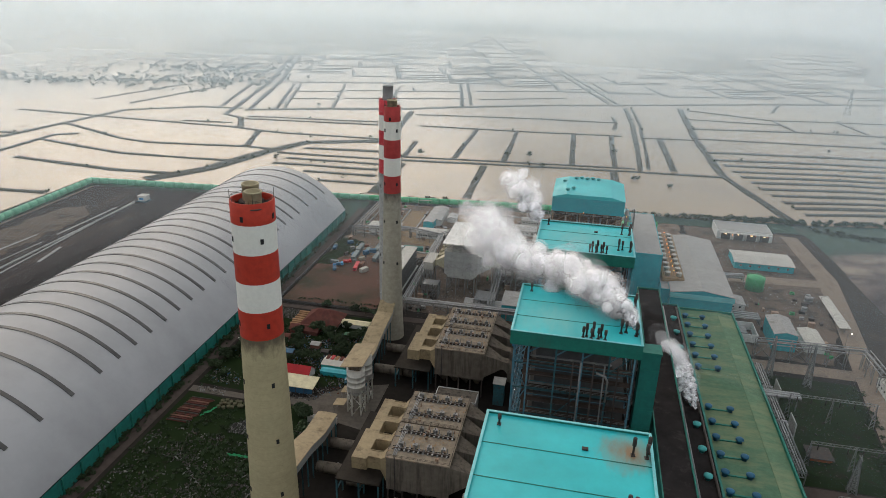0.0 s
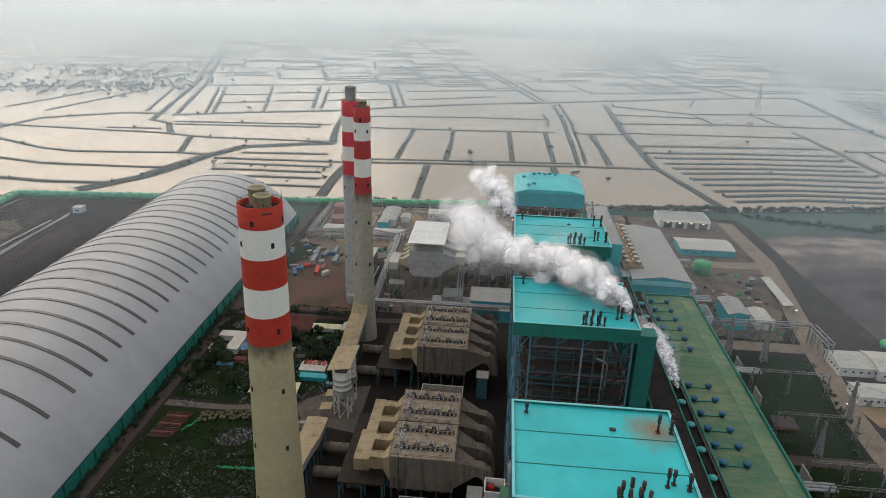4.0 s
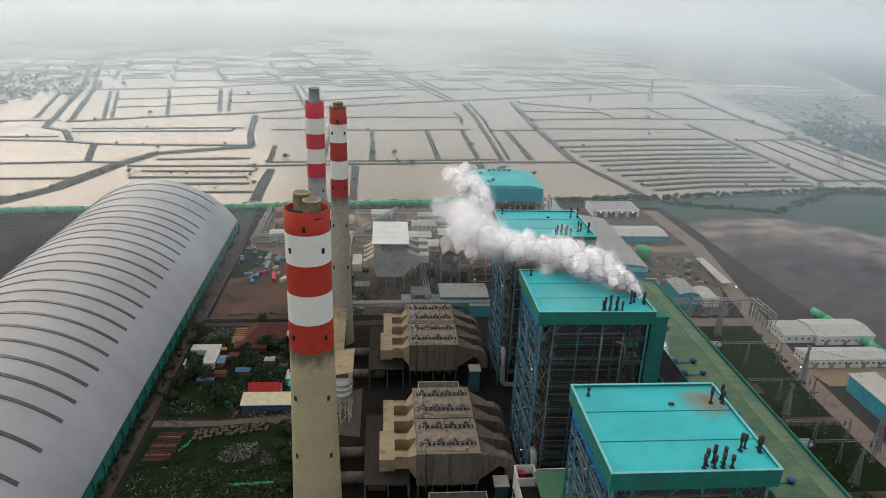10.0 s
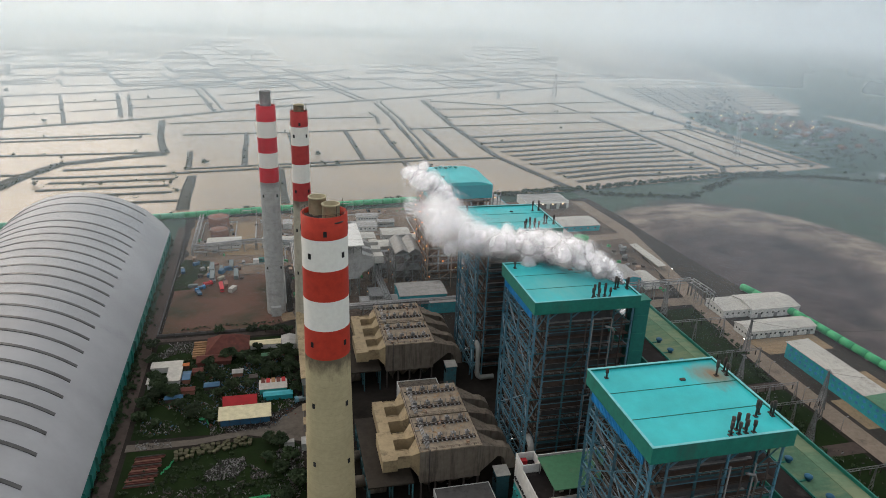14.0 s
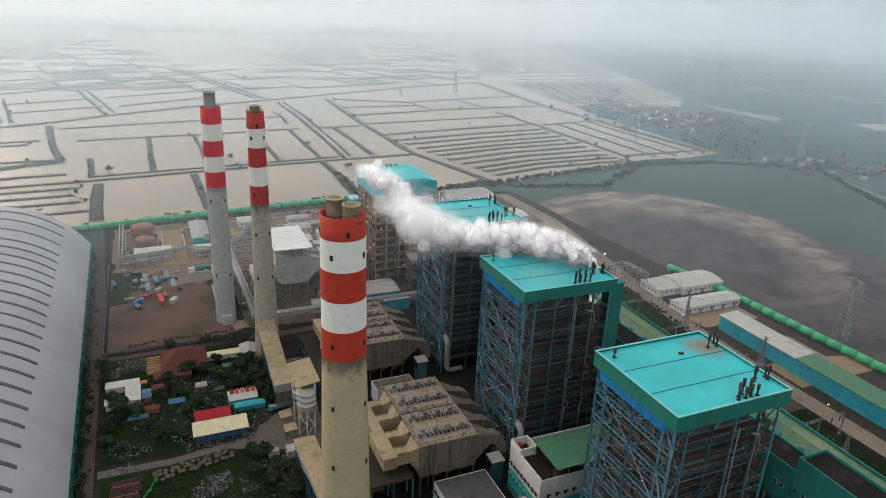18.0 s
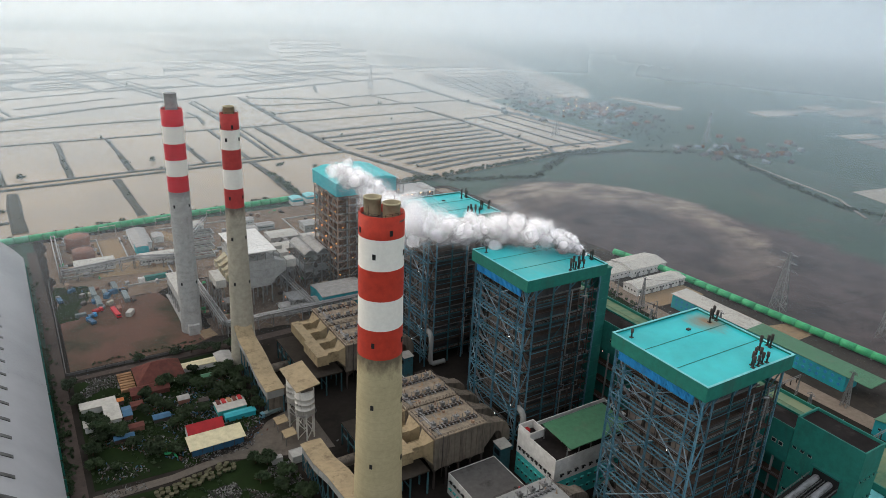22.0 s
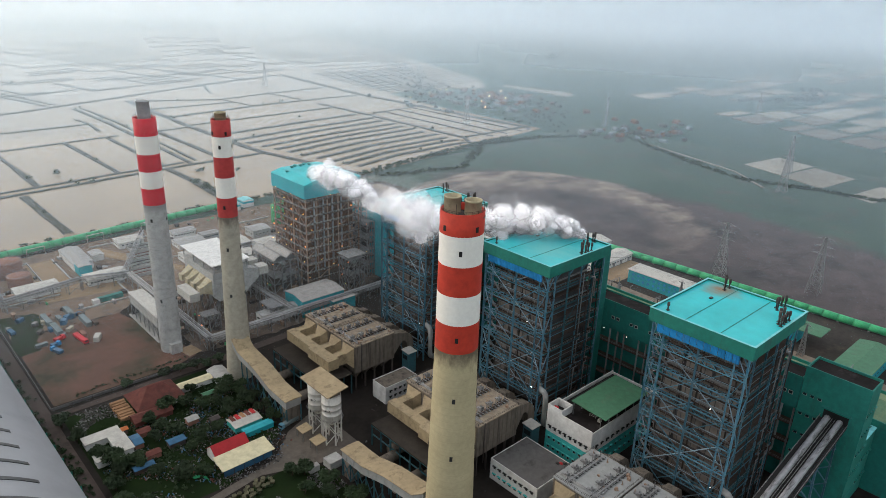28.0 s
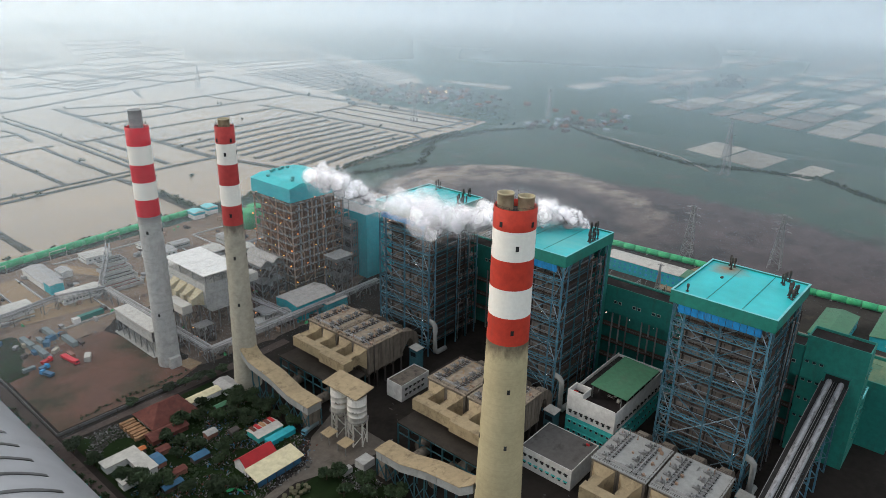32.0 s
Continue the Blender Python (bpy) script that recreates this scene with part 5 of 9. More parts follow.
# ---- boiler house of unit four ----
def boiler_four():
    x0, x1, y0, y1, T = -14.5, 28.7, 409.5, 450.5, 72.0
    root = thing("boiler_house", ((x0 + x1) / 2, (y0 + y1) / 2), "rust-brown steel boiler house with orange lamps under a turquoise hipped roof", "boiler house", "boiler houses")
    bm = hexa(B(), [(x0, y0, T - 9), (x1, y0, T - 9), (x1, y1, T - 9), (x0, y1, T - 9), (x0, y0, T), (x1, y0, T), (x1, y1, T), (x0, y1, T)])
    part("upper_wall", bm, TEAL_WALL, root, "turquoise sheet upper wall")
    bm = hexa(B(), [(x0 - 0.3, y0 - 0.3, T + 0.004), (x1 + 0.3, y0 - 0.3, T + 0.004), (x1 + 0.3, y1 + 0.3, T + 0.004), (x0 - 0.3, y1 + 0.3, T + 0.004), (x0 + 8, y0 - 0.3, T + 2.2), (x1 - 8, y0 - 0.3, T + 2.2), (x1 - 8, y1 + 0.3, T + 2.2), (x0 + 8, y1 + 0.3, T + 2.2)])
    roof = part("roof", bm, TEAL_ROOF, root, "turquoise sheet roof")
    for k, (dx, dy) in enumerate(((13, 36), (16.5, 38), (20, 36.5), (23.5, 38), (8.5, 8), (12, 12), (6, 30), (27, 37))):
        cx, cy = x0 + dx, y0 + dy
        z = T + (2.2 if 8 < dx < 35 else 1.4)
        part("roof_vent", lathe_solid(cx, cy, [(0.8, z - 0.5), (0.8, z + 0.7), (1.35, z + 0.7), (1.35, z + 1.2), (0.6, z + 1.6)], 14), TEAL_VENT, roof)
    xs = [x0 + 1 + (x1 - x0 - 2) * k / 5 for k in range(6)]
    ys = [y0 + 1 + (y1 - y0 - 2) * k / 5 for k in range(6)]
    lamp_rng = random.Random(4)
    levels = [6, 11.5, 17, 22.5, 28, 33.5, 39, 44.5, 50, 55.5, 60.5]
    for i, x in enumerate(xs):
        for j, y in enumerate(ys):
            if i in (0, 5) or j in (0, 5):
                member("column", H_LAMPLIT, root, (x, y, 0), (x, y, T - 9), 0.7)
    for k, z in enumerate(levels):
        for x in (xs[0], xs[-1]):
            member("girder", H_LAMPLIT, root, (x, ys[0], z), (x, ys[-1], z), 0.42)
        for y in (ys[0], ys[-1]):
            member("girder", H_LAMPLIT, root, (xs[0], y, z), (xs[-1], y, z), 0.42)
        bm = box(B(), xs[0] - 1.2, xs[0] + 3.0, ys[0], ys[-1], z + 0.36, z + 0.5)
        box(bm, xs[0] + 3.0, xs[-1], ys[0] - 1.2, ys[0] + 3.0, z + 0.36, z + 0.5)
        part("gallery_floor", bm, GRATING, root)
        bm = B()
        rail_line(bm, [(xs[0] - 1.2, ys[-1], z + 0.5), (xs[0] - 1.2, ys[0] - 1.2, z + 0.5), (xs[-1], ys[0] - 1.2, z + 0.5)], 1.2, 2.5, 0.06)
        part("handrail", bm, PALE_ROOF, root)
        for j in range(5):
            if (j + k) % 2:
                zb = levels[k + 1] if k + 1 < len(levels) else T - 9
                member("brace", H_LAMPLIT, root, (xs[0], ys[j], z), (xs[0], ys[j + 1], zb), 0.32)
                member("brace", H_LAMPLIT, root, (xs[j], ys[0], z), (xs[j + 1], ys[0], zb), 0.32)
        for j in range(5):
            if lamp_rng.random() < 0.35:
                continue
            lx, ly = (xs[0] - 0.9, ys[(j * 2 + k * 5 % 4) % 6] + 2) if j < 3 else (xs[(k * 2 + 3 * (j - 2)) % 6] + 2, ys[0] - 0.9)
            lx, ly = lx + lamp_rng.uniform(-1.5, 1.5) * (j > 2), ly + lamp_rng.uniform(-1.5, 1.5) * (j < 3)
            part("lamp", box(B(), lx - 0.24, lx + 0.24, ly - 0.24, ly + 0.24, z + 2.5, z + 2.9), LAMP_WARM, root)
    part("furnace", box(B(), x0 + 5, x1 - 7, y0 + 5, y1 - 6, 8, T - 9), BROWN_CASING, root, "rust-brown furnace casing with lamp glow painted in")
    part("sheeting", box(B(), x0 + 4.2, x1 - 4, y0 + 4.2, y0 + 4.5, 40, T - 9), BROWN_CASING, root)
    for i in range(4):
        part("riser_pipe", pipe(B(), [(x0 + 9 + 7 * i, y0 + 3.6, 60), (x0 + 9 + 7 * i, y0 + 3.6, 12)], 0.6, 10), SILVER, root)
    # stair tower
    sx, sy = x1 + 1.5, y0 + 2
    st = part("stair_tower", box(B(), sx, sx + 5, sy, sy + 6, 0, 0.4), GREY_STEEL, root)
    for dx in (0, 5):
        for dy in (0, 6):
            member("post", H_GREY, st, (sx + dx, sy + dy, 0.4), (sx + dx, sy + dy, 66), 0.5)
    for k in range(18):
        z = 3.6 * k + 2
        bm = box(B(), sx, sx + 5, sy, sy + 2, z, z + 0.15)
        beam(bm, (sx + 1, sy + 2, z), (sx + 1, sy + 6, z + 1.8), 1.4, 0.2)
        beam(bm, (sx + 4, sy + 6, z + 1.8), (sx + 4, sy + 2, z + 3.6), 1.4, 0.2)
        part("stair_flight", bm, GREY_STEEL, st)
    return root


b4 = boiler_four()


# ---- electrostatic precipitators ----
bm = box(B(), -0.3, 0.3, -1.3, -0.26, 0, 0.4)
box(bm, -0.3, 0.3, 0.26, 1.3, 0, 0.4)
beam(bm, (0, 0.9, 0.35), (0, 0.9, 1.9), 0.2)
RAPPER = unit_mesh("rapper", bm, GREY_STEEL)


rg = random.Random(41)
GEAR = [unit_mesh("gear_box", box(box(B(), -0.5, 0.5, -0.35, 0.35, 0, 0.9), -0.15, 0.15, -0.9, -0.36, 0.2, 0.5), PALE_STEEL),
        unit_mesh("gear_post", pipe(box(B(), -0.3, 0.3, -0.3, 0.3, 0, 0.3), [(0, 0, 0.3), (0, 0, 1.7)], 0.16, 8), PALE_STEEL),
        unit_mesh("gear_tray", box(box(B(), -1.6, 1.6, -0.2, 0.2, 0.25, 0.45), -1.3, -1.1, -0.1, 0.1, 0, 0.245), GREY_STEEL)]


def precipitator(x0, y0, label, top_mat):
    """Two clad casings on hoppers and legs, with the outlet manifold west and the inlet funnels east."""
    x1 = x0 + 24.5
    root = thing("precipitator", (x0 + 12, y0 + 23), label, "precipitator", "precipitators")
    for c in range(2):
        a, b = y0 + c * 23.4, y0 + c * 23.4 + 22.0
        bm = box(B(), x0, x1, a, b, 10, 24.6)
        casing = part("casing", bm, PRECIP, root, "ash-streaked ribbed cladding")
        for k in range(9):
            x = x0 + 1.5 + k * 2.7
            part("rib", box(B(), x - 0.12, x + 0.12, a - 0.16, a - 0.002, 10.3, 24.2), PRECIP, casing)
        for k in range(8):
            y = a + 1.4 + k * 2.75
            part("rib", box(B(), x0 - 0.16, x0 - 0.002, y - 0.12, y + 0.12, 10.3, 24.2), PRECIP, casing)
        part("roof", box(B(), x0 - 0.3, x1 + 0.3, a - 0.3, b + 0.3, 24.604, 25.1), top_mat, casing, "ash-covered roof deck")
        for i in range(4):
            for j in range(2):
                ax, ay = x0 + 1 + i * 5.7, a + 1 + j * 10
                bm = hexa(B(), [(ax + 2.2, ay + 4.4, 4), (ax + 3.4, ay + 4.4, 4), (ax + 3.4, ay + 5.6, 4), (ax + 2.2, ay + 5.6, 4), (ax, ay, 9.99), (ax + 5.4, ay, 9.99), (ax + 5.4, ay + 10, 9.99), (ax, ay + 10, 9.99)])
                part("hopper", bm, PRECIP, casing)
        for i in range(5):
            for j in range(2):
                member("leg", H_RUST, root, (x0 + 0.6 + i * 5.8, a + 0.6 + j * 20.8, 0), (x0 + 0.6 + i * 5.8, a + 0.6 + j * 20.8, 10), 0.7)
        # rapper gear and transformer sets on the roof
        for j in range(2):
            yy = a + 5.5 + j * 11
            part("rapper_beam", box(B(), x0 + 1.5, x1 - 1, yy - 0.25, yy + 0.25, 25.11, 25.7), RUST_STEEL if top_mat is PRECIP_TOP else GREY_STEEL, casing)
            for i in range(12):
                xx = x0 + 2.2 + i * 1.85
                ob = shared("rapper", RAPPER, casing, pose(xx, yy, 25.1) @ Matrix.Diagonal((1, 1, 1 + 0.25 * (i % 3), 1)))
            for i in range(4):
                xx = x0 + 3.0 + i * 5.6
                bm = box(B(), xx, xx + 1.7, yy + 1.8, yy + 3.0, 25.11, 26.5)
                box(bm, xx + 0.2, xx + 1.5, yy + 3.0, yy + 4.4, 25.3, 25.7)
                beam(bm, (xx + 0.8, yy + 2.4, 26.5), (xx + 0.8, yy + 2.4, 27.4), 0.35)
                part("transformer_set", bm, GREY_STEEL, casing)
        for q in range(14):
            gx, gy = x0 + 1.2 + rg.uniform(0, 22), a + 1.0 + rg.uniform(0, 20)
            shared("roof_gear", GEAR[q % 3], casing, pose(gx, gy, 25.1, 0, 0, rg.choice((0, 90))) @ Matrix.Scale(rg.uniform(0.7, 1.3), 4))
        for yy in (a + 4.6, a + 6.6, a + 15.6, a + 17.6):
            part("gear_pipe", pipe(B(), [(x0 + 1, yy, 25.45), (x1 - 1, yy, 25.45)], 0.14, 6), DARK, casing)
        bm = B()
        rail_line(bm, [(x0, a, 25.1), (x1, a, 25.1), (x1, b, 25.1), (x0, b, 25.1), (x0, a, 25.1)], 1.2, 3, 0.05)
        part("railing", bm, RUST_STEEL, casing)
        for k in range(3):
            xx = x0 + 2.4 + 0.55 * k
            part("cable_pipe", pipe(B(), [(xx, a + 1, 25.5), (xx, b - 1, 25.5)], 0.17, 6), SILVER, casing)
        part("down_pipe", pipe(B(), [(x0 + 3.5, a - 0.5, 25.6), (x0 + 3.5, a - 0.5, 6)], 0.25, 8), RUST_STEEL, casing)
        # outlet funnels to the manifold
        for j in range(2):
            m = a + 5.5 + j * 11
            bm = funnel(B(), (x0 - 3.2, m - 2.1, m + 2.1, 15.5, 20.8), (x0 - 0.17, m - 4.6, m + 4.6, 12.5, 23.8))
            box(bm, x0 - 8.5, x0 - 3.202, m - 2.1, m + 2.1, 15.5, 20.8)
            part("outlet_funnel", bm, DUCT, root, "cream sheet outlet funnel")
            for s in (-1, 1):
                bm = B()
                beam(bm, (x0 - 8.3, m + s * 2.0, 21.0), (x0 - 3.4, m + s * 2.0, 21.0), 0.3)
                part("stay", bm, DUCT, root)
            bm = funnel(B(), (x1 + 0.005, m - 5.2, m + 5.2, 11.5, 24.0), (x1 + 8.0, m - 2.2, m + 2.2, 15.5, 20.5))
            part("inlet_funnel", bm, PRECIP, root, "ash-brown inlet funnel")
            bm = B()
            path = [(x1 + 8.0, 18.0), (x1 + 10.5, 17.6), (x1 + 12.6, 16.0), (x1 + 13.6, 13.4), (x1 + 13.8, 9.0)]
            prev = None
            for px, pz in path:
                d = 2.3
                k = path.index((px, pz)) / 4 * math.pi / 2
                ux, uz = math.sin(k) * d, math.cos(k) * d
                ring = [bm.verts.new(q) for q in ((px - ux, m - 2.2, pz - uz), (px - ux, m + 2.2, pz - uz), (px + ux, m + 2.2, pz + uz), (px + ux, m - 2.2, pz + uz))]
                if prev:
                    for q in range(4):
                        bm.faces.new((prev[q], prev[(q + 1) % 4], ring[(q + 1) % 4], ring[q]))
                prev = ring
            bm.faces.new(prev)
            part("inlet_elbow", bm, PRECIP, root, "curved ash-brown inlet duct")
    bm = box(B(), x0 - 14.5, x0 - 8.5, y0 + 2.0, y0 + 20.5, 15.5, 20.8)
    hexa(bm, [(x0 - 13.0, y0 + 20.5, 15.5), (x0 - 8.5, y0 + 20.5, 15.5), (x0 - 8.5, y0 + 43, 15.5), (x0 - 13.0, y0 + 43, 15.5), (x0 - 13.0, y0 + 20.5, 20.8), (x0 - 8.5, y0 + 20.5, 20.8), (x0 - 8.5, y0 + 43, 20.8), (x0 - 13.0, y0 + 43, 20.8)])
    part("manifold", bm, DUCT, root, "cream sheet outlet manifold")
    bm = box(B(), x0 - 20.5, x0 - 2.5, y0 - 1.0, y0 + 45, 11.0, 11.6)
    deck = part("fan_deck", bm, DECK, root, "dusty concrete fan deck")
    for j in range(8):
        for xx in (x0 - 20, x0 - 11, x0 - 3):
            member("deck_column", H_TEAL, root, (xx, y0 - 0.5 + j * 6.5, 0), (xx, y0 - 0.5 + j * 6.5, 11), 0.6)
    for xx in (x0 - 20, x0 - 11):
        member("deck_beam", H_TEAL, root, (xx, y0 - 0.5, 6), (xx, y0 + 45, 6), 0.45)
        member("deck_beam", H_TEAL, root, (xx, y0 - 0.5, 10.5), (xx, y0 + 45, 10.5), 0.55)
    for j in range(2):
        yy = y0 + 10 + j * 23
        part("fan_housing", pipe(B(), [(x0 - 19, yy, 3.2), (x0 - 12, yy, 3.2)], 3.0, 18), PRECIP, root, "round induced draught fan housing")
    return root


precipitator(-60.5, 292.0, "ash-stained twin precipitator with cream outlet manifold", PRECIP_TOP)
precipitator(-60.5, 207.0, "ash-stained twin precipitator beside the banded chimney", PRECIP_TOP)
precipitator(-60.5, 122.5, "twin precipitator with a clean pale grey roof deck", PRECIP_GREY)


def precipitator_four():
    """The newer hexagonal precipitator of unit four, with bright outlet nozzles."""
    x0, x1, y0, y1, T = -80.0, -58.0, 404.0, 448.0, 36.0
    root = thing("precipitator", (-69, 426), "tall grey clad precipitator under white roof panels", "precipitator", "precipitators")
    bm = B()
    prism_y(bm, [(x0, 15), (x0 + 3, 12), (x1 - 3, 12), (x1, 15), (x1, T - 6), (x0, T - 6)], y0 + 2, y1 - 2)
    part("casing", bm, CONCRETE_GREY, root, "smooth grey cladding")
    for k in range(4):
        a = y0 + k * 11
        bm = box(B(), x0 - 1, x1 + 1, a + 0.1, a + 10.9, T - 0.5, T)
        part("roof_panel", bm, WHITE_SHEET, root, "white sheet roof panel")
    for i in range(5):
        for y in (y0 + 1, y0 + 15, y0 + 29, y1 - 1):
            member("roof_post", H_GREY, root, (x0 + 0.5 + i * 5.2, y, T - 6), (x0 + 0.5 + i * 5.2, y, T - 0.5), 0.45)
    for y in (y0 + 0.4, y1 - 0.4):
        bm = B()
        for k in range(8):
            beam(bm, (x0 + k * 2.75, y, T - 3 if k % 2 else T - 0.6), (x0 + (k + 1) * 2.75, y, T - 0.6 if k % 2 else T - 3), 0.25)
        part("truss", bm, GREY_STEEL, root)
    for i in range(4):
        for y in (y0 + 3, y0 + 14, y0 + 26, y1 - 4):
            member("leg", H_GREY, root, (x0 + 2 + i * 6, y, 0), (x0 + 2 + i * 6, y, 12), 0.7)
    for i in range(4):
        member("brace", H_GREY, root, (x0 + 2, y0 + 3 + i * 10, 0), (x0 + 2, y0 + 11 + i * 10, 12), 0.4)
        member("brace", H_GREY, root, (x0 + 2, y0 + 11 + i * 10, 0), (x0 + 2, y0 + 3 + i * 10, 12), 0.4)
    for k in range(4):
        m = y0 + 8 + k * 8.5
        bm = funnel(B(), (x0 - 6, m - 1.8, m + 1.8, 18, 21.4), (x0, m - 3.6, m + 3.6, 16.5, 25.5))
        part("outlet_funnel", bm, FLUE, root, "cream sheet outlet funnel")
        part("lip", funnel(B(), (x0 - 7.0, m - 2.2, m + 2.2, 17.6, 21.8), (x0 - 6.005, m - 2.2, m + 2.2, 17.6, 21.8)), FLUE, root)
    part("collector", box(B(), x0 - 14, x0 - 8, y0 + 4, y0 + 22, 15, 20), PALE_ROOF, root, "pale clad collecting duct")
    for i in range(3):
        for j in range(3):
            member("leg", H_GREY, root, (x0 - 15.5 + i * 3, y0 + 5 + j * 8, 0), (x0 - 15.5 + i * 3, y0 + 5 + j * 8, 15), 0.5)
            member("brace", H_GREY, root, (x0 - 15.5, y0 + 5 + j * 5, 2), (x0 - 9.5, y0 + 5 + j * 5, 14), 0.35)
    for k in range(3):
        m = y0 + 6 + k * 13
        part("inlet_duct", funnel(B(), (x1, m - 4, m + 4, 16, 29), (x1 + 8, m - 2, m + 2, 20, 26)), CONCRETE_GREY, root)
        part("inlet_box", box(B(), x1 + 8.005, x1 + 14, m - 3.5, m + 3.5, 22, 27), PALE_ROOF, root)
        for dx in (9, 13):
            member("leg", H_GREY, root, (x1 + dx, m, 0), (x1 + dx, m, 22), 0.5)
    return root


precipitator_four()

# ---- coal store ----
def coal_store():
    root = thing("coal_store", (-250, 325), "huge arched light-grey coal store with dark skylight slits", "coal store")
    R, zc, half, y0, y1 = 71.0, -30.0, 60.0, 62.0, 529.0
    cx = -248.5
    lean = -0.0155

    def at(u, y, lift=0.0):
        """A place on the roof: u runs from the west eave (-1) to the east eave (1)."""
        a = u * math.asin(half / R)
        return (cx + lean * (y - 325) + (R + lift) * math.sin(a), y, zc + (R + lift) * math.cos(a))

    n, m = 36, 24
    bm = B()
    top = [[bm.verts.new(at(-1 + 2 * i / n, y0 + (y1 - y0) * j / m)) for i in range(n + 1)] for j in range(m + 1)]
    low = [[bm.verts.new(at(-1 + 2 * i / n, y0 + (y1 - y0) * j / m, -0.5)) for i in range(n + 1)] for j in range(m + 1)]
    for j in range(m):
        for i in range(n):
            bm.faces.new((top[j][i], top[j][i + 1], top[j + 1][i + 1], top[j + 1][i])).smooth = True
            bm.faces.new((low[j][i], low[j + 1][i], low[j + 1][i + 1], low[j][i + 1]))
    for j in (0, m):
        for i in range(n):
            bm.faces.new((top[j][i], low[j][i], low[j][i + 1], top[j][i + 1]))
    roof = part("roof", bm, SHED_ROOF, root, "curved light-grey sheet roof")
    ys = [75, 89, 103, 121.5, 140, 158.5, 177.0, 195.6, 214.0, 232.5] + [245.8 + 12.85 * k for k in range(18)] + [482.5, 501.5, 518]
    for y in ys:
        bm = B()
        k = 28
        prev = None
        for i in range(k + 1):
            u = -0.70 + 1.395 * i / k
            ring = [bm.verts.new(at(u, y + dy, lift)) for dy, lift in ((-1.0, 0.05), (-1.0, 0.3), (1.0, 0.3), (1.0, 0.05))]
            if prev:
                for q in range(4):
                    bm.faces.new((prev[q], prev[(q + 1) % 4], ring[(q + 1) % 4], ring[q]))
            else:
                bm.faces.new(ring)
            prev = ring
        bm.faces.new(prev[::-1])
        part("skylight", bm, SLIT, roof, "long dark skylight slit")
    for side in (-1, 1):
        steps = 42
        for k in range(steps):
            ya, yb = y0 + (y1 - y0) * k / steps, y0 + (y1 - y0) * (k + 1) / steps
            pa, pb = at(side, ya), at(side, yb)
            d = 0.3 * side
            bm = hexa(B(), [(pa[0] - d, ya + 0.25, 0), (pa[0], ya + 0.25, 0), (pb[0], yb - 0.25, 0), (pb[0] - d, yb - 0.25, 0), (pa[0] - d, ya + 0.25, pa[2] - 0.8), (pa[0], ya + 0.25, pa[2] - 0.8), (pb[0], yb - 0.25, pb[2] - 0.8), (pb[0] - d, yb - 0.25, pb[2] - 0.8)])
            part("wall_panel", bm, SHED_WALL, root)
            bm = box(B(), pa[0] - 0.35 + side * 0.5, pa[0] + 0.35 + side * 0.5, ya - 0.2, ya + 0.2, 0, pa[2] - 0.6)
            part("wall_post", bm, FASCIA, root)
    # far gable
    for yy in (y0 + 0.4, y1 - 0.6):
        bm = B()
        pts = [at(-1 + 2 * i / n, yy, -0.55) for i in range(n + 1)]
        a = [bm.verts.new(p) for p in pts]
        b = [bm.verts.new((p[0], p[1], 0)) for p in pts]
        for i in range(n):
            bm.faces.new((a[i], a[i + 1], b[i + 1], b[i]))
        part("gable", bm, SHED_WALL, root)
    return root


coal_store()


# ---- halls and sheds ----
def windows_on(parent, wall, n, a, b, z, w=1.2, h=1.3, hood=True, mat=None):
    """A row of windows with frame and hood on a wall: ('x', x, out) faces along x, ('y', y, out) along y."""
    axis, p, out = wall
    for k in range(n):
        c = a + (b - a) * (k + 0.5) / n
        d0, d1 = sorted((p, p + 0.07 * out))
        e0, e1 = sorted((p + 0.005 * out, p + 0.12 * out))
        if axis == "x":
            f = part("window", box(B(), d0, d1, c - w / 2, c + w / 2, z, z + h), PALE_ROOF, parent)
            part("pane", box(B(), e0, e1, c - w / 2 + 0.12, c + w / 2 - 0.12, z + 0.12, z + h - 0.12), GLASS, f)
            if hood:
                h0, h1 = sorted((p + 0.005 * out, p + 0.75 * out))
                part("hood", box(B(), h0, h1, c - w / 2 - 0.25, c + w / 2 + 0.25, z + h + 0.1, z + h + 0.3), mat or DARK, f)
        else:
            f = part("window", box(B(), c - w / 2, c + w / 2, d0, d1, z, z + h), PALE_ROOF, parent)
            part("pane", box(B(), c - w / 2 + 0.12, c + w / 2 - 0.12, e0, e1, z + 0.12, z + h - 0.12), GLASS, f)
            if hood:
                h0, h1 = sorted((p + 0.005 * out, p + 0.75 * out))
                part("hood", box(B(), c - w / 2 - 0.25, c + w / 2 + 0.25, h0, h1, z + h + 0.1, z + h + 0.3), mat or DARK, f)


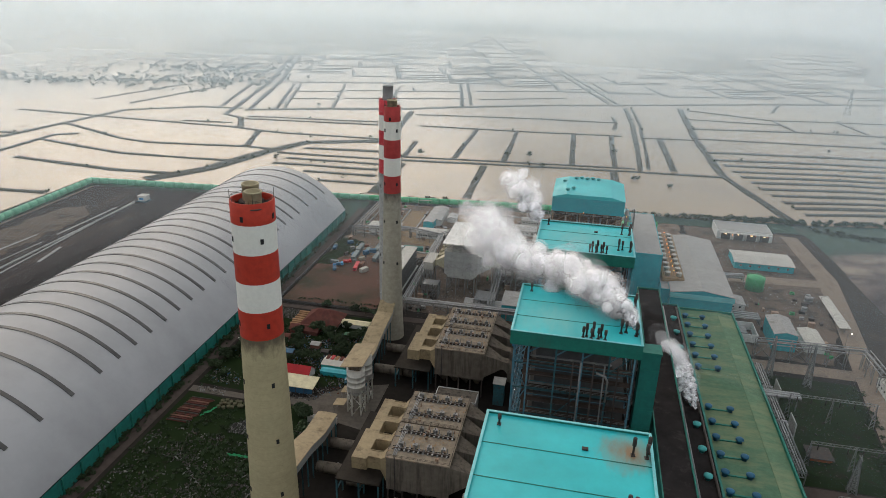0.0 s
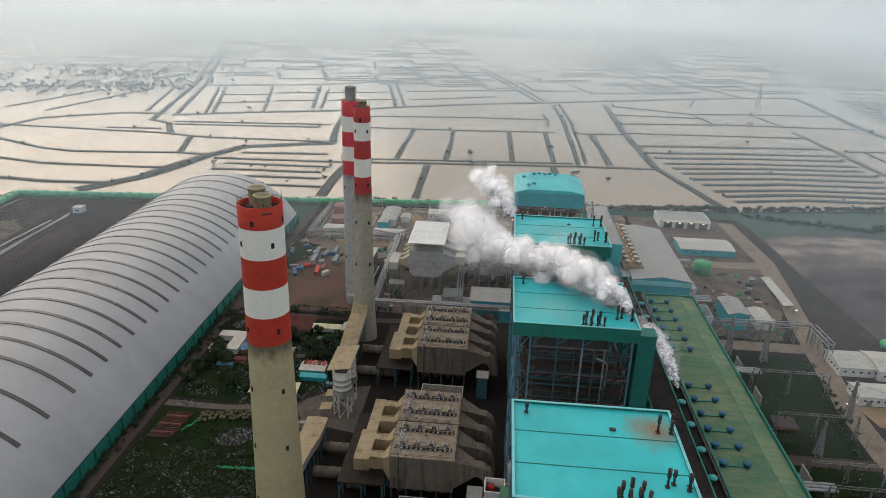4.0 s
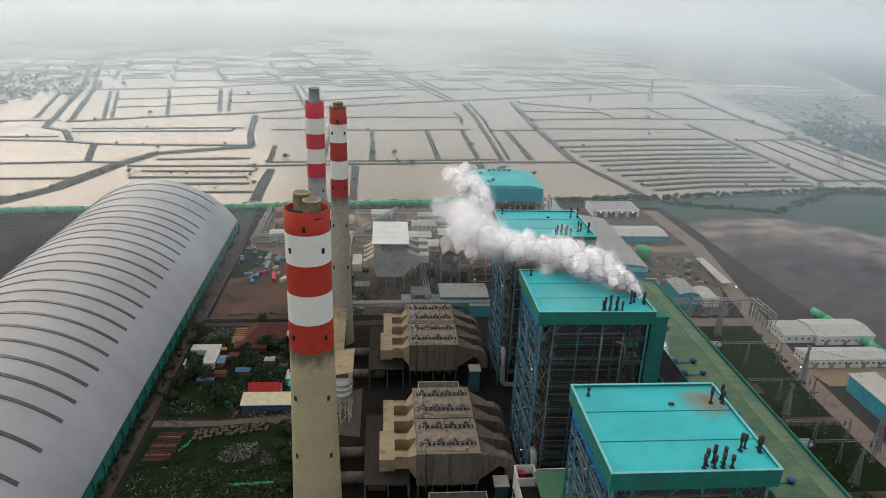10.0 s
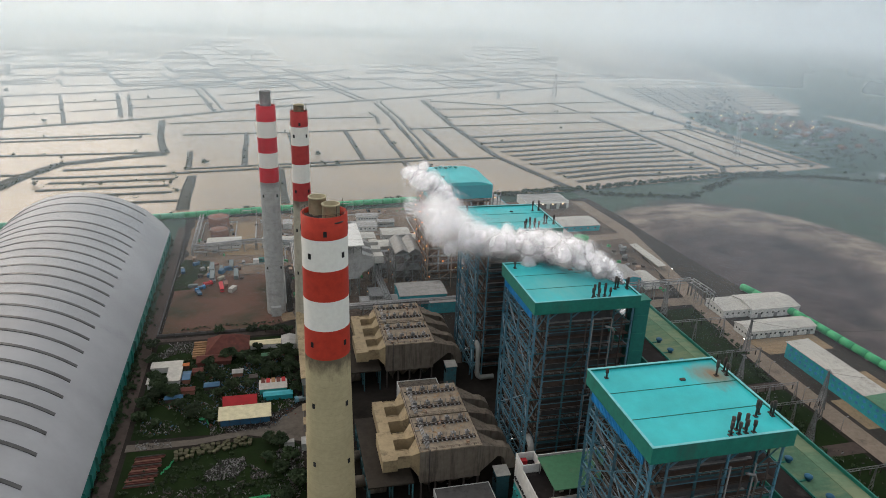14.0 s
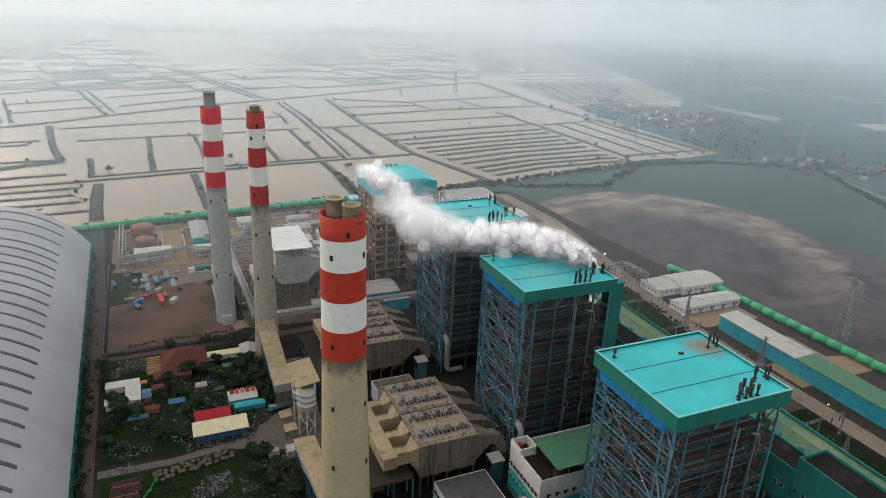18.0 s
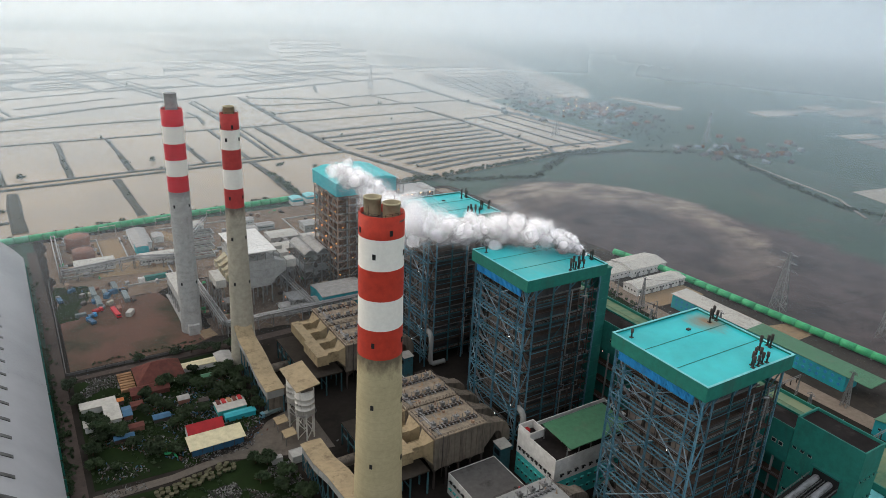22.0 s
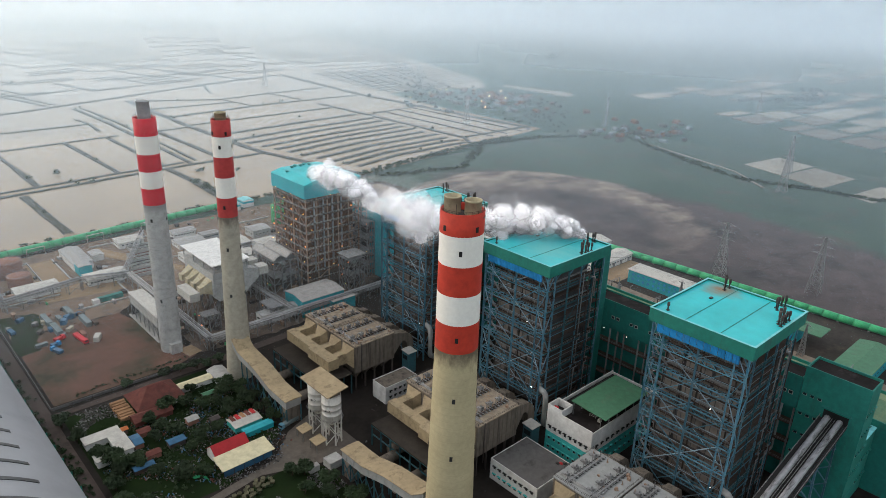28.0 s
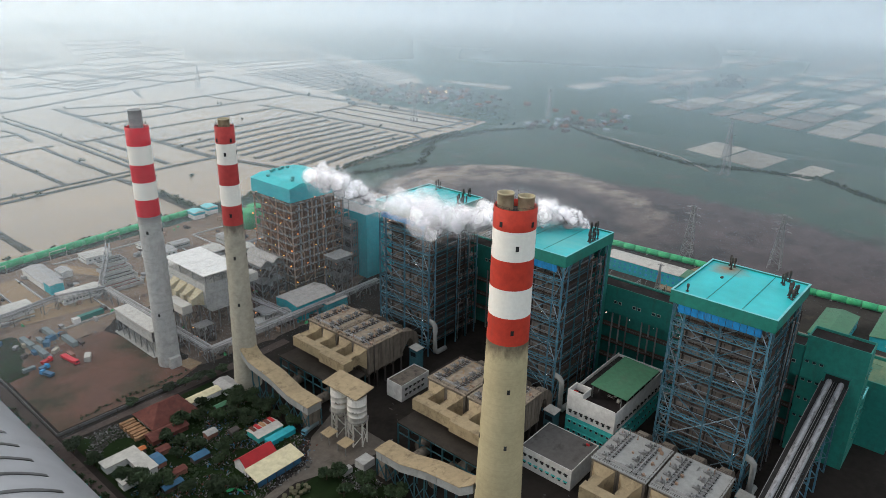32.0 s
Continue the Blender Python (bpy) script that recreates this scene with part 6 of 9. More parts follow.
def gabled(name, x0, x1, y0, y1, eave, ridge, wall_mat, roof_mat, label, category="building", along="y", over=0.6, wins=0, doors=0, group=""):
    """A plain building with a pitched sheet roof."""
    root = thing(name, ((x0 + x1) / 2, (y0 + y1) / 2), label, category, group)
    bm = B()
    if along == "y":
        xm = (x0 + x1) / 2
        prism_y(bm, [(x0, 0), (x1, 0), (x1, eave), (xm, ridge), (x0, eave)], y0, y1)
        part("wall", bm, wall_mat, root)
        for a, b in ((x0 - over, xm), (x1 + over, xm)):
            drop = (ridge - eave) * over / max(0.1, abs(b - a) - over)
            bm = hexa(B(), [(a, y0 - over, eave - drop + 0.03), (b, y0 - over, ridge + 0.03), (b, y1 + over, ridge + 0.03), (a, y1 + over, eave - drop + 0.03), (a, y0 - over, eave - drop + 0.28), (b, y0 - over, ridge + 0.28), (b, y1 + over, ridge + 0.28), (a, y1 + over, eave - drop + 0.28)])
            part("roof", bm, roof_mat, root)
    else:
        ym = (y0 + y1) / 2
        sec = [(y0, 0), (y1, 0), (y1, eave), (ym, ridge), (y0, eave)]
        a = [bm.verts.new((x0, y, z)) for y, z in sec]
        b = [bm.verts.new((x1, y, z)) for y, z in sec]
        for i in range(5):
            bm.faces.new((a[i], a[(i + 1) % 5], b[(i + 1) % 5], b[i]))
        bm.faces.new(a)
        bm.faces.new(b[::-1])
        part("wall", bm, wall_mat, root)
        for a, b in ((y0 - over, ym), (y1 + over, ym)):
            drop = (ridge - eave) * over / max(0.1, abs(b - a) - over)
            bm = hexa(B(), [(x0 - over, a, eave - drop + 0.03), (x1 + over, a, eave - drop + 0.03), (x1 + over, b, ridge + 0.03), (x0 - over, b, ridge + 0.03), (x0 - over, a, eave - drop + 0.28), (x1 + over, a, eave - drop + 0.28), (x1 + over, b, ridge + 0.28), (x0 - over, b, ridge + 0.28)])
            part("roof", bm, roof_mat, root)
    if wins:
        windows_on(root, ("x", x0, -1), wins, y0 + 1, y1 - 1, eave * 0.45, 1.4, 1.2, False)
        windows_on(root, ("y", y0, -1), max(1, int(wins * (x1 - x0) / (y1 - y0))), x0 + 1, x1 - 1, eave * 0.45, 1.4, 1.2, False)
    for k in range(doors):
        c = x0 + (x1 - x0) * (k + 0.5) / doors
        part("door", box(B(), c - 1.3, c + 1.3, y0 - 0.08, y0, 0, min(3.2, eave - 0.5)), GREY_STEEL, root)
    return root


def flat_block(name, x0, x1, y0, y1, h, wall_mat, roof_mat, label, category="building", lip=0.9, t=0.35):
    """A flat-roofed block with a parapet."""
    root = thing(name, ((x0 + x1) / 2, (y0 + y1) / 2), label, category)
    part("wall", box(B(), x0, x1, y0, y1, 0, h - lip), wall_mat, root)
    part("roof", box(B(), x0 + t, x1 - t, y0 + t, y1 - t, h - lip + 0.004, h - lip + 0.15), roof_mat, root)
    for a, b, c, d in ((x0, x1, y0, y0 + t), (x0, x1, y1 - t, y1), (x0, x0 + t, y0 + t, y1 - t), (x1 - t, x1, y0 + t, y1 - t)):
        part("parapet", box(B(), a, b, c, d, h - lip + 0.004, h), wall_mat, root)
    return root


# turbine hall of units one to three
def turbine_hall():
    x0, x1, y0, y1, T = 59.5, 87.0, 85.0, 354.0, 33.0
    root = thing("turbine_hall", ((x0 + x1) / 2, (y0 + y1) / 2), "long turbine hall with a mossy pale green roof", "turbine hall")
    xm = (x0 + x1) / 2
    bm = prism_y(B(), [(x0, 0), (x1, 0), (x1, T - 1.6), (xm + 6, T - 0.6), (x0, T - 1.2)], y0, y1)
    part("wall", bm, GREEN_WALL, root, "green sheet wall")
    bm = hexa(B(), [(x0 + 0.4, y0, T - 1.15), (xm + 6, y0, T - 0.55), (xm + 6, y1, T - 0.55), (x0 + 0.4, y1, T - 1.15), (x0 + 0.4, y0, T - 0.9), (xm + 6, y0, T - 0.3), (xm + 6, y1, T - 0.3), (x0 + 0.4, y1, T - 0.9)])
    roof = part("roof", bm, TURBINE_ROOF, root, "mossy pale green sheet roof")
    bm = hexa(B(), [(xm + 6.004, y0, T - 0.55), (x1 - 0.4, y0, T - 1.4), (x1 - 0.4, y1, T - 1.4), (xm + 6.004, y1, T - 0.55), (xm + 6.004, y0, T - 0.3), (x1 - 0.4, y0, T - 1.1), (x1 - 0.4, y1, T - 1.1), (xm + 6.004, y1, T - 0.3)])
    part("roof", bm, TURBINE_ROOF_PALE, root, "yellowed green sheet roof")
    part("ridge_cap", box(B(), xm + 5.85, xm + 6.15, y0, y1, T - 0.29, T - 0.18), TURBINE_ROOF_PALE, root)
    for a, b in ((x0 - 0.3, x0 + 0.4), (x1 - 0.4, x1 + 0.3)):
        part("parapet", box(B(), a, b, y0 - 0.3, y1 + 0.3, T - 2.2, T + 0.3), FASCIA, root, "dark green parapet")
    part("parapet", box(B(), x0 + 0.4, x1 - 0.4, y1 - 0.3, y1 + 0.3, T - 2.2, T + 0.3), FASCIA, root)
    for g0 in (207.5, 292.0, 125.0):
        for k in range(6):
            y = g0 + k * 10.4
            part("roof_bar", box(B(), x0 + 2.8, x0 + 10.2, y - 0.35, y + 0.35, T - 0.7, T - 0.3), FASCIA, roof)
            for vx in (x0 + 2.3, x0 + 10.8):
                v = part("roof_vent", lathe_solid(vx, y, [(1.0, T - 0.9), (1.0, T + 0.6), (1.5, T + 0.65), (1.5, T + 1.15), (1.05, T + 1.5), (0.3, T + 1.65)], 18), BLUE_VENT, roof, "blue mushroom roof vent")
    for k in range(26):
        y = y0 + 5 + k * 10.3
        for z in (8, 20):
            part("window_band", box(B(), x1 + 0.02, x1 + 0.12, y - 3.5, y + 3.5, z, z + 2.2), GLASS, root)
    return root


turbine_hall()


# coal bunker bay with the conveyor gallery on top, and the lower deaerator bay
def bunker_bay():
    x0, x1, y0, y1, T = 34.5, 45.2, 121.5, 332.0, 52.0
    root = thing("bunker_bay", ((x0 + x1) / 2, (y0 + y1) / 2), "green sheet-clad coal bunker bay over open dark bays", "bunker bay")
    part("upper_wall", box(B(), x0, x1, y0, y1, 37.5, T - 1.0), GREEN_WALL, root, "green sheet upper wall")
    part("roof", box(B(), x0 + 0.4, x1 - 0.4, y0 + 0.4, y1 - 0.4, T - 0.996, T - 0.8), COAL_ROOF, root, "coal-black flat roof")
    for a, b, c, d in ((x0, x0 + 0.4, y0, y1), (x1 - 0.4, x1, y0, y1), (x0 + 0.4, x1 - 0.4, y0, y0 + 0.4), (x0 + 0.4, x1 - 0.4, y1 - 0.4, y1)):
        part("parapet", box(B(), a, b, c, d, T - 0.996, T), FASCIA, root)
    part("core", box(B(), x0 + 5.0, x1, y0, y1, 0, 37.49), GREEN_WALL, root, "dark green inner bunker walls")
    for z in (11.0, 20.0, 29.0):
        part("floor", box(B(), x0 + 0.6, x0 + 4.99, y0, y1, z, z + 0.4), GRATING, root)
        bm = B()
        rail_line(bm, [(x0 + 0.6, y0, z + 0.4), (x0 + 0.6, y1, z + 0.4)], 1.1, 4.0, 0.05)
        part("handrail", bm, GREY_STEEL, root)
    for k in range(27):
        member("column", H_GREY, root, (x0 + 0.5, y0 + 0.6 + k * 8.05, 0), (x0 + 0.5, y0 + 0.6 + k * 8.05, 37.5), 0.6)
    for k in range(13):
        part("coal_pipe", pipe(B(), [(x0 + 2.6, y0 + 6 + k * 16, 37), (x0 + 2.6, y0 + 6 + k * 16, 14), (x0 - 1.5, y0 + 8 + k * 16, 8)], 0.5, 8), GREY_STEEL, root)
    for k in range(20):
        y = 126 + k * 10.3
        for dy in (-1.3, 1.3):
            f = part("window", box(B(), x0 - 0.1, x0 - 0.002, y + dy - 0.9, y + dy + 0.9, 43.0, 44.6), PALE_ROOF, root)
            part("pane", box(B(), x0 - 0.17, x0 - 0.104, y + dy - 0.7, y + dy + 0.7, 43.2, 44.4), GLASS, f)
    for k in range(6):
        y = 175 + k * 13
        part("lamp", box(B(), x0 - 0.3, x0 - 0.1, y - 0.13, y + 0.13, 36.6, 36.8), LAMP_WHITE, root)
    return root


bunker_bay()
dea = flat_block("deaerator_bay", 45.4, 59.0, 121.5, 354.0, 34.5, GREEN_WALL, COAL_ROOF, "dark flat-roofed deaerator bay between bunkers and turbine hall", "deaerator bay", 0.8, 0.4)
for k in range(13):
    y = 150 + k * 15.5
    part("roof_vent", lathe_solid(55.0, y, [(1.0, 33.7), (1.0, 35.0), (1.6, 35.1), (1.6, 35.6), (0.4, 36.0)], 16), TEAL_VENT, dea, "turquoise mushroom roof vent")
part("pipe_run", pipe(B(), [(57.6, 130, 34.6), (57.6, 350, 34.6)], 0.5, 10), RUST_STEEL, dea)
part("pipe_run", pipe(B(), [(51.0, 130, 34.3), (51.0, 350, 34.3)], 0.35, 8), GREY_STEEL, dea)


# transfer tower and inclined coal conveyors
def transfer_tower():
    root = flat_block("transfer_tower", 34.4, 46.6, 97.5, 121.2, 57.5, GREEN_TOWER, COAL_ROOF, "tall green coal transfer tower with a sooty roof", "transfer tower", 1.2, 0.5)
    for z in (18, 27, 36, 45):
        windows_on(root, ("x", 34.4, -1), 3, 112.5, 121, z, 1.5, 1.3, True, GREEN_WALL)
        windows_on(root, ("y", 97.5, -1), 4, 35, 46, z, 1.3, 1.3, True, GREEN_WALL)
    # dark slab on the wall paints the shade inside the opening
    part("portal", box(B(), 33.9, 34.39, 102.5, 111.5, 38.5, 43.5), DARK, root, "dark panel for the shaded conveyor opening")
    part("lintel", box(B(), 32.8, 34.39, 101.8, 112.2, 43.504, 44.1), GREEN_WALL, root)
    part("annex", box(B(), 46.7, 59.0, 97.5, 119, 0, 30), GREEN_TOWER, root)
    windows_on(root, ("y", 97.5, -1), 4, 47.5, 58.5, 8, 1.4, 1.4, True, GREEN_WALL)
    windows_on(root, ("y", 97.5, -1), 4, 47.5, 58.5, 19, 1.4, 1.4, True, GREEN_WALL)
    for z in (9.0, 18.0, 27.0, 36.0, 46.0):
        part("girth_seam", box(B(), 34.3, 46.7, 97.38, 97.49, z - 1.6, z - 1.4), FASCIA, root)
    part("annex_roof", box(B(), 46.6, 59.2, 97.3, 119.2, 30.004, 30.4), TEAL_PALE, root)
    return root


transfer_tower()


def conveyor(y, label):
    """An inclined belt under round hoods, on a blue trestle."""
    root = thing("coal_conveyor", (-20, y), label, "conveyor", "inclined coal conveyors")
    p, q = Vector((33.5, y, 39.5)), Vector((-150, y, 4.0))
    d = (q - p)
    n = 46
    for k in range(n):
        a, b = p + d * (k / n), p + d * ((k + 1) / n)
        bm = B()
        m = 8
        rings = []
        for c in (a, b):
            rings.append([bm.verts.new((c.x, c.y - 1.15 * math.cos(math.pi * i / m), c.z + 0.6 + 1.15 * math.sin(math.pi * i / m))) for i in range(m + 1)])
        for i in range(m):
            bm.faces.new((rings[0][i], rings[0][i + 1], rings[1][i + 1], rings[1][i])).smooth = True
        part("hood", bm, HOOD, root)
    bm = B()
    beam(bm, p, q, 3.2, 0.9)
    part("belt_frame", bm, DARK, root)
    for side in (-2.3, 2.3):
        bm = B()
        beam(bm, p + Vector((0, side, -0.3)), q + Vector((0, side, -0.3)), 1.2, 0.15)
        part("walkway", bm, DARK, root)
        bm = B()
        rail_line(bm, [p + Vector((0, side * 1.2, 0)), q + Vector((0, side * 1.2, 0))], 1.1, 5, 0.05)
        part("handrail", bm, GREY_STEEL, root)
    return root


conveyor(105.0, "inclined coal conveyor under worn silver hoods")
conveyor(109.5, "inclined coal conveyor under worn silver hoods")
trestle = thing("conveyor_trestle", (-20, 107), "blue steel trestle carrying the inclined conveyors", "trestle")
for k in range(9):
    x = 28 - k * 17
    z = 38.4 - (33.5 - x) * 35.5 / 183.5
    if z < 5:
        continue
    for y in (102.5, 112):
        member("post", H_BLUE, trestle, (x, y, 0), (x, y + (1.0 if y < 107 else -1.0), z), 0.7)
    member("cross_beam", H_BLUE, trestle, (x, 103, z - 0.2), (x, 111.5, z - 0.2), 0.6)
    for j in range(int(z / 8)):
        member("brace", H_BLUE, trestle, (x, 102.6, 8 * j), (x, 111.9, 8 * j + 8), 0.35)
        member("brace", H_BLUE, trestle, (x, 111.9, 8 * j), (x, 102.6, 8 * j + 8), 0.35)

# turbine hall and bunker bay of unit four
def hall_four():
    x0, x1, y0, y1, T = 58.5, 92.5, 379.5, 474.0, 33.0
    root = thing("turbine_hall", (75, 426), "turquoise turbine hall with a low-pitched grey roof", "turbine hall")
    xm = (x0 + x1) / 2
    part("wall", prism_y(B(), [(x0, 0), (x1, 0), (x1, T - 2.5), (xm, T), (x0, T - 2.5)], y0, y1), TEAL_WALL, root, "turquoise sheet wall")
    for a, b in ((x0 - 0.5, xm), (x1 + 0.5, xm)):
        part("roof", hexa(B(), [(a, y0 - 0.5, T - 2.5), (b, y0 - 0.5, T + 0.02), (b, y1 + 0.5, T + 0.02), (a, y1 + 0.5, T - 2.5), (a, y0 - 0.5, T - 2.2), (b, y0 - 0.5, T + 0.3), (b, y1 + 0.5, T + 0.3), (a, y1 + 0.5, T - 2.2)]), GREY_ROOF, root, "grey sheet roof")
    part("trim", box(B(), x0 - 0.6, x1 + 0.6, y0 - 0.75, y0 - 0.52, T - 5.5, T - 2.6), TEAL_PALE, root)
    return root


hall_four()
flat_block("bunker_bay", 37.0, 53.0, 396.0, 474.0, 46.0, TEAL_WALL, GREY_ROOF, "turquoise bunker bay with a grey roof", "bunker bay", 0.3, 0.4)
flat_block("annex", 53.2, 58.2, 384.0, 474.0, 30.0, TEAL_WALL, GREY_ROOF, "low turquoise annex with a grey roof", "annex", 0.3, 0.3)

# control building with the green canopy
adm = thing("control_building", (0.5, 188), "white and turquoise control building with a green roof canopy", "building")
part("wall", box(B(), -24, 25, 176.5, 200.3, 11, 20.3), PLASTER, adm, "white plaster upper wall")
part("lower_wall", box(B(), -23.95, 24.95, 176.55, 200.25, 0, 10.995), TEAL_PLASTER, adm, "turquoise lower wall")
part("roof", box(B(), -23.5, 24.5, 177, 199.8, 20.304, 20.5), COAL_ROOF, adm)
for a, b, c, d in ((-24, 25, 176.5, 176.9), (-24, 25, 199.9, 200.3), (24.6, 25, 176.9, 199.9), (-24, -23.6, 176.9, 199.9)):
    part("parapet", box(B(), a, b, c, d, 20.31, 21.6 if c == 176.5 or a > 0 else 22.2), PLASTER, adm)
for a, b, c, d in ((-24.02, -16.5, 192.6, 193.0), (-16.9, -16.5, 193.0, 200.32), (-24.02, -23.6, 193.0, 200.32), (-23.6, -16.9, 199.92, 200.32)):
    part("stair_head", box(B(), a, b, c, d, 20.31, 24.2), PLASTER, adm)
part("water_tank", box(B(), -22.8, -20.4, 197, 199, 20.6, 22.6), RED_SHEET, adm, "red rooftop water tank")
can = part("canopy", hexa(B(), [(-18.5, 174.6, 26.4), (14.5, 174.6, 26.4), (14.5, 192.3, 27.2), (-18.5, 192.3, 27.2), (-18.5, 174.6, 26.7), (14.5, 174.6, 26.7), (14.5, 192.3, 27.5), (-18.5, 192.3, 27.5)]), GREEN_ROOF, adm, "plain green sheet canopy")
for k in range(6):
    for y in (177.5, 191.5):
        member("post", H_GREY, can, (-17.5 + k * 6.3, y, 20.5), (-17.5 + k * 6.3, y, 26.5), 0.3)
for k in range(9):
    part("cooler", box(B(), -14 + k * 3.2, -12.4 + k * 3.2, 180 + (k % 3) * 3, 181.2 + (k % 3) * 3, 20.6, 22.0), PALE_ROOF, adm, "roof air cooler")
bm = B()
rail_line(bm, [(-13, 186, 20.6), (-13, 183, 20.6), (-9, 183, 20.6), (-9, 186, 20.6)], 1.4, 2, 0.06)
part("railing", bm, PALE_ROOF, adm)
for z, m in ((12.6, DARK), (7.4, TEAL_PLASTER), (2.8, TEAL_PLASTER)):
    windows_on(adm, ("x", -24 if z > 11 else -23.95, -1), 8, 177.5, 199.5, z, 1.3, 1.5, True, m)
    windows_on(adm, ("y", 176.5 if z > 11 else 176.55, -1), 12, -22, 24, z, 1.3, 1.5, True, m)

low = flat_block("workshop", -56.0, -33.5, 178.0, 203.0, 10.0, PLASTER, DARK_ROOF, "long white workshop with a grey flat roof", "building", 0.3, 0.3)
windows_on(low, ("x", -56, -1), 8, 179, 202, 5.8, 1.3, 1.2, True)
windows_on(low, ("x", -56, -1), 8, 179, 202, 2.2, 1.3, 1.2, True, TEAL_PLASTER)
for k in range(3):
    part("roof_rubbish", hexa(B(), [(-36 - k, 180 + k, 9.86), (-34.5 - k, 180 + k, 9.86), (-34.5 - k, 182 + k, 9.86), (-36 - k, 181.6 + k, 9.86), (-35.6 - k, 180.4 + k, 10.5), (-35 - k, 180.4 + k, 10.5), (-35 - k, 181 + k, 10.4), (-35.6 - k, 181 + k, 10.4)]), RED_SHEET if k == 1 else SCRAP, low)
sw = flat_block("switch_house", -56.5, -36.5, 273.0, 283.2, 9.2, PLASTER, PRECIP, "small white switch house with a dusty roof", "building", 0.5, 0.3)
windows_on(sw, ("y", 273, -1), 5, -55, -40, 5.4, 1.2, 1.2, True)
windows_on(sw, ("y", 273, -1), 5, -55, -40, 2.2, 1.2, 1.2, True)
gr = gabled("pump_house", -38.0, -8.0, 377.5, 398.0, 10.6, 12.0, TEAL_WALL, GREY_ROOF, "turquoise pump house with a grey sheet roof", "building", "x", 0.4)
part("lean_to", box(B(), -20, -3.5, 371.5, 377.4, 0, 7.5), TEAL_WALL, gr)
part("lean_to_roof", box(B(), -20.3, -3.2, 371.2, 377.45, 7.504, 7.8), GREY_ROOF, gr)
# booths by the boilers
for bx, by in ((-27.5, 290.0), (-27.5, 205.5), (-26.5, 119.5)):
    bt = thing("sampling_booth", (bx, by), "small dark teal steel booth with a pale roof", "booth", "booths by the boilers")
    part("wall", box(B(), bx - 2.6, bx + 2.6, by - 2.6, by + 2.6, 0, 12), DEEP_TEAL_STEEL, bt)
    part("roof", hexa(B(), [(bx - 3, by - 3, 12), (bx + 3, by - 3, 12), (bx + 3, by + 3, 12.5), (bx - 3, by + 3, 12.5), (bx - 3, by - 3, 12.3), (bx + 3, by - 3, 12.3), (bx + 3, by + 3, 12.8), (bx - 3, by + 3, 12.8)]), PALE_ROOF, bt)
    part("window", box(B(), bx - 2.7, bx - 2.605, by - 1.8, by + 1.8, 8, 10.4), GLASS, bt)


# ---- flue ducts to the chimneys ----
def flue_duct(ya, yb, label):
    """A cream-topped duct on a teal trestle, rising to the chimney at yb."""
    x0, x1 = -102.3, -94.3
    root = thing("flue_duct", ((x0 + x1) / 2, (ya + yb) / 2), label, "flue duct", "flue ducts")
    s = 1 if yb > ya else -1
    pts = [(ya, 13.2), (ya + s * 14, 13.6), (ya + s * 28, 17.5), (yb - s * 6, 19.5), (yb, 24.0)]
    bm = B()
    prev = None
    for y, z in pts:
        ring = [bm.verts.new(c) for c in ((x0, y, z - 4.3), (x1, y, z - 4.3), (x1, y, z - 0.25), (x0, y, z - 0.25))]
        if prev:
            for q in range(4):
                bm.faces.new((prev[q], prev[(q + 1) % 4], ring[(q + 1) % 4], ring[q]))
        else:
            bm.faces.new(ring)
        prev = ring
    bm.faces.new(prev)
    part("duct", bm, PRECIP_GREY, root, "dusty ribbed duct wall")
    bm = B()
    prev = None
    for y, z in pts:
        ring = [bm.verts.new(c) for c in ((x0 - 0.5, y - s * (0.5 if y == ya else 0), z - 0.24), (x1 + 0.5, y - s * (0.5 if y == ya else 0), z - 0.24), (x1 + 0.5, y - s * (0.5 if y == ya else 0), z), ((x0 + x1) / 2, y - s * (0.5 if y == ya else 0), z + 0.35), (x0 - 0.5, y - s * (0.5 if y == ya else 0), z))]
        if prev:
            for q in range(5):
                bm.faces.new((prev[q], prev[(q + 1) % 5], ring[(q + 1) % 5], ring[q]))
        else:
            bm.faces.new(ring)
        prev = ring
    bm.faces.new(prev)
    part("cover", bm, DUCT, root, "cream sheet duct cover")
    n = 8
    for k in range(n + 1):
        y = ya + (yb - s * 8 - ya) * k / n
        under = 8.8 if abs(y - ya) < 14 else 9.2 + (abs(y - ya) - 14) * 0.24
        for x in (x0 + 0.3, x1 - 0.3):
            member("post", H_TEAL, root, (x, y, 0), (x, y, under), 0.45)
        if k < n:
            yn = ya + (yb - s * 8 - ya) * (k + 1) / n
            member("brace", H_TEAL, root, (x0 + 0.3, y, 0.3), (x0 + 0.3, yn, 8.6), 0.3)
            member("brace", H_TEAL, root, (x0 + 0.3, yn, 0.3), (x0 + 0.3, y, 8.6), 0.3)
    for k in range(7):
        y = ya + s * (3 + 5 * k)
        z = 13.2 if k < 3 else 13.6 + (k - 2.5) * 1.6
        bm = box(B(), x0 - 0.16, x0 - 0.004, y - 0.15, y + 0.15, z - 4.1, z - 0.6)
        part("rib", bm, PRECIP_GREY, root)
    part("end_box", box(B(), x0 + 0.5, x1 - 0.5, min(ya + s * 0.5, ya + s * 6), max(ya + s * 0.5, ya + s * 6), 0, 8.8), PRECIP, root)
    return root


flue_duct(288.0, 338.5, "cream-covered flue duct rising to the chimney")
flue_duct(243.5, 193.0, "cream-covered flue duct rising to the banded chimney")
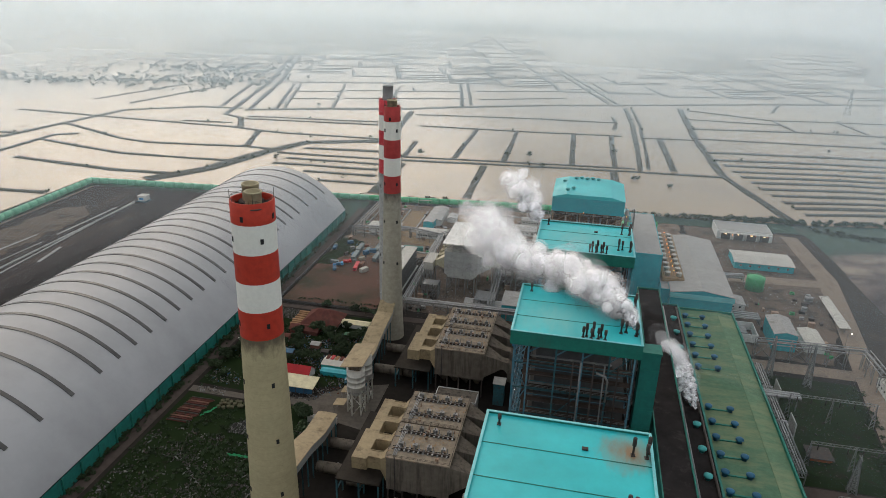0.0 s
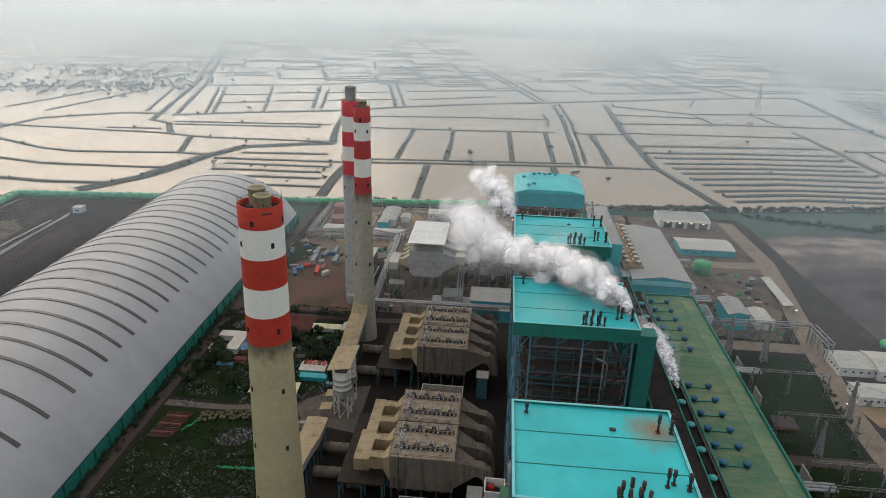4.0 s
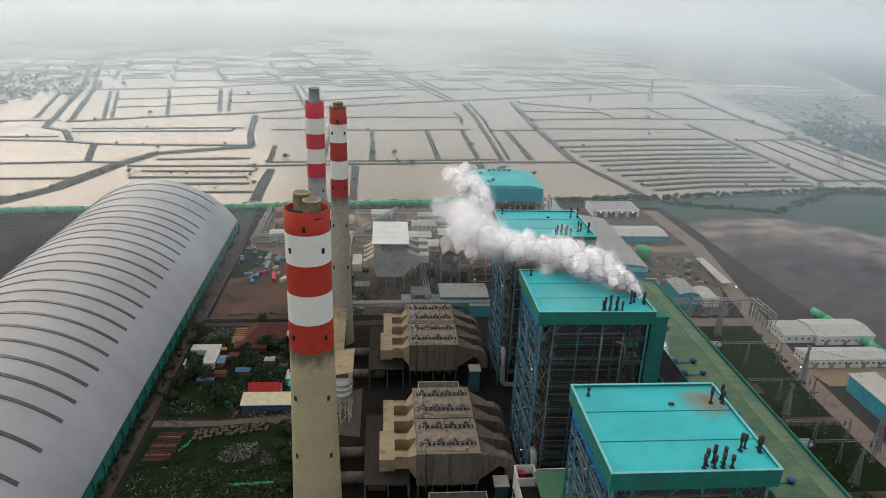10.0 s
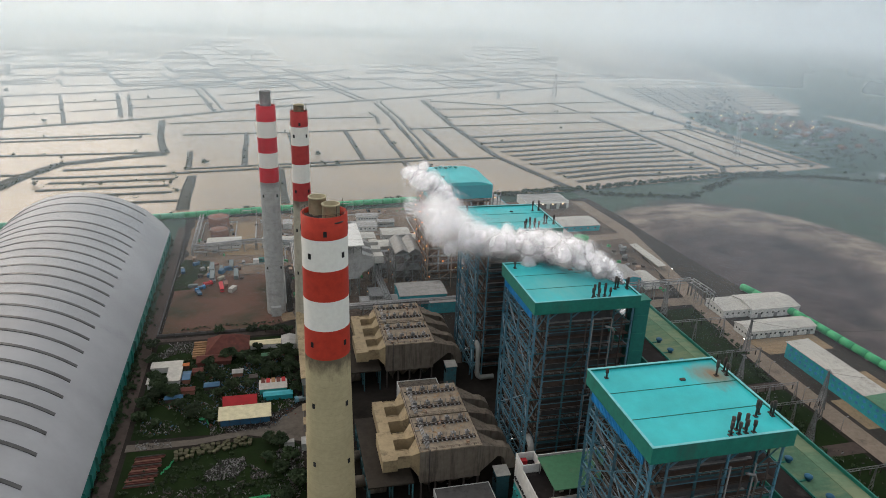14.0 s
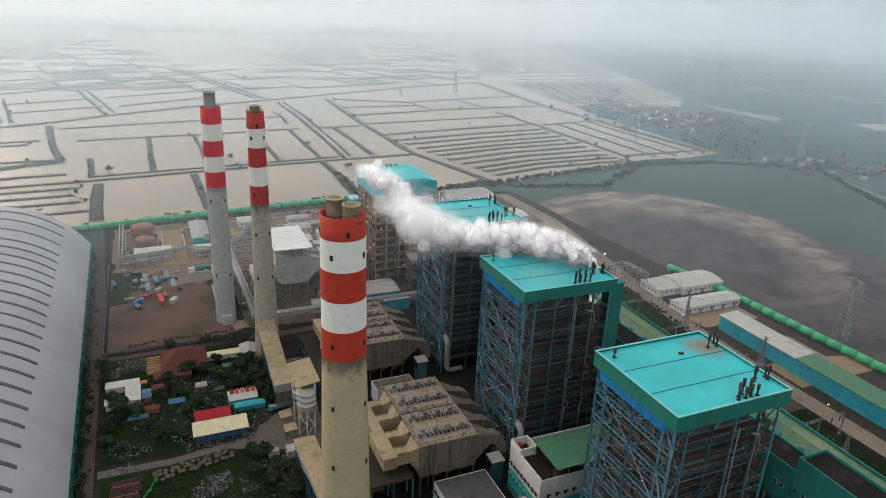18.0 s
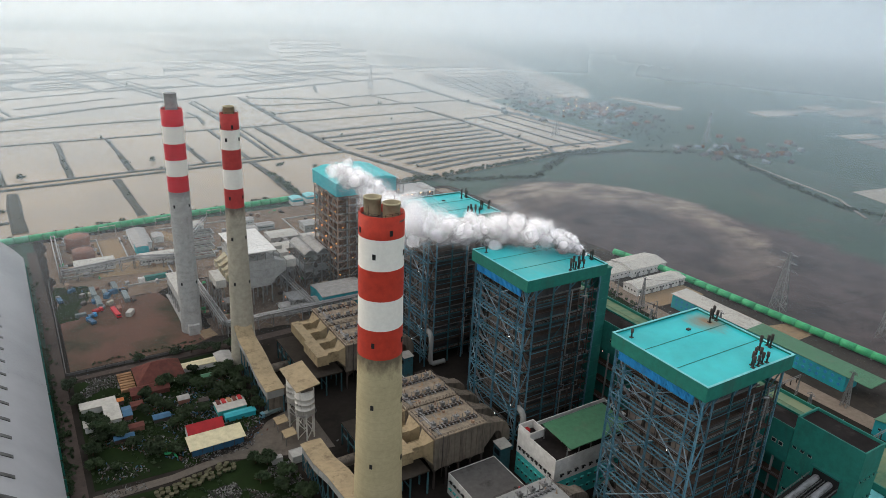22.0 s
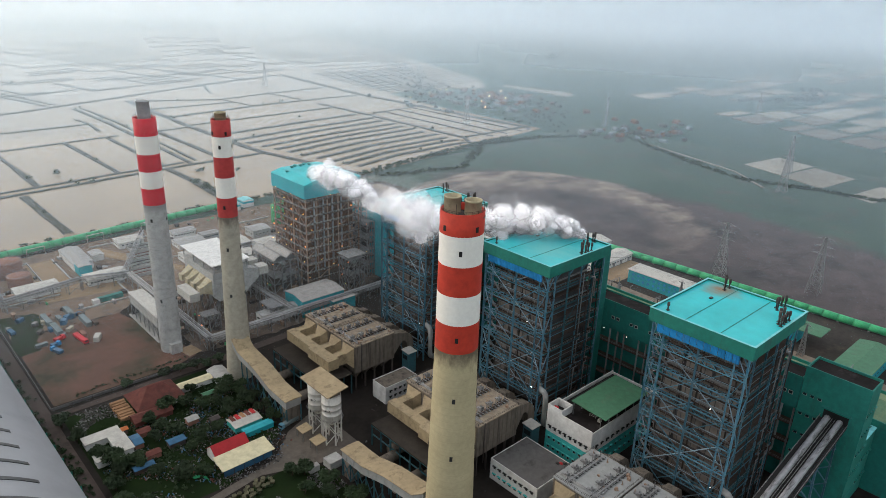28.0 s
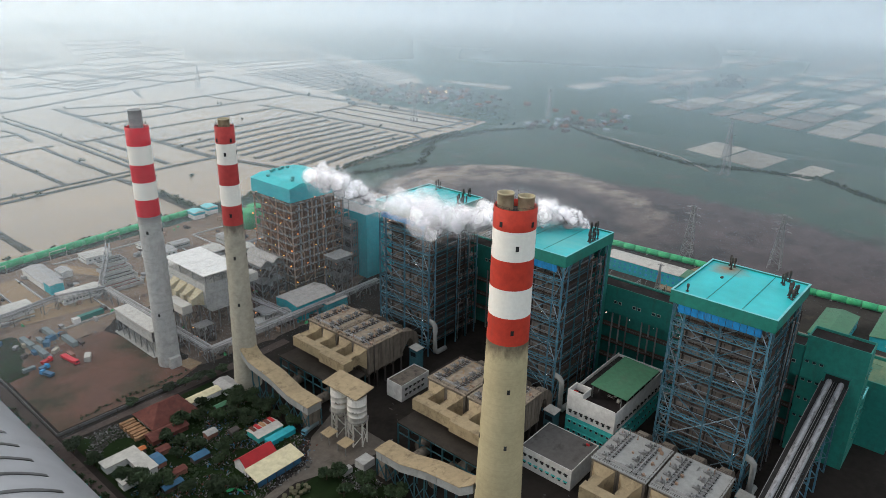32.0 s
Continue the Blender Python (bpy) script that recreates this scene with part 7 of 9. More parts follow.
# cross ducts from the fan decks
for y in (300.0, 322.0, 220.0, 236.0):
    bm = B()
    pipe(bm, [(-79.0, y, 4.0), (-94.0, y, 4.0)], 2.3, 14)
    solid("cross_duct", bm, PRECIP, "round dusty cross duct behind the fan deck", "duct", "cross ducts")


# ---- ash silos ----
def silos():
    root = thing("ash_silos", (-92.3, 271.5), "pair of white ash silos on steel legs under a tan roof", "silo")
    bm = hexa(B(), [(-98, 260, 27.0), (-87.2, 260, 28.6), (-87.2, 282, 28.6), (-98, 282, 27.0), (-98, 260, 27.35), (-87.2, 260, 28.95), (-87.2, 282, 28.95), (-98, 282, 27.35)])
    part("roof", bm, DUCT, root, "tan sheet roof")
    for cy in (276.6, 265.6):
        s = part("silo", lathe_solid(-92.4, cy, [(0.9, 9.0), (4.3, 12.6), (4.3, 15.4), (4.36, 15.42), (4.36, 15.62), (4.3, 15.64), (4.3, 18.2), (4.36, 18.22), (4.36, 18.42), (4.3, 18.44), (4.3, 21.0), (4.36, 21.02), (4.36, 21.22), (4.3, 21.24), (4.3, 24.2), (3.9, 24.6)], 28), SILO_PAINT, root, "grimy white silo shell")
        part("top_house", box(B(), -95, -89.6, cy - 3, cy + 3, 24.62, 27.0), PRECIP, s)
        for k in range(6):
            a = 2 * math.pi * k / 6 + 0.3
            lx, ly = -92.4 + 4.1 * math.cos(a), cy + 4.1 * math.sin(a)
            member("leg", H_WHITE, root, (lx, ly, 0), (lx, ly, 14), 0.55)
            b = 2 * math.pi * (k + 1) / 6 + 0.3
            member("brace", H_WHITE, root, (lx, ly, 0.5), (-92.4 + 4.1 * math.cos(b), cy + 4.1 * math.sin(b), 6), 0.3)
            member("brace", H_WHITE, root, (lx, ly, 11), (-92.4 + 4.1 * math.cos(b), cy + 4.1 * math.sin(b), 6), 0.3)
        bm = B()
        rail_line(bm, [(-92.4 + 5 * math.cos(2 * math.pi * k / 12), cy + 5 * math.sin(2 * math.pi * k / 12), 12.4) for k in range(13)], 1.1, 2.5, 0.05)
        part("railing", bm, GREY_STEEL, root)
        part("loading_canopy", hexa(B(), [(-103, cy - 3.6, 4.4), (-97.5, cy - 3.6, 5.0), (-97.5, cy + 2.2, 5.0), (-103, cy + 2.2, 4.4), (-103, cy - 3.6, 4.6), (-97.5, cy - 3.6, 5.2), (-97.5, cy + 2.2, 5.2), (-103, cy + 2.2, 4.6)]), DUCT, root, "tan loading canopy")
        for dx, dy in ((-102.6, cy - 3.2), (-102.6, cy + 1.8)):
            member("post", H_GREY, root, (dx, dy, 0), (dx, dy, 4.4), 0.25)
        cu = bpy.data.curves.new("lettering", "FONT")
        cu.body, cu.size, cu.extrude, cu.align_x = "SILO", 1.25, 0.03, "CENTER"
        cu.materials.append(DARK)
        tx = new("lettering", cu)
        tx.parent = s
        ang = radians(212)
        world_at = Matrix.Translation((-92.4 + 4.47 * math.cos(ang), cy + 4.47 * math.sin(ang), 18.1)) @ Matrix.Rotation(ang + math.pi / 2, 4, "Z") @ Matrix.Rotation(math.pi / 2, 4, "X")
        tx.matrix_basis = Matrix.Translation(-base_of(s)) @ world_at
    return root


silos()


# ---- covered conveyor round the plant ----
def tube_conveyor(pts, r, z, material, label):
    """A closed round conveyor hood in segments on short trestles."""
    root = thing("tube_conveyor", pts[0], label, "conveyor", "tube conveyors")
    for (xa, ya), (xb, yb) in zip(pts, pts[1:]):
        n = max(1, int(math.hypot(xb - xa, yb - ya) / 9))
        for k in range(n):
            p = (xa + (xb - xa) * k / n, ya + (yb - ya) * k / n, z)
            q = (xa + (xb - xa) * (k + 0.97) / n, ya + (yb - ya) * (k + 0.97) / n, z)
            part("hood", pipe(B(), [p, q], r, 12), material, root)
            if k % 2 == 0:
                part("support", box(B(), p[0] - 0.5, p[0] + 0.5, p[1] - 0.5, p[1] + 0.5, 0, z - r + 0.3), CONCRETE_GREY, root)
    return root


tube_conveyor([(-452, 380), (-458, 556), (-300, 572)], 2.9, 3.6, TUBE_PALE, "faded green tube conveyor along the coal yard")
tube_conveyor([(-187, 582), (-60, 597), (30, 606)], 2.6, 3.4, TUBE_GREEN, "bright green tube conveyor along the ponds")
tube_conveyor([(-300, 572), (-187, 582)], 2.6, 3.4, TUBE_PALE, "faded green tube conveyor behind the coal store")
tube_conveyor([(205, 372), (213, 328), (221, 198), (226, 90)], 2.4, 3.2, TUBE_GREEN, "bright green tube conveyor beside the ash flat")
gt = thing("guard_hut", (-380, 524), "small white and blue guard hut in the coal yard", "hut")
part("wall", box(B(), -383.5, -376.5, 520, 527, 0, 5), PLASTER, gt)
part("roof", box(B(), -384, -376, 519.5, 527.5, 5.004, 5.5), PALE_ROOF, gt)
part("window", box(B(), -382, -378, 519.9, 519.995, 2, 3.6), BLUE_SHEET, gt)
part("base", box(B(), -384.5, -375.5, 519, 528, 0, 0.8), BLUE_STEEL, gt)
bm = B()
beam(bm, (-381, 300, 0.5), (-384, 515, 0.5), 1.2, 0.9)
solid("kerb_wall", bm, CONCRETE_GREY, "low pale kerb wall across the coal yard", "wall")


# ---- pipe racks ----
def pipe_rack(pts, h, n_pipes, label, w=3.4):
    root = thing("pipe_rack", pts[0], label, "pipe rack", "pipe racks")
    for (xa, ya), (xb, yb) in zip(pts, pts[1:]):
        L = math.hypot(xb - xa, yb - ya)
        dx, dy = (xb - xa) / L, (yb - ya) / L
        nx, ny = -dy, dx
        n = max(1, round(L / 9))
        for k in range(n + 1):
            cx, cy = xa + (xb - xa) * k / n, ya + (yb - ya) * k / n
            for s in (-0.5, 0.5):
                member("post", H_GREY, root, (cx + nx * s * w, cy + ny * s * w, 0), (cx + nx * s * w, cy + ny * s * w, h), 0.4)
            for z in (h - 2.2, h):
                member("cross_beam", H_GREY, root, (cx - nx * w * 0.6, cy - ny * w * 0.6, z), (cx + nx * w * 0.6, cy + ny * w * 0.6, z), 0.35)
            if k < n and k % 2 == 0:
                ex, ey = xa + (xb - xa) * (k + 1) / n, ya + (yb - ya) * (k + 1) / n
                member("brace", H_GREY, root, (cx + nx * w / 2, cy + ny * w / 2, 0.2), (ex + nx * w / 2, ey + ny * w / 2, h - 2.4), 0.25)
                member("brace", H_GREY, root, (ex + nx * w / 2, ey + ny * w / 2, 0.2), (cx + nx * w / 2, cy + ny * w / 2, h - 2.4), 0.25)
        for i in range(n_pipes):
            s = (i / max(1, n_pipes - 1) - 0.5) * w
            for z, r in ((h + 0.45, 0.3 if i % 2 else 0.42), (h - 1.8, 0.25)):
                part("pipe", pipe(B(), [(xa + nx * s, ya + ny * s, z), (xb + nx * s, yb + ny * s, z)], r, 8), SILVER if (i + int(z)) % 3 else GREY_STEEL, root)
    return root


pipe_rack([(-97.5, 375), (28, 376.5)], 8.0, 4, "long grey pipe rack with silver pipes")
pipe_rack([(-98.0, 376), (-100.0, 491)], 8.0, 4, "grey pipe rack with silver pipes beside the chimneys")
pipe_rack([(-100.0, 492), (-127, 500.5), (-172, 492)], 8.0, 3, "grey pipe rack past the water treatment plant")
pipe_rack([(-172, 494), (-172, 572)], 6.0, 2, "grey pipe rack by the storage tanks", 2.4)
pipe_rack([(-100, 500), (-62, 572)], 6.5, 2, "grey pipe rack along the basins", 2.4)
pipe_rack([(-45, 378), (-48, 470)], 9.0, 3, "grey pipe rack beside the grey precipitator")
pipe_rack([(106, 369.5), (163, 371), (164, 348)], 12.0, 2, "tall grey pipe bridge over the plant road", 3.0)
for k in range(3):
    lp = thing("pipe_portal", (-140 + k * 42, 580 + k * 5), "white goalpost pipe loop by the conveyor", "pipe", "pipe loops")
    x = -140 + k * 42
    y = 580 + k * 5
    part("pipe", pipe(B(), [(x, y, 0), (x, y, 6), (x + 12, y + 1.5, 6), (x + 12, y + 1.5, 0)], 0.3, 8), PALE_ROOF, lp)


# ---- water treatment yard ----
gabled("treatment_house", -122, -109.5, 534, 569, 5.0, 6.2, PLASTER, GREY_ROOF, "low treatment house with a grey roof", "building", "y", 0.5)
gabled("treatment_house", -121.8, -113.6, 522.5, 533.4, 6.6, 7.2, TEAL_WALL, GREY_ROOF, "turquoise end of the treatment house", "building", "y", 0.3)
gabled("long_shed", -122.5, -98, 501.5, 514, 4.6, 5.6, PLASTER, PALE_ROOF, "long shed with a pale roof beside the pipe rack", "shed", "x", 0.5, 6)
gabled("long_shed", -163, -138.5, 505, 518, 4.6, 5.6, PLASTER, PALE_ROOF, "long shed with a pale roof beside the tanks", "shed", "x", 0.5, 6)
gabled("pump_hut", -106, -99, 545, 556, 4.0, 4.8, PLASTER, GREY_ROOF, "small pump hut with a grey roof", "hut")
for tx, ty, r, h in ((-157, 552, 8.2, 10.5), (-155.5, 531, 7.0, 7.0)):
    tk = thing("storage_tank", (tx, ty), "rust-red cylindrical storage tank", "tank", "red tanks")
    part("shell", lathe_solid(tx, ty, [(r, 0), (r, h), (r * 0.96, h + 0.3), (0.4, h + 1.3)], 32), TANK_RED, tk)
    for z in (h * 0.33, h * 0.66, h - 0.1):
        bm = B()
        lathe(bm, tx, ty, [(r, z), (r + 0.18, z), (r + 0.18, z + 0.3), (r, z + 0.3)], 32)
        part("ring", bm, TANK_RED, tk)
    bm = B()
    rail_line(bm, [(tx + r * math.cos(2 * math.pi * k / 14), ty + r * math.sin(2 * math.pi * k / 14), h) for k in range(15)], 1.1, 3, 0.06)
    part("railing", bm, GREY_STEEL, tk)
bund = thing("bund_wall", (-157, 542), "low concrete bund round the red tanks", "wall")
for a, b, c, d in ((-169, -144, 520, 520.6), (-169, -144, 566, 566.6), (-169.6, -169, 520, 566.6), (-144, -143.4, 520, 566.6)):
    part("wall_side", box(B(), a, b, c, d, 0, 1.5), CONCRETE_GREY, bund)
for k in range(4):
    bs = thing("settling_basin", (-90 + k * 3, 505 + k * 15), "open concrete settling basin with dark water", "basin", "settling basins")
    x0, x1, y0, y1 = -95 + k * 5, -72 + k * 3.5, 499 + k * 15, 511 + k * 15
    for a, b, c, d in ((x0, x1, y0, y0 + 0.5), (x0, x1, y1 - 0.5, y1), (x0, x0 + 0.5, y0 + 0.5, y1 - 0.5), (x1 - 0.5, x1, y0 + 0.5, y1 - 0.5)):
        part("basin_wall", box(B(), a, b, c, d, 0, 2.4), CONCRETE_GREY, bs)
    part("sludge", box(B(), x0 + 0.5, x1 - 0.5, y0 + 0.5, y1 - 0.5, 0, 0.8), COAL if k % 2 else TILE_RED, bs, "dark standing sludge")
    part("divider", box(B(), x0 + 0.5, x1 - 0.5, (y0 + y1) / 2 - 0.2, (y0 + y1) / 2 + 0.2, 0.8, 2.2), CONCRETE_GREY, bs)
for k in range(6):
    cx, cy = -118 + k * 4.5 + 30 * (k > 3), 522 + (k % 2) * 6 - 16 * (k > 3)
    bm = lathe_solid(cx, cy, [(2.0, 0), (2.0, 1.6), (1.9, 1.7), (1.7, 1.2)], 18)
    solid("clarifier_pit", bm, GREY_STEEL, "round low clarifier pit on the paving", "pit", "clarifier pits")
for x0, x1, y0, y1, h in ((-58, -36, 500, 514, 6), (-50, -30, 530, 545, 5), (-84, -66, 558, 572, 5.5), (-44, -26, 556, 566, 5), (-30, -8, 500, 516, 8), (5, 20, 520, 534, 7), (-40, -18, 470, 484, 10), (-8, 8, 486, 498, 9), (-28, -14, 540, 548, 5)):
    gabled("service_building", x0, x1, y0, y1, h - 1, h, PLASTER if x0 < -40 else CONCRETE_GREY, GREY_ROOF if (x0 + y0) % 4 < 2 else PALE_ROOF, "small service building with a pale sheet roof", "building", "x", 0.4, 4, group="service buildings")
for x, y in ((21, 592), (36, 596)):
    g = gabled("chemical_house", x, x + 10, y, y + 11, 6, 7, PLASTER, TEAL_PALE, "white house with a turquoise roof edge by the ponds", "building", "y", 0.3)
    part("band", box(B(), x - 0.1, x + 10.1, y - 0.1, y + 11.1, 3.6, 5.4), TEAL_WALL, g)
for x, y, r, h in ((44, 545, 8.0, 14.0), (56, 528, 6.0, 8.0), (126, 470, 6.0, 8.5), (60, 560, 7.0, 11.0)):
    tk = thing("storage_tank", (x, y), "bright green cylindrical storage tank", "tank", "green tanks")
    part("shell", lathe_solid(x, y, [(r, 0), (r, h), (r * 0.95, h + 0.4), (0.4, h + 1.5)], 32), TANK_GREEN, tk)
    bm = B()
    rail_line(bm, [(x + r * math.cos(2 * math.pi * k / 14), y + r * math.sin(2 * math.pi * k / 14), h) for k in range(15)], 1.1, 3, 0.06)
    part("railing", bm, TANK_GREEN, tk)


# steel galleries and hoppers in front of unit four
def gallery_block(x0, x1, y0, y1, h, levels, label, roof=None):
    root = thing("steel_gallery", ((x0 + x1) / 2, (y0 + y1) / 2), label, "steel gallery", "steel galleries")
    xs = [x0 + (x1 - x0) * k / 3 for k in range(4)]
    ys = [y0 + (y1 - y0) * k / 3 for k in range(4)]
    for x in xs:
        for y in ys:
            if x in (xs[0], xs[-1]) or y in (ys[0], ys[-1]):
                member("post", H_GREY, root, (x, y, 0), (x, y, h), 0.5)
    for k in range(levels):
        z = h * (k + 1) / levels
        part("floor", box(B(), x0, x1, y0, y1, z - 0.3, z - 0.1), GREY_STEEL if k % 2 else RUST_STEEL, root)
        bm = B()
        rail_line(bm, [(x0, y1, z), (x0, y0, z), (x1, y0, z), (x1, y1, z)], 1.2, 3, 0.06)
        part("handrail", bm, GREY_STEEL, root)
        for i in range(3):
            member("brace", H_GREY, root, (x0, ys[i], z - h / levels), (x0, ys[i + 1], z - 0.2), 0.3)
            member("brace", H_GREY, root, (xs[i], y0, z - h / levels), (xs[i + 1], y0, z - 0.2), 0.3)
        part("vessel", pipe(B(), [((x0 + x1) / 2, y0 + 3, z - h / levels + 2.4), ((x0 + x1) / 2, y1 - 3, z - h / levels + 2.4)], 1.6, 12), SILVER if k % 2 else CASING, root)
        part("lamp", box(B(), x0 - 0.4, x0 - 0.05, ys[(k + 1) % 4] - 0.2, ys[(k + 1) % 4] + 0.2, z - 1.0, z - 0.7), LAMP_WARM, root)
    if roof:
        for k in range(2):
            bm = B()
            m, w = 8, (x1 - x0) / 2
            rings = []
            for y in (y0 - 0.5, y1 + 0.5):
                rings.append([bm.verts.new((x0 + w * k + w * i / m, y, h + 1.5 + 2.8 * math.sin(math.pi * i / m))) for i in range(m + 1)] + [bm.verts.new((x0 + w * k + w * (m - i) / m, y, h + 1.2 + 2.7 * math.sin(math.pi * i / m))) for i in range(m + 1)])
            c = len(rings[0])
            for i in range(c):
                bm.faces.new((rings[0][i], rings[0][(i + 1) % c], rings[1][(i + 1) % c], rings[1][i]))
            part("curved_roof", bm, roof, root, "curved grey sheet roof")
    return root


gallery_block(-34, -16, 418, 446, 22, 4, "grey steel gallery with orange lamps under curved roofs", GREY_ROOF)
gallery_block(-50, -38, 428, 446, 14, 3, "grey steel gallery beside the precipitator")
ash_hopper = gallery_block(6, 19, 392, 403, 22, 4, "dark steel hopper tower with a grey roof")
part("roof", box(B(), 5, 20, 391, 404, 24, 24.5), GREY_ROOF, ash_hopper)
gallery_block(-92, -82, 396, 404, 10, 2, "grey steel fan gallery by the pale chimney")
gallery_block(-56, -44, 384, 398, 9, 2, "grey steel duct gallery")
gallery_block(30, 36, 404, 440, 40, 8, "dark steel stair gallery between the units")
gabled("fan_house", -62, -38, 383.5, 391, 6, 7.2, PLASTER, GREY_ROOF, "pale fan house with a grey roof", "building", "x", 0.4, 5)

# open-sided store by the pale chimney
op = thing("open_store", (-112, 424), "open-sided grey store with a white roof", "shed")
part("roof", box(B(), -116.2, -107.5, 402, 445, 14.6, 15.2), PALE_ROOF, op, "white flat sheet roof")
part("end_wall", box(B(), -115.8, -108, 444.3, 444.7, 0, 14.6), CASING, op)
part("rear_wall", box(B(), -108.4, -108, 402.4, 444.3, 0, 14.6), CASING, op)
part("upper_wall", box(B(), -115.9, -115.6, 402.4, 444.3, 8.5, 14.6), CONCRETE_GREY, op)
for k in range(7):
    y = 403 + k * 6.8
    member("post", H_GREY, op, (-115.7, y, 0), (-115.7, y, 14.5), 0.4)
    if k < 6:
        member("brace", H_GREY, op, (-115.9, y, 3), (-115.9, y + 6.8, 9), 0.25)
part("floor", box(B(), -117, -107, 401, 446, 0, 0.4), CONCRETE_GREY, op)


# ---- red soil lot: containers, vehicles, wall ----
def container(cx, cy, L, W, H, ang, material, label):
    root = thing("container", (cx, cy), label, "container", "site containers")
    bm = box(B(), cx - L / 2, cx + L / 2, cy - W / 2, cy + W / 2, 0.15, H)
    for k in range(int(L / 0.9)):
        x = cx - L / 2 + 0.5 + k * 0.9
        box(bm, x - 0.12, x + 0.12, cy - W / 2 - 0.07, cy - W / 2 - 0.002, 0.3, H - 0.2)
    part("body", bm, material, root)
    part("door", box(B(), cx + L / 2 + 0.003, cx + L / 2 + 0.08, cy - W / 2 + 0.1, cy + W / 2 - 0.1, 0.3, H - 0.15), GREY_STEEL, root)
    for s in (-1, 1):
        part("skid", box(B(), cx - L / 2, cx + L / 2, cy + s * W * 0.35 - 0.15, cy + s * W * 0.35 + 0.15, 0.1, 0.149), RUST_STEEL, root)
    root.rotation_euler[2] = radians(ang)
    return root


for cx, cy, L, ang, mt, lb in ((-157, 465, 14, 92, CONTAINER_GREY, "blue-grey site container on the red soil lot"), (-155.7, 449.5, 14, 92, CONTAINER_GREY, "blue-grey site container on the red soil lot"), (-144, 468, 14, 92, CONTAINER_GREY, "blue-grey site container on the red soil lot"), (-140, 451, 14, 92, CONTAINER_GREY, "blue-grey site container near the red lorry body"),
                           (-141.3, 425.5, 6, 60, PALE_ROOF, "pale yellow equipment box on the soil"), (-118, 475, 15, 3, GREEN_WALL, "long dark green container beside the store"), (-127, 473.5, 4, 3, PLASTER, "small white cabin beside the store"), (-146, 461.5, 5, 20, BLUE_TARP, "blue tarpaulin-covered stack on the soil"), (-150, 457, 4, 60, BLUE_TARP, "blue tarpaulin-covered crate on the soil")):
    container(cx, cy, L, 3.0, 3.0, ang, mt, lb)


lot_rng = random.Random(52)
for k in range(16):
    container(-168 + (k % 8) * 4.6 + lot_rng.uniform(-1.2, 1.2), (444 if k < 8 else 470) + lot_rng.uniform(-9, 9), lot_rng.choice((3.0, 4.5, 6.0)), 2.2, lot_rng.uniform(1.4, 2.4), lot_rng.choice((92, 92, 4, 40)), (CONTAINER_GREY, RUST_STEEL, BLUE_TARP, GREY_STEEL, CONCRETE_PALE, TANK_RED)[k % 6], ("small blue-grey site box on the red soil lot", "rusty brown site box on the red soil lot", "blue sheeted site box on the red soil lot", "grey steel site box on the red soil lot", "off-white site box on the red soil lot", "rust-red site box on the red soil lot")[k % 6])


def lorry(cx, cy, ang, cab_mat, bed_mat, label, L=8.0):
    root = thing("lorry", (cx, cy), label, "lorry")
    part("chassis", box(B(), cx - L / 2, cx + L / 2, cy - 0.5, cy + 0.5, 0.7, 1.0), DARK, root)
    bm = hexa(B(), [(cx + L / 2 - 1.9, cy - 1.2, 1.004), (cx + L / 2, cy - 1.2, 1.004), (cx + L / 2, cy + 1.2, 1.004), (cx + L / 2 - 1.9, cy + 1.2, 1.004), (cx + L / 2 - 1.9, cy - 1.15, 3.0), (cx + L / 2 - 0.3, cy - 1.15, 3.0), (cx + L / 2 - 0.3, cy + 1.15, 3.0), (cx + L / 2 - 1.9, cy + 1.15, 3.0)])
    cab = part("cab", bm, cab_mat, root)
    part("windscreen", box(B(), cx + L / 2 - 0.2, cx + L / 2 - 0.05, cy - 1.0, cy + 1.0, 1.9, 2.7), GLASS, cab)
    part("bed", box(B(), cx - L / 2, cx + L / 2 - 2.1, cy - 1.25, cy + 1.25, 1.004, 2.5), bed_mat, root)
    for dx in (-L / 2 + 1, -L / 2 + 2.3, L / 2 - 1.1):
        for s in (-1, 1):
            w = part("wheel", pipe(B(), [(cx + dx, cy + s * 0.85, 0.5), (cx + dx, cy + s * 1.2, 0.5)], 0.5, 14), DARK, root)
            part("rim", pipe(B(), [(cx + dx, cy + s * 1.21, 0.5), (cx + dx, cy + s * 1.24, 0.5)], 0.26, 10), GREY_STEEL, w)
    root.rotation_euler[2] = radians(ang)
    return root


lorry(-148.5, 430, -82, RED_BRIGHT, RED_BRIGHT, "red lorry parked on the bare soil", 14)
lorry(-157.5, 437, 20, RED_BRIGHT, RED_SHEET, "small red lorry on the bare soil", 6)
lorry(-162.5, 424, 110, BLUE_SHEET, BLUE_TARP, "blue lorry loaded with parts", 8)
lorry(-161, 431, 15, BLUE_SHEET, BLUE_TARP, "small blue lorry on the bare soil", 5)
lorry(-100.5, 288.5, 195, BLUE_STEEL, CONTAINER_GREY, "blue-grey tipper lorry near the silos", 12)
lorry(-176, 462, 100, GREY_STEEL, BLUE_TARP, "grey lorry carrying long pipes", 8)
wall_lot = thing("boundary_wall", (-150, 368), "low grey concrete wall round the soil lot", "wall")
for k in range(14):
    part("wall_panel", box(B(), -180.2, -179.8, 368 + k * 9.3, 377 + k * 9.3, 0, 1.5), DARK_ROOF, wall_lot)
for k in range(8):
    part("wall_panel", box(B(), -179.8 + k * 9, -171.1 + k * 9, 367.6, 368, 0, 1.4), DARK_ROOF, wall_lot)


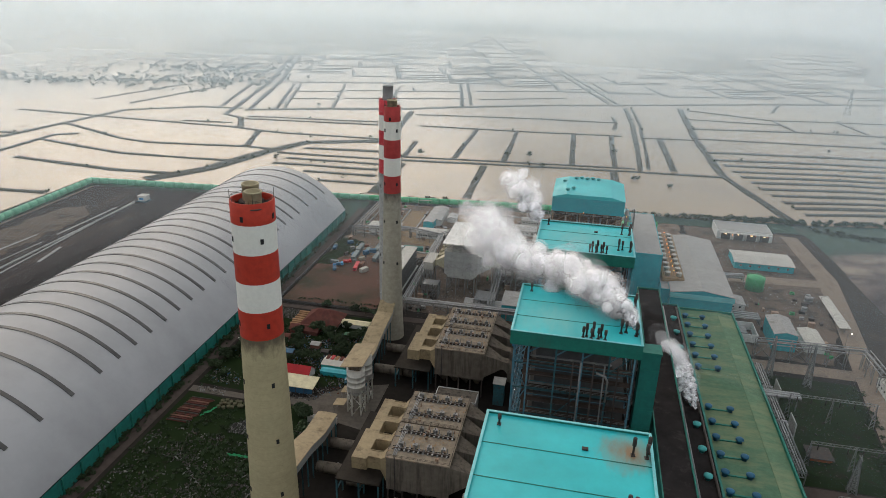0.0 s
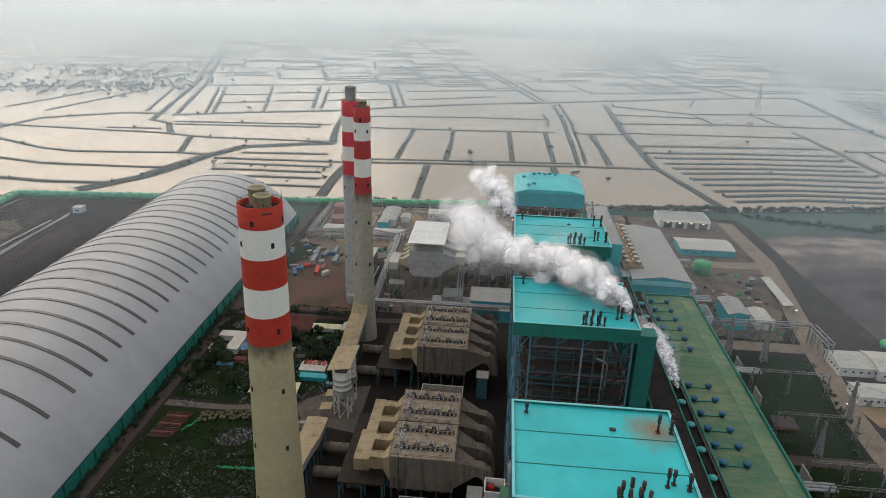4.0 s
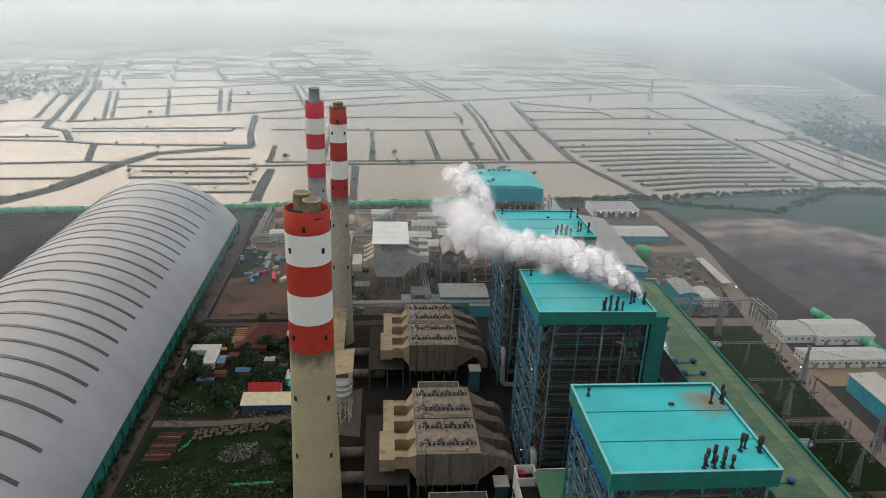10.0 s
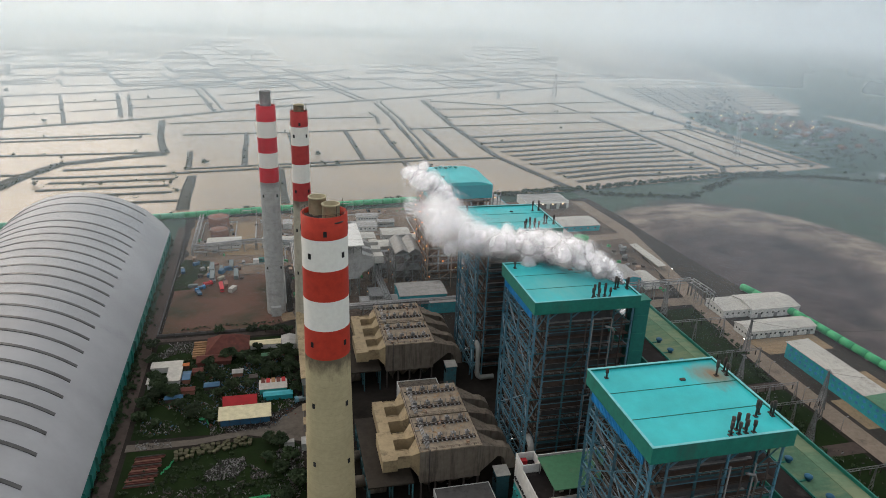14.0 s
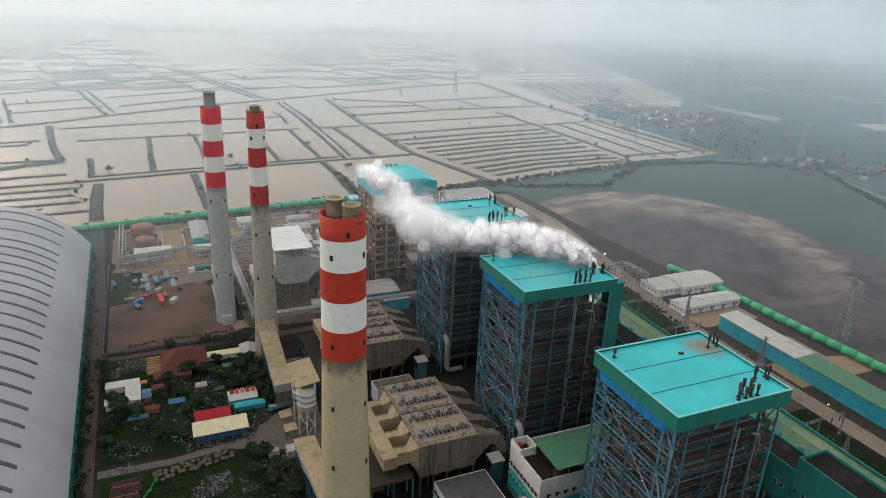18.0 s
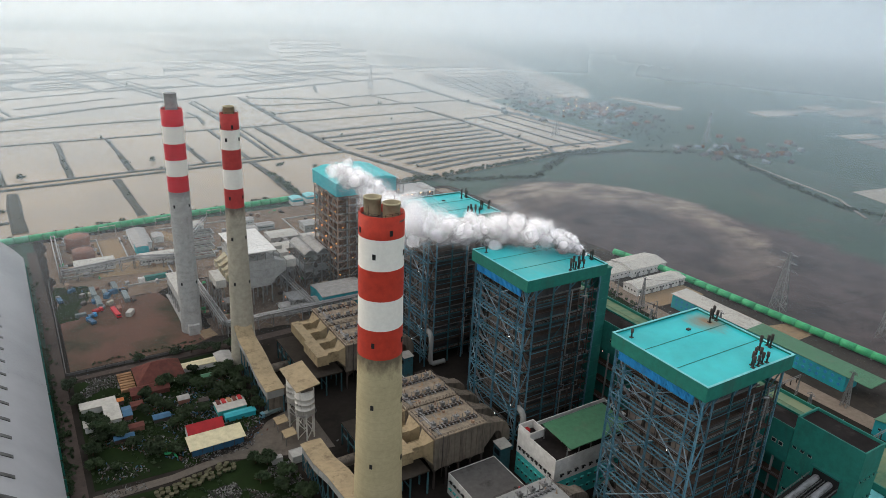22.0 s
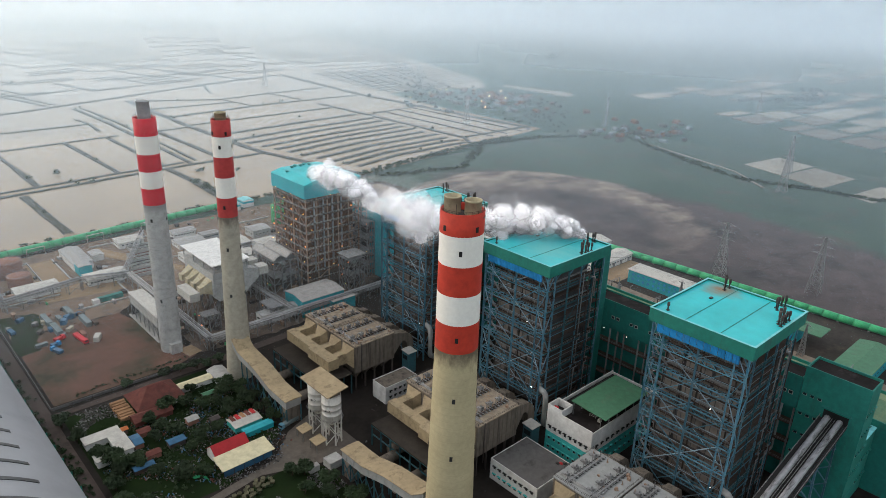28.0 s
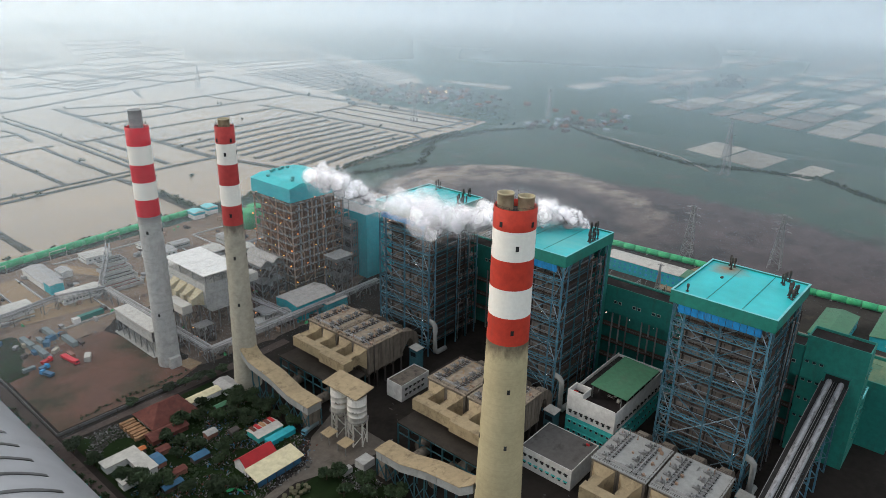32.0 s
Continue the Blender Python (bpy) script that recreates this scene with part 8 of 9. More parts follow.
# ---- green netting in the scrub ----
def netting(pts, label):
    """Crumpled netting dragged along a line."""
    bm = B()
    rng = random.Random(len(pts) * 7)
    prev = None
    for k in range(24):
        f = k / 23 * (len(pts) - 1)
        i = min(int(f), len(pts) - 2)
        x = pts[i][0] + (pts[i + 1][0] - pts[i][0]) * (f - i)
        y = pts[i][1] + (pts[i + 1][1] - pts[i][1]) * (f - i)
        w = 0.25 + 0.3 * rng.random()
        ring = [bm.verts.new((x + rng.uniform(-0.3, 0.3), y + o * w, 0.12 + h * rng.uniform(0.5, 1.3))) for o, h in ((-1.2, 0.1), (-0.5, 0.8), (0.1, 0.45), (0.6, 0.9), (1.2, 0.1))]
        if prev:
            for q in range(4):
                bm.faces.new((prev[q], prev[q + 1], ring[q + 1], ring[q]))
        prev = ring
    return solid("netting", bm, TUBE_GREEN, label, "netting", "green netting")


netting([(-162, 244), (-159, 249), (-157, 254)], "crumpled bright green netting beside the baskets")
netting([(-136, 221.5), (-128, 222), (-118, 222.5)], "long strip of bright green netting in the scrub")
netting([(-150, 281), (-146.5, 280), (-145.5, 276)], "green netting beside the cream-roofed shed")


# ---- workers' huts ----
hs = thing("tiled_house", (-142, 347), "low house with faded red clay-tile hipped roof", "house")
part("wall", box(B(), -150, -130, 338, 354, 0, 3.2), PLASTER, hs)
part("roof", hexa(B(), [(-151.5, 336.5, 3.2), (-128.5, 336.5, 3.2), (-128.5, 355.5, 3.2), (-151.5, 355.5, 3.2), (-143, 345.5, 9.6), (-136, 345.5, 9.6), (-136, 346.5, 9.6), (-143, 346.5, 9.6)]), TILE_RED, hs, "faded clay-tile hipped roof")
gabled("tiled_house", -155, -138, 330, 337, 2.6, 4.2, TILE_RED, TILE_RED, "low red-tiled annex beside the huts", "house", "x", 0.5)
tm = thing("timber_stack", (-153, 350), "stacked orange timber boards beside the tiled house", "timber", "timber stacks")
for k in range(9):
    part("board", box(B(), -158.5 + 0.4 * (k % 2), -151.8, 338.5 + k * 1.75, 340.1 + k * 1.75, 0, 1.6 + 0.4 * ((k * 7) % 3)), TIMBER, tm)
gabled("cream_hut", -128.2, -112, 344, 349, 2.8, 3.6, PLASTER, CREAM_ROOF, "small hut with a cream roof beside the tiled house", "hut", "x", 0.4)
gabled("grey_hut", -111, -103, 341, 352, 3.0, 4.0, PLASTER, GREY_ROOF, "small hut with a grey sheet roof by the chimney", "hut", "y", 0.4)
wr = thing("courtyard_hut", (-170, 322), "white-roofed hut built round a small dark yard", "hut")
for nm, pts in (("roof_north", [(-177.5, 326), (-162, 326), (-162, 332.5), (-177.5, 332.5)]), ("roof_east", [(-168.5, 312), (-161.5, 312), (-161.5, 325.9), (-168.5, 325.9)]), ("roof_south", [(-177.5, 311), (-168.6, 311), (-168.6, 317), (-177.5, 317)])):
    part("roof", plate(B(), pts, 3.2, 3.6), PALE_ROOF, wr, "off-white sheet roof")
    xs_, ys_ = [p[0] for p in pts], [p[1] for p in pts]
    part("wall", box(B(), min(xs_) + 0.5, max(xs_) - 0.5, min(ys_) + 0.5, max(ys_) - 0.5, 0, 3.195), PLASTER, wr)
sh = thing("lorry_shed", (-129, 277), "open shed with a cream roof and blue back wall", "shed")
part("roof", hexa(B(), [(-141, 272.2, 3.9), (-117.2, 272.2, 3.9), (-117.2, 281.6, 5.2), (-141, 281.6, 5.2), (-141, 272.2, 4.15), (-117.2, 272.2, 4.15), (-117.2, 281.6, 5.45), (-141, 281.6, 5.45)]), CREAM_ROOF, sh, "cream sheet roof")
part("back_wall", box(B(), -140, -118, 273.4, 273.8, 0, 3.7), BLUE_TARP, sh)
for k in range(6):
    for y in (273, 281):
        member("post", H_RUST, sh, (-140.3 + k * 4.5, y, 0), (-140.3 + k * 4.5, y, 4.0), 0.2)
gabled("red_hut", -139, -124, 282, 291.5, 3.6, 7.4, PLASTER, RED_SHEET, "hut with a bright red sheet roof", "hut", "x", 0.4)
rc = gabled("painted_hut", -122.8, -109.6, 297.5, 306, 2.8, 3.4, TEAL_PLASTER, PALE_ROOF, "low hut with striped red and white roof sheets", "hut", "x", 0.3)
for k in range(5):
    part("roof_sheet", box(B(), -122 + k * 2.5, -120.2 + k * 2.5, 301.9, 306.2, 3.78, 3.9), (TILE_RED, RED_SHEET, TIMBER)[k % 3], rc)
gabled("teal_hut", -121, -107, 291.5, 295.5, 2.4, 2.8, TEAL_WALL, TEAL_WALL, "low hut with a turquoise roof", "hut", "x", 0.2)
for k, (x, y, L, W, h, rm) in enumerate(((-163, 299, 8, 3, 2.2, BLUE_TARP), (-159, 318, 3.5, 8, 2.4, BLUE_TARP), (-146, 307, 7, 4, 2.5, BLUE_TARP), (-157, 305, 6, 3.5, 2.3, TILE_RED), (-160.5, 329.5, 3, 2.5, 2.4, ORANGE), (-134, 318, 5, 4, 2.4, GREY_ROOF), (-126, 312, 4, 3, 2.2, RUST_STEEL), (-154, 323, 5, 4, 2.2, TILE_RED), (-119, 333, 6, 3, 2.4, GREEN_ROOF))):
    gabled("lean_to_hut", x - L / 2, x + L / 2, y - W / 2, y + W / 2, h, h + 0.6, TANK_RED if k % 2 else RUST_STEEL, rm, ("low makeshift hut with a blue sheet roof", "low makeshift hut with a patched roof")[rm is not BLUE_TARP], "hut", "x", 0.3, group="makeshift huts")
flat_block("gate_hut", -104.5, -98, 249, 254.5, 3.6, CONCRETE_GREY, CONCRETE_GREY, "small pale concrete hut by the silos", "hut", 0.3, 0.3)
flat_block("gate_hut", -112, -107.5, 252.5, 255, 2.8, CONCRETE_GREY, GREY_ROOF, "small grey hut at the lane", "hut", 0.2, 0.2)

# straw-coloured drums in rows
drum_me = unit_mesh("drum", lathe_solid(0, 0, [(0.75, 0), (0.85, 0.7), (0.95, 1.3), (0.85, 1.35), (0.75, 0.9)], 14), STRAW)
rng = random.Random(11)
for k in range(44):
    row = k % 3
    x = -157 + (k // 3) * 2.15 + rng.uniform(-0.7, 0.7)
    y = 252.3 + (k // 3) * 0.42 + row * 2.3 + rng.uniform(-0.8, 0.8)
    ob = new("drum", drum_me)
    ob.matrix_basis = pose(x, y, 0.07, 0, 0, rng.uniform(0, 360))
    tagged(ob, "straw-coloured round basket standing in rows", "basket", "baskets in rows")


# ---- scrap, bushes, trees ----
def scrap_pile(x0, x1, y0, y1, n, seed, label, mats):
    """Loose sheets, bars and blocks lying about."""
    rng = random.Random(seed)
    for mi, mt in enumerate(mats):
        bm = B()
        for k in range(n // len(mats)):
            x, y = rng.uniform(x0, x1), rng.uniform(y0, y1)
            if noise.noise((x * 0.07, y * 0.07, seed)) < 0.06 * (n > 900) - 0.1:
                continue
            L, W, H = rng.uniform(0.2, 1.0) * rng.choice((1, 1, 1.9)), rng.uniform(0.12, 0.5), rng.uniform(0.08, 0.45)
            a = rng.uniform(0, math.pi)
            c, s = math.cos(a), math.sin(a)
            t = rng.uniform(-0.3, 0.5)
            base = [(-L, -W), (L, -W), (L, W), (-L, W)]
            hexa(bm, [(x + u / 2 * c - v / 2 * s, y + u / 2 * s + v / 2 * c, 0.05 + (t if u > 0 and t > 0 else 0)) for u, v in base] + [(x + u / 2 * c - v / 2 * s, y + u / 2 * s + v / 2 * c, 0.05 + H + (t if u > 0 and t > 0 else 0)) for u, v in base])
        if len(bm.verts):
            solid("scrap_pile", bm, mt, label, "scrap", "scrap piles", "stuff")


scrap_pile(-177, -153, 333, 358, 1300, 3, "heap of mixed grey scrap beside the huts", (SCRAP, SCRAP_WHITE, SCRAP, RUST_STEEL))
scrap_pile(-147, -126, 236, 249, 1000, 4, "heap of pale scrap in the scrub", (SCRAP, SCRAP_WHITE, SCRAP))
scrap_pile(-126, -104, 234, 252, 1000, 5, "heap of pale scrap and sheets near the lane", (SCRAP, SCRAP_WHITE, SCRAP, RUST_STEEL))
scrap_pile(-177, -104, 180, 234, 1800, 6, "scattered grey scrap in the scrub", (SCRAP, SCRAP, RUST_STEEL, SCRAP, SCRAP_WHITE, RUST_STEEL))
scrap_pile(-176, -106, 272, 336, 2600, 31, "scrap of every kind strewn between the huts", (SCRAP, SCRAP_WHITE, RUST_STEEL, SCRAP, BLUE_TARP, TILE_RED, SCRAP, SCRAP_WHITE))
scrap_pile(-177, -106, 150, 232, 1500, 32, "sheet and pipe scrap strewn over the scrub", (SCRAP, SCRAP_WHITE, RUST_STEEL, SCRAP, SCRAP))
scrap_pile(-150, -112, 268, 284, 500, 33, "planks and sheets leaning about the cream shed", (SCRAP, RUST_STEEL, SCRAP_WHITE))
scrap_pile(-176, -160, 262, 268, 60, 7, "scattered pale scrap beside the lane", (SCRAP_WHITE, SCRAP))
scrap_pile(-150, -112, 292, 336, 1100, 8, "scattered scrap among the huts", (SCRAP, SCRAP_WHITE, RUST_STEEL, BLUE_TARP))
scrap_pile(-166, -124, 440, 482, 160, 9, "site clutter on the red soil lot", (SCRAP, GREY_STEEL, BLUE_TARP, TIMBER))
for k in range(26):
    stack_y = 238 + (k % 13) * 1.55
    bm = B()
    beam(bm, (-175.5 + 0.3 * (k % 3) + 0.15 * (k % 13), stack_y, 0.35 + 0.42 * (k // 13)), (-163.5 - 0.4 * (k % 4) + 0.15 * (k % 13), stack_y + 0.2 * (k % 2), 0.35 + 0.42 * (k // 13)), 0.55 if k < 13 else 0.4, 0.4)
    solid("steel_bar", bm, (TILE_RED, RUST_STEEL, TILE_RED, TANK_RED)[k % 4], "long rusty red steel bar lying in rows", "steel bar", "stack of red bars")
scrap_pile(-92, -34, 125, 290, 120, 12, "site clutter between the precipitators", (SCRAP, GREY_STEEL, RUST_STEEL))
scrap_pile(-95, 0, 400, 520, 420, 13, "yard clutter round unit four", (GREY_STEEL, SCRAP, RUST_STEEL, SILVER))
scrap_pile(95, 150, 380, 480, 220, 14, "yard clutter beside the turbine hall", (GREY_STEEL, SCRAP, PALE_ROOF))


def leaves(bm, cx, cy, cz, rx, rz, n, rng, size):
    """Small leafy flakes in an uneven cloud."""
    for _ in range(n):
        while True:
            u = Vector((rng.uniform(-1, 1), rng.uniform(-1, 1), rng.uniform(-1, 1)))
            if 0.25 < u.length < 1:
                break
        lump = 0.75 + 0.45 * noise.noise((u.x * 2 + cx, u.y * 2 + cy, u.z * 2))
        p = Vector((cx + u.x * rx * lump, cy + u.y * rx * lump, cz + u.z * rz * lump))
        a = Vector((rng.uniform(-1, 1), rng.uniform(-1, 1), rng.uniform(-0.5, 0.5))).normalized() * size * rng.uniform(0.6, 1.3)
        b = Vector((rng.uniform(-1, 1), rng.uniform(-1, 1), rng.uniform(-0.4, 0.8))).normalized() * size * rng.uniform(0.6, 1.3)
        v = [bm.verts.new(q) for q in (p - a, p + b, p + a, p - b)]
        bm.faces.new(v)


def tree(x, y, h, r, seed, label="dark leafy tree beside the huts"):
    rng = random.Random(seed)
    root = thing("tree", (x, y), label, "tree", "trees")
    bm = pipe(B(), [(x, y, 0), (x + 0.2, y, h * 0.3), (x + 0.1, y + 0.3, h * 0.6)], 0.32, 8, 0.14)
    for k in range(5):
        a = rng.uniform(0, 6.28)
        pipe(bm, [(x + 0.15, y + 0.1, h * (0.3 + 0.05 * k)), (x + r * 0.6 * math.cos(a), y + r * 0.6 * math.sin(a), h * (0.55 + 0.06 * k))], 0.13, 6, 0.04)
    part("trunk", bm, TRUNK, root)
    bm = B()
    for k in range(6):
        a = rng.uniform(0, 6.28)
        leaves(bm, x + r * 0.5 * math.cos(a), y + r * 0.5 * math.sin(a), h * rng.uniform(0.5, 0.85), r * rng.uniform(0.45, 0.7), h * rng.uniform(0.17, 0.28), 240, rng, 0.5)
    part("crown", bm, LEAF, root)
    return root


for k, (x, y, h, r) in enumerate(((-169, 307, 8, 6.5), (-173, 302, 6, 4.5), (-139, 334, 7, 5), (-131, 332, 7, 4.5), (-113, 328, 8, 6), (-118, 322, 7, 5), (-106, 326, 7, 5), (-141, 297, 6, 4), (-180, 351, 7, 4), (-105, 305, 8, 5), (-112, 362, 5, 4.5), (-106, 360, 5, 4), (-100, 362, 4, 3.5), (-146, 366, 4, 3.5),
                                  (-114, 254, 6, 4), (-109, 243, 6, 4.5), (-113, 236, 5, 4), (-175, 318, 6, 4), (-152, 315, 5, 3), (-128, 304, 5, 3.5), (-176, 294, 6, 4), (-176, 284, 5, 4), (-108, 315, 7, 5), (-147, 322, 5, 3.5), (-124, 342, 5, 3), (-160, 292, 5, 3.5), (-168, 280, 4, 3), (-165, 302, 7, 5), (-171, 311, 7, 5), (-117, 313, 7, 5.5), (-126, 326, 7, 5), (-110, 336, 7, 5), (-102, 316, 7, 5), (-104, 296, 6, 4.5), (-150, 330, 5, 4), (-143, 314, 6, 4.5), (-136, 304, 6, 4), (-120, 364, 5, 4), (-128, 366, 4, 3.5), (-178, 336, 6, 4), (-152, 284, 6, 5), (-146, 279, 5, 4), (-106, 228, 6, 5), (-112, 220, 5, 4), (-120, 244, 5, 4), (-118, 257, 5, 3.5))):
    tree(x, y, h, r, 100 + k)


def thicket(pts, width, h, n, seed, label, size=0.9):
    """A belt of trees and bushes along a line."""
    rng = random.Random(seed)
    bm = B()
    for k in range(n):
        f = rng.uniform(0, len(pts) - 1.001)
        i = int(f)
        x = pts[i][0] + (pts[i + 1][0] - pts[i][0]) * (f - i) + rng.gauss(0, width / 2)
        y = pts[i][1] + (pts[i + 1][1] - pts[i][1]) * (f - i) + rng.gauss(0, width / 2)
        hh = h * rng.uniform(0.45, 1.2)
        leaves(bm, x, y, hh * 0.5, hh * rng.uniform(0.5, 0.85), hh * 0.5, 44, rng, size * hh / 5)
    return solid("thicket", bm, LEAF, label, "trees", "belts of trees", "stuff")


thicket([(-186, 60), (-187, 300), (-194, 540)], 3.0, 2.6, 260, 1, "dark bushes along the foot of the coal store", 0.8)
thicket([(-184.5, 100), (-186, 300), (-192, 540)], 4.0, 2.2, 420, 30, "dark weeds between the coal store and road", 0.9)
thicket([(-200, 590), (-60, 603), (30, 612), (120, 616)], 5, 4.5, 150, 2, "bushes along the pond edge behind the conveyor")
thicket([(36, 622), (38, 700)], 4, 5, 40, 3, "trees on a pond bank")
thicket([(100, 618), (200, 630), (392, 664), (470, 668)], 6, 3.6, 520, 4, "belt of scrub along the pond edge", 1.2)
thicket([(200, 612), (300, 585), (407, 660), (500, 645), (620, 590), (560, 470), (520, 370), (545, 298), (560, 232), (500, 150)], 5, 3.6, 900, 5, "dark tree belt along the ditch", 1.3)
thicket([(560, 700), (640, 760), (760, 900), (760, 1050)], 60, 4.5, 260, 6, "trees round the far village", 1.0)
thicket([(560, 930), (800, 1260), (1010, 1700)], 40, 5, 200, 7, "trees at the edge of the far ponds", 1.1)
thicket([(1100, 640), (1250, 560), (1450, 640)], 30, 9, 90, 8, "far tree clumps among the fields", 1.1)
thicket([(-650, 1200), (-1100, 1080)], 60, 7, 160, 9, "trees on the far western banks", 1.0)
thicket([(-900, 1400), (-600, 1250)], 90, 7, 160, 10, "trees scattered over the far western ponds", 1.0)
thicket([(-380, 640), (-330, 790)], 8, 3, 30, 11, "bushes on the broad bank")
thicket([(142, 262), (150, 300), (154, 345)], 3, 2.5, 50, 12, "shrubs beside the plant road")
thicket([(110, 110), (135, 250)], 8, 2.5, 60, 13, "shrubs under the power line")
thicket([(-325, 700), (-215, 705), (-200, 660), (-280, 640)], 8, 2.6, 40, 14, "bushes on the short pond banks")
thicket([(-170, 200), (-112, 215), (-170, 228)], 10, 1.6, 220, 15, "low scrub among the scrap", 1.0)
thicket([(-160, 240), (-125, 262)], 6, 1.2, 90, 16, "low scrub round the baskets", 1.0)
thicket([(-176, 276), (-110, 292), (-176, 300), (-108, 318), (-172, 330), (-110, 340)], 8, 1.5, 420, 17, "low green undergrowth among the huts", 1.1)
thicket([(-176, 190), (-108, 200), (-176, 215), (-108, 232), (-170, 240)], 8, 1.3, 420, 18, "low green undergrowth in the scrap yard", 1.1)
thicket([(-166, 374), (-112, 376)], 2.5, 1.3, 60, 19, "low bushes along the soil lot", 1.0)
rng = random.Random(22)
bm = B()
for x, y in rng.sample([c for c in bank_course if c[1] < 1700], 330):
    hh = rng.uniform(1.6, 4.6) * (1.5 if rng.random() < 0.12 else 1)
    leaves(bm, x + rng.uniform(-2, 2), y + rng.uniform(-2, 2), hh * 0.5, hh * rng.uniform(0.5, 0.9), hh * 0.55, 30, rng, hh * 0.2)
for x, y in [(rng.uniform(-1150, -620), rng.uniform(1060, 1560)) for _ in range(420)]:
    hh = rng.uniform(2.5, 6)
    leaves(bm, x, y, hh * 0.5, hh * rng.uniform(0.5, 1.0), hh * 0.5, 18, rng, hh * 0.26)
solid("bank_bushes", bm, LEAF, "small dark bushes and mangroves dotted along the pond banks", "bushes", "", "stuff")
rng = random.Random(21)
for k in range(10):
    x, y = rng.uniform(-600, 520), rng.uniform(700, 1180)
    thicket([(x, y), (x + 4, y + 1)], 1.0, rng.uniform(3, 6), 3, 300 + k, "lone bush on a pond bank")


# small plant and enclosures in the treatment yard
rng = random.Random(77)
YARD_SKIDS = [unit_mesh("skid_" + nm, bm, mt) for nm, bm, mt in (
    ("vessel", pipe(box(B(), -1.6, 1.6, -0.8, 0.8, 0, 0.4), [(-1.6, 0, 1.3), (1.6, 0, 1.3)], 0.9, 12), SILVER),
    ("cabinet", box(box(B(), -1.2, 1.2, -0.6, 0.6, 0, 2.2), -1.35, 1.35, -0.75, 0.75, 2.204, 2.35), PALE_STEEL),
    ("pump", pipe(box(B(), -1.0, 1.0, -0.5, 0.5, 0, 0.5), [(-0.9, 0, 0.95), (0.9, 0, 0.95)], 0.42, 10), TANK_GREEN),
    ("crate", box(box(B(), -1.4, 1.4, -0.9, 0.9, 0, 1.5), -1.5, 1.5, -0.1, 0.1, 0.2, 1.6), RUST_STEEL))]
YARD_LABELS = ("silver pressure vessel on a steel skid", "pale steel control cabinet on the yard", "green pump set on a low plinth", "rusty steel crate standing on the yard")
made = 0
while made < 150:
    zone = ((-176, -100, 458, 578), (-58, 50, 486, 586), (-104, -84, 376, 462), (95, 160, 374, 476), (-56, -20, 372, 462))[made % 5]
    x, y = rng.uniform(*zone[:2]), rng.uniform(*zone[2:])
    k = rng.choice((0, 1, 1, 2, 3, 3))
    ob = new(("pressure_vessel", "control_cabinet", "pump_set", "steel_crate")[k], YARD_SKIDS[k])
    ob.matrix_basis = pose(x, y, 0.09, 0, 0, rng.choice((0, 90, 90, 0, rng.uniform(0, 180)))) @ Matrix.Scale(rng.uniform(0.8, 1.6), 4)
    tagged(ob, YARD_LABELS[k], ("pressure vessel", "cabinet", "pump", "crate")[k], "small plant on the yards")
    made += 1
for k, (x0, y0, x1, y1) in enumerate(((-136, 470, -106, 470), (-106, 470, -106, 498), (-172, 500, -140, 500), (-60, 520, -22, 520), (-22, 520, -22, 550), (-66, 480, -20, 480), (0, 500, 0, 560), (0, 560, 40, 560), (-128, 520, -128, 566), (-100, 574, -20, 574))):
    tr = thing("cable_trench", ((x0 + x1) / 2, (y0 + y1) / 2), "low concrete trench wall across the yard", "trench", "trench walls")
    n = max(1, int(math.hypot(x1 - x0, y1 - y0) / 5))
    for i in range(n):
        fa, fb = i / n, (i + 0.96) / n
        bm = B()
        beam(bm, (x0 + (x1 - x0) * fa, y0 + (y1 - y0) * fa, 0.5), (x0 + (x1 - x0) * fb, y0 + (y1 - y0) * fb, 0.5), 0.9, 0.9)
        part("trench_block", bm, CONCRETE_GREY, tr)
for pts, h in (([(-60, 466), (-20, 466), (-20, 500), (30, 500)], 6.5), ([(98, 376), (98, 476), (120, 480)], 5.5), ([(104, 262), (104, 352)], 6.0)):
    pipe_rack(pts, h, 4, "steel pipe rack with pale pipes across the yard")


# ---- buildings east of the turbine hall ----
gabled("stores_building", 164.5, 183, 335, 354, 5.2, 6.4, PLASTER, PALE_ROOF, "white stores building with an off-white roof", "building", "x", 0.5, 5, group="white stores")
gabled("stores_building", 183.5, 219, 332, 354, 6.0, 8.0, PLASTER, PALE_ROOF, "large white stores building with an off-white roof", "building", "x", 0.5, 5, 3, group="white stores")
gabled("stores_building", 162, 210, 306.5, 320, 5.2, 6.8, PLASTER, PALE_ROOF, "long white stores building with an off-white roof", "building", "x", 0.5, 4, 5, group="white stores")
ground_patch("paving", [(164, 288), (208, 288), (208, 306), (160, 306)], 0.09, PAVING, "tan paved forecourt", "paving")
fan_bay = thing("aircooler_house", (177, 225), "long turquoise hall with rows of round wall fans", "hall")
part("wall", box(B(), 170.5, 184, 168, 284.5, 0, 9.4), TEAL_WALL, fan_bay, "turquoise sheet wall")
part("roof", hexa(B(), [(169.8, 228, 9.404), (184.7, 228, 9.404), (184.7, 285.2, 9.404), (169.8, 285.2, 9.404), (169.8, 228, 9.7), (184.7, 228, 10.4), (184.7, 285.2, 10.4), (169.8, 285.2, 9.7)]), PALE_ROOF, fan_bay, "off-white roof half")
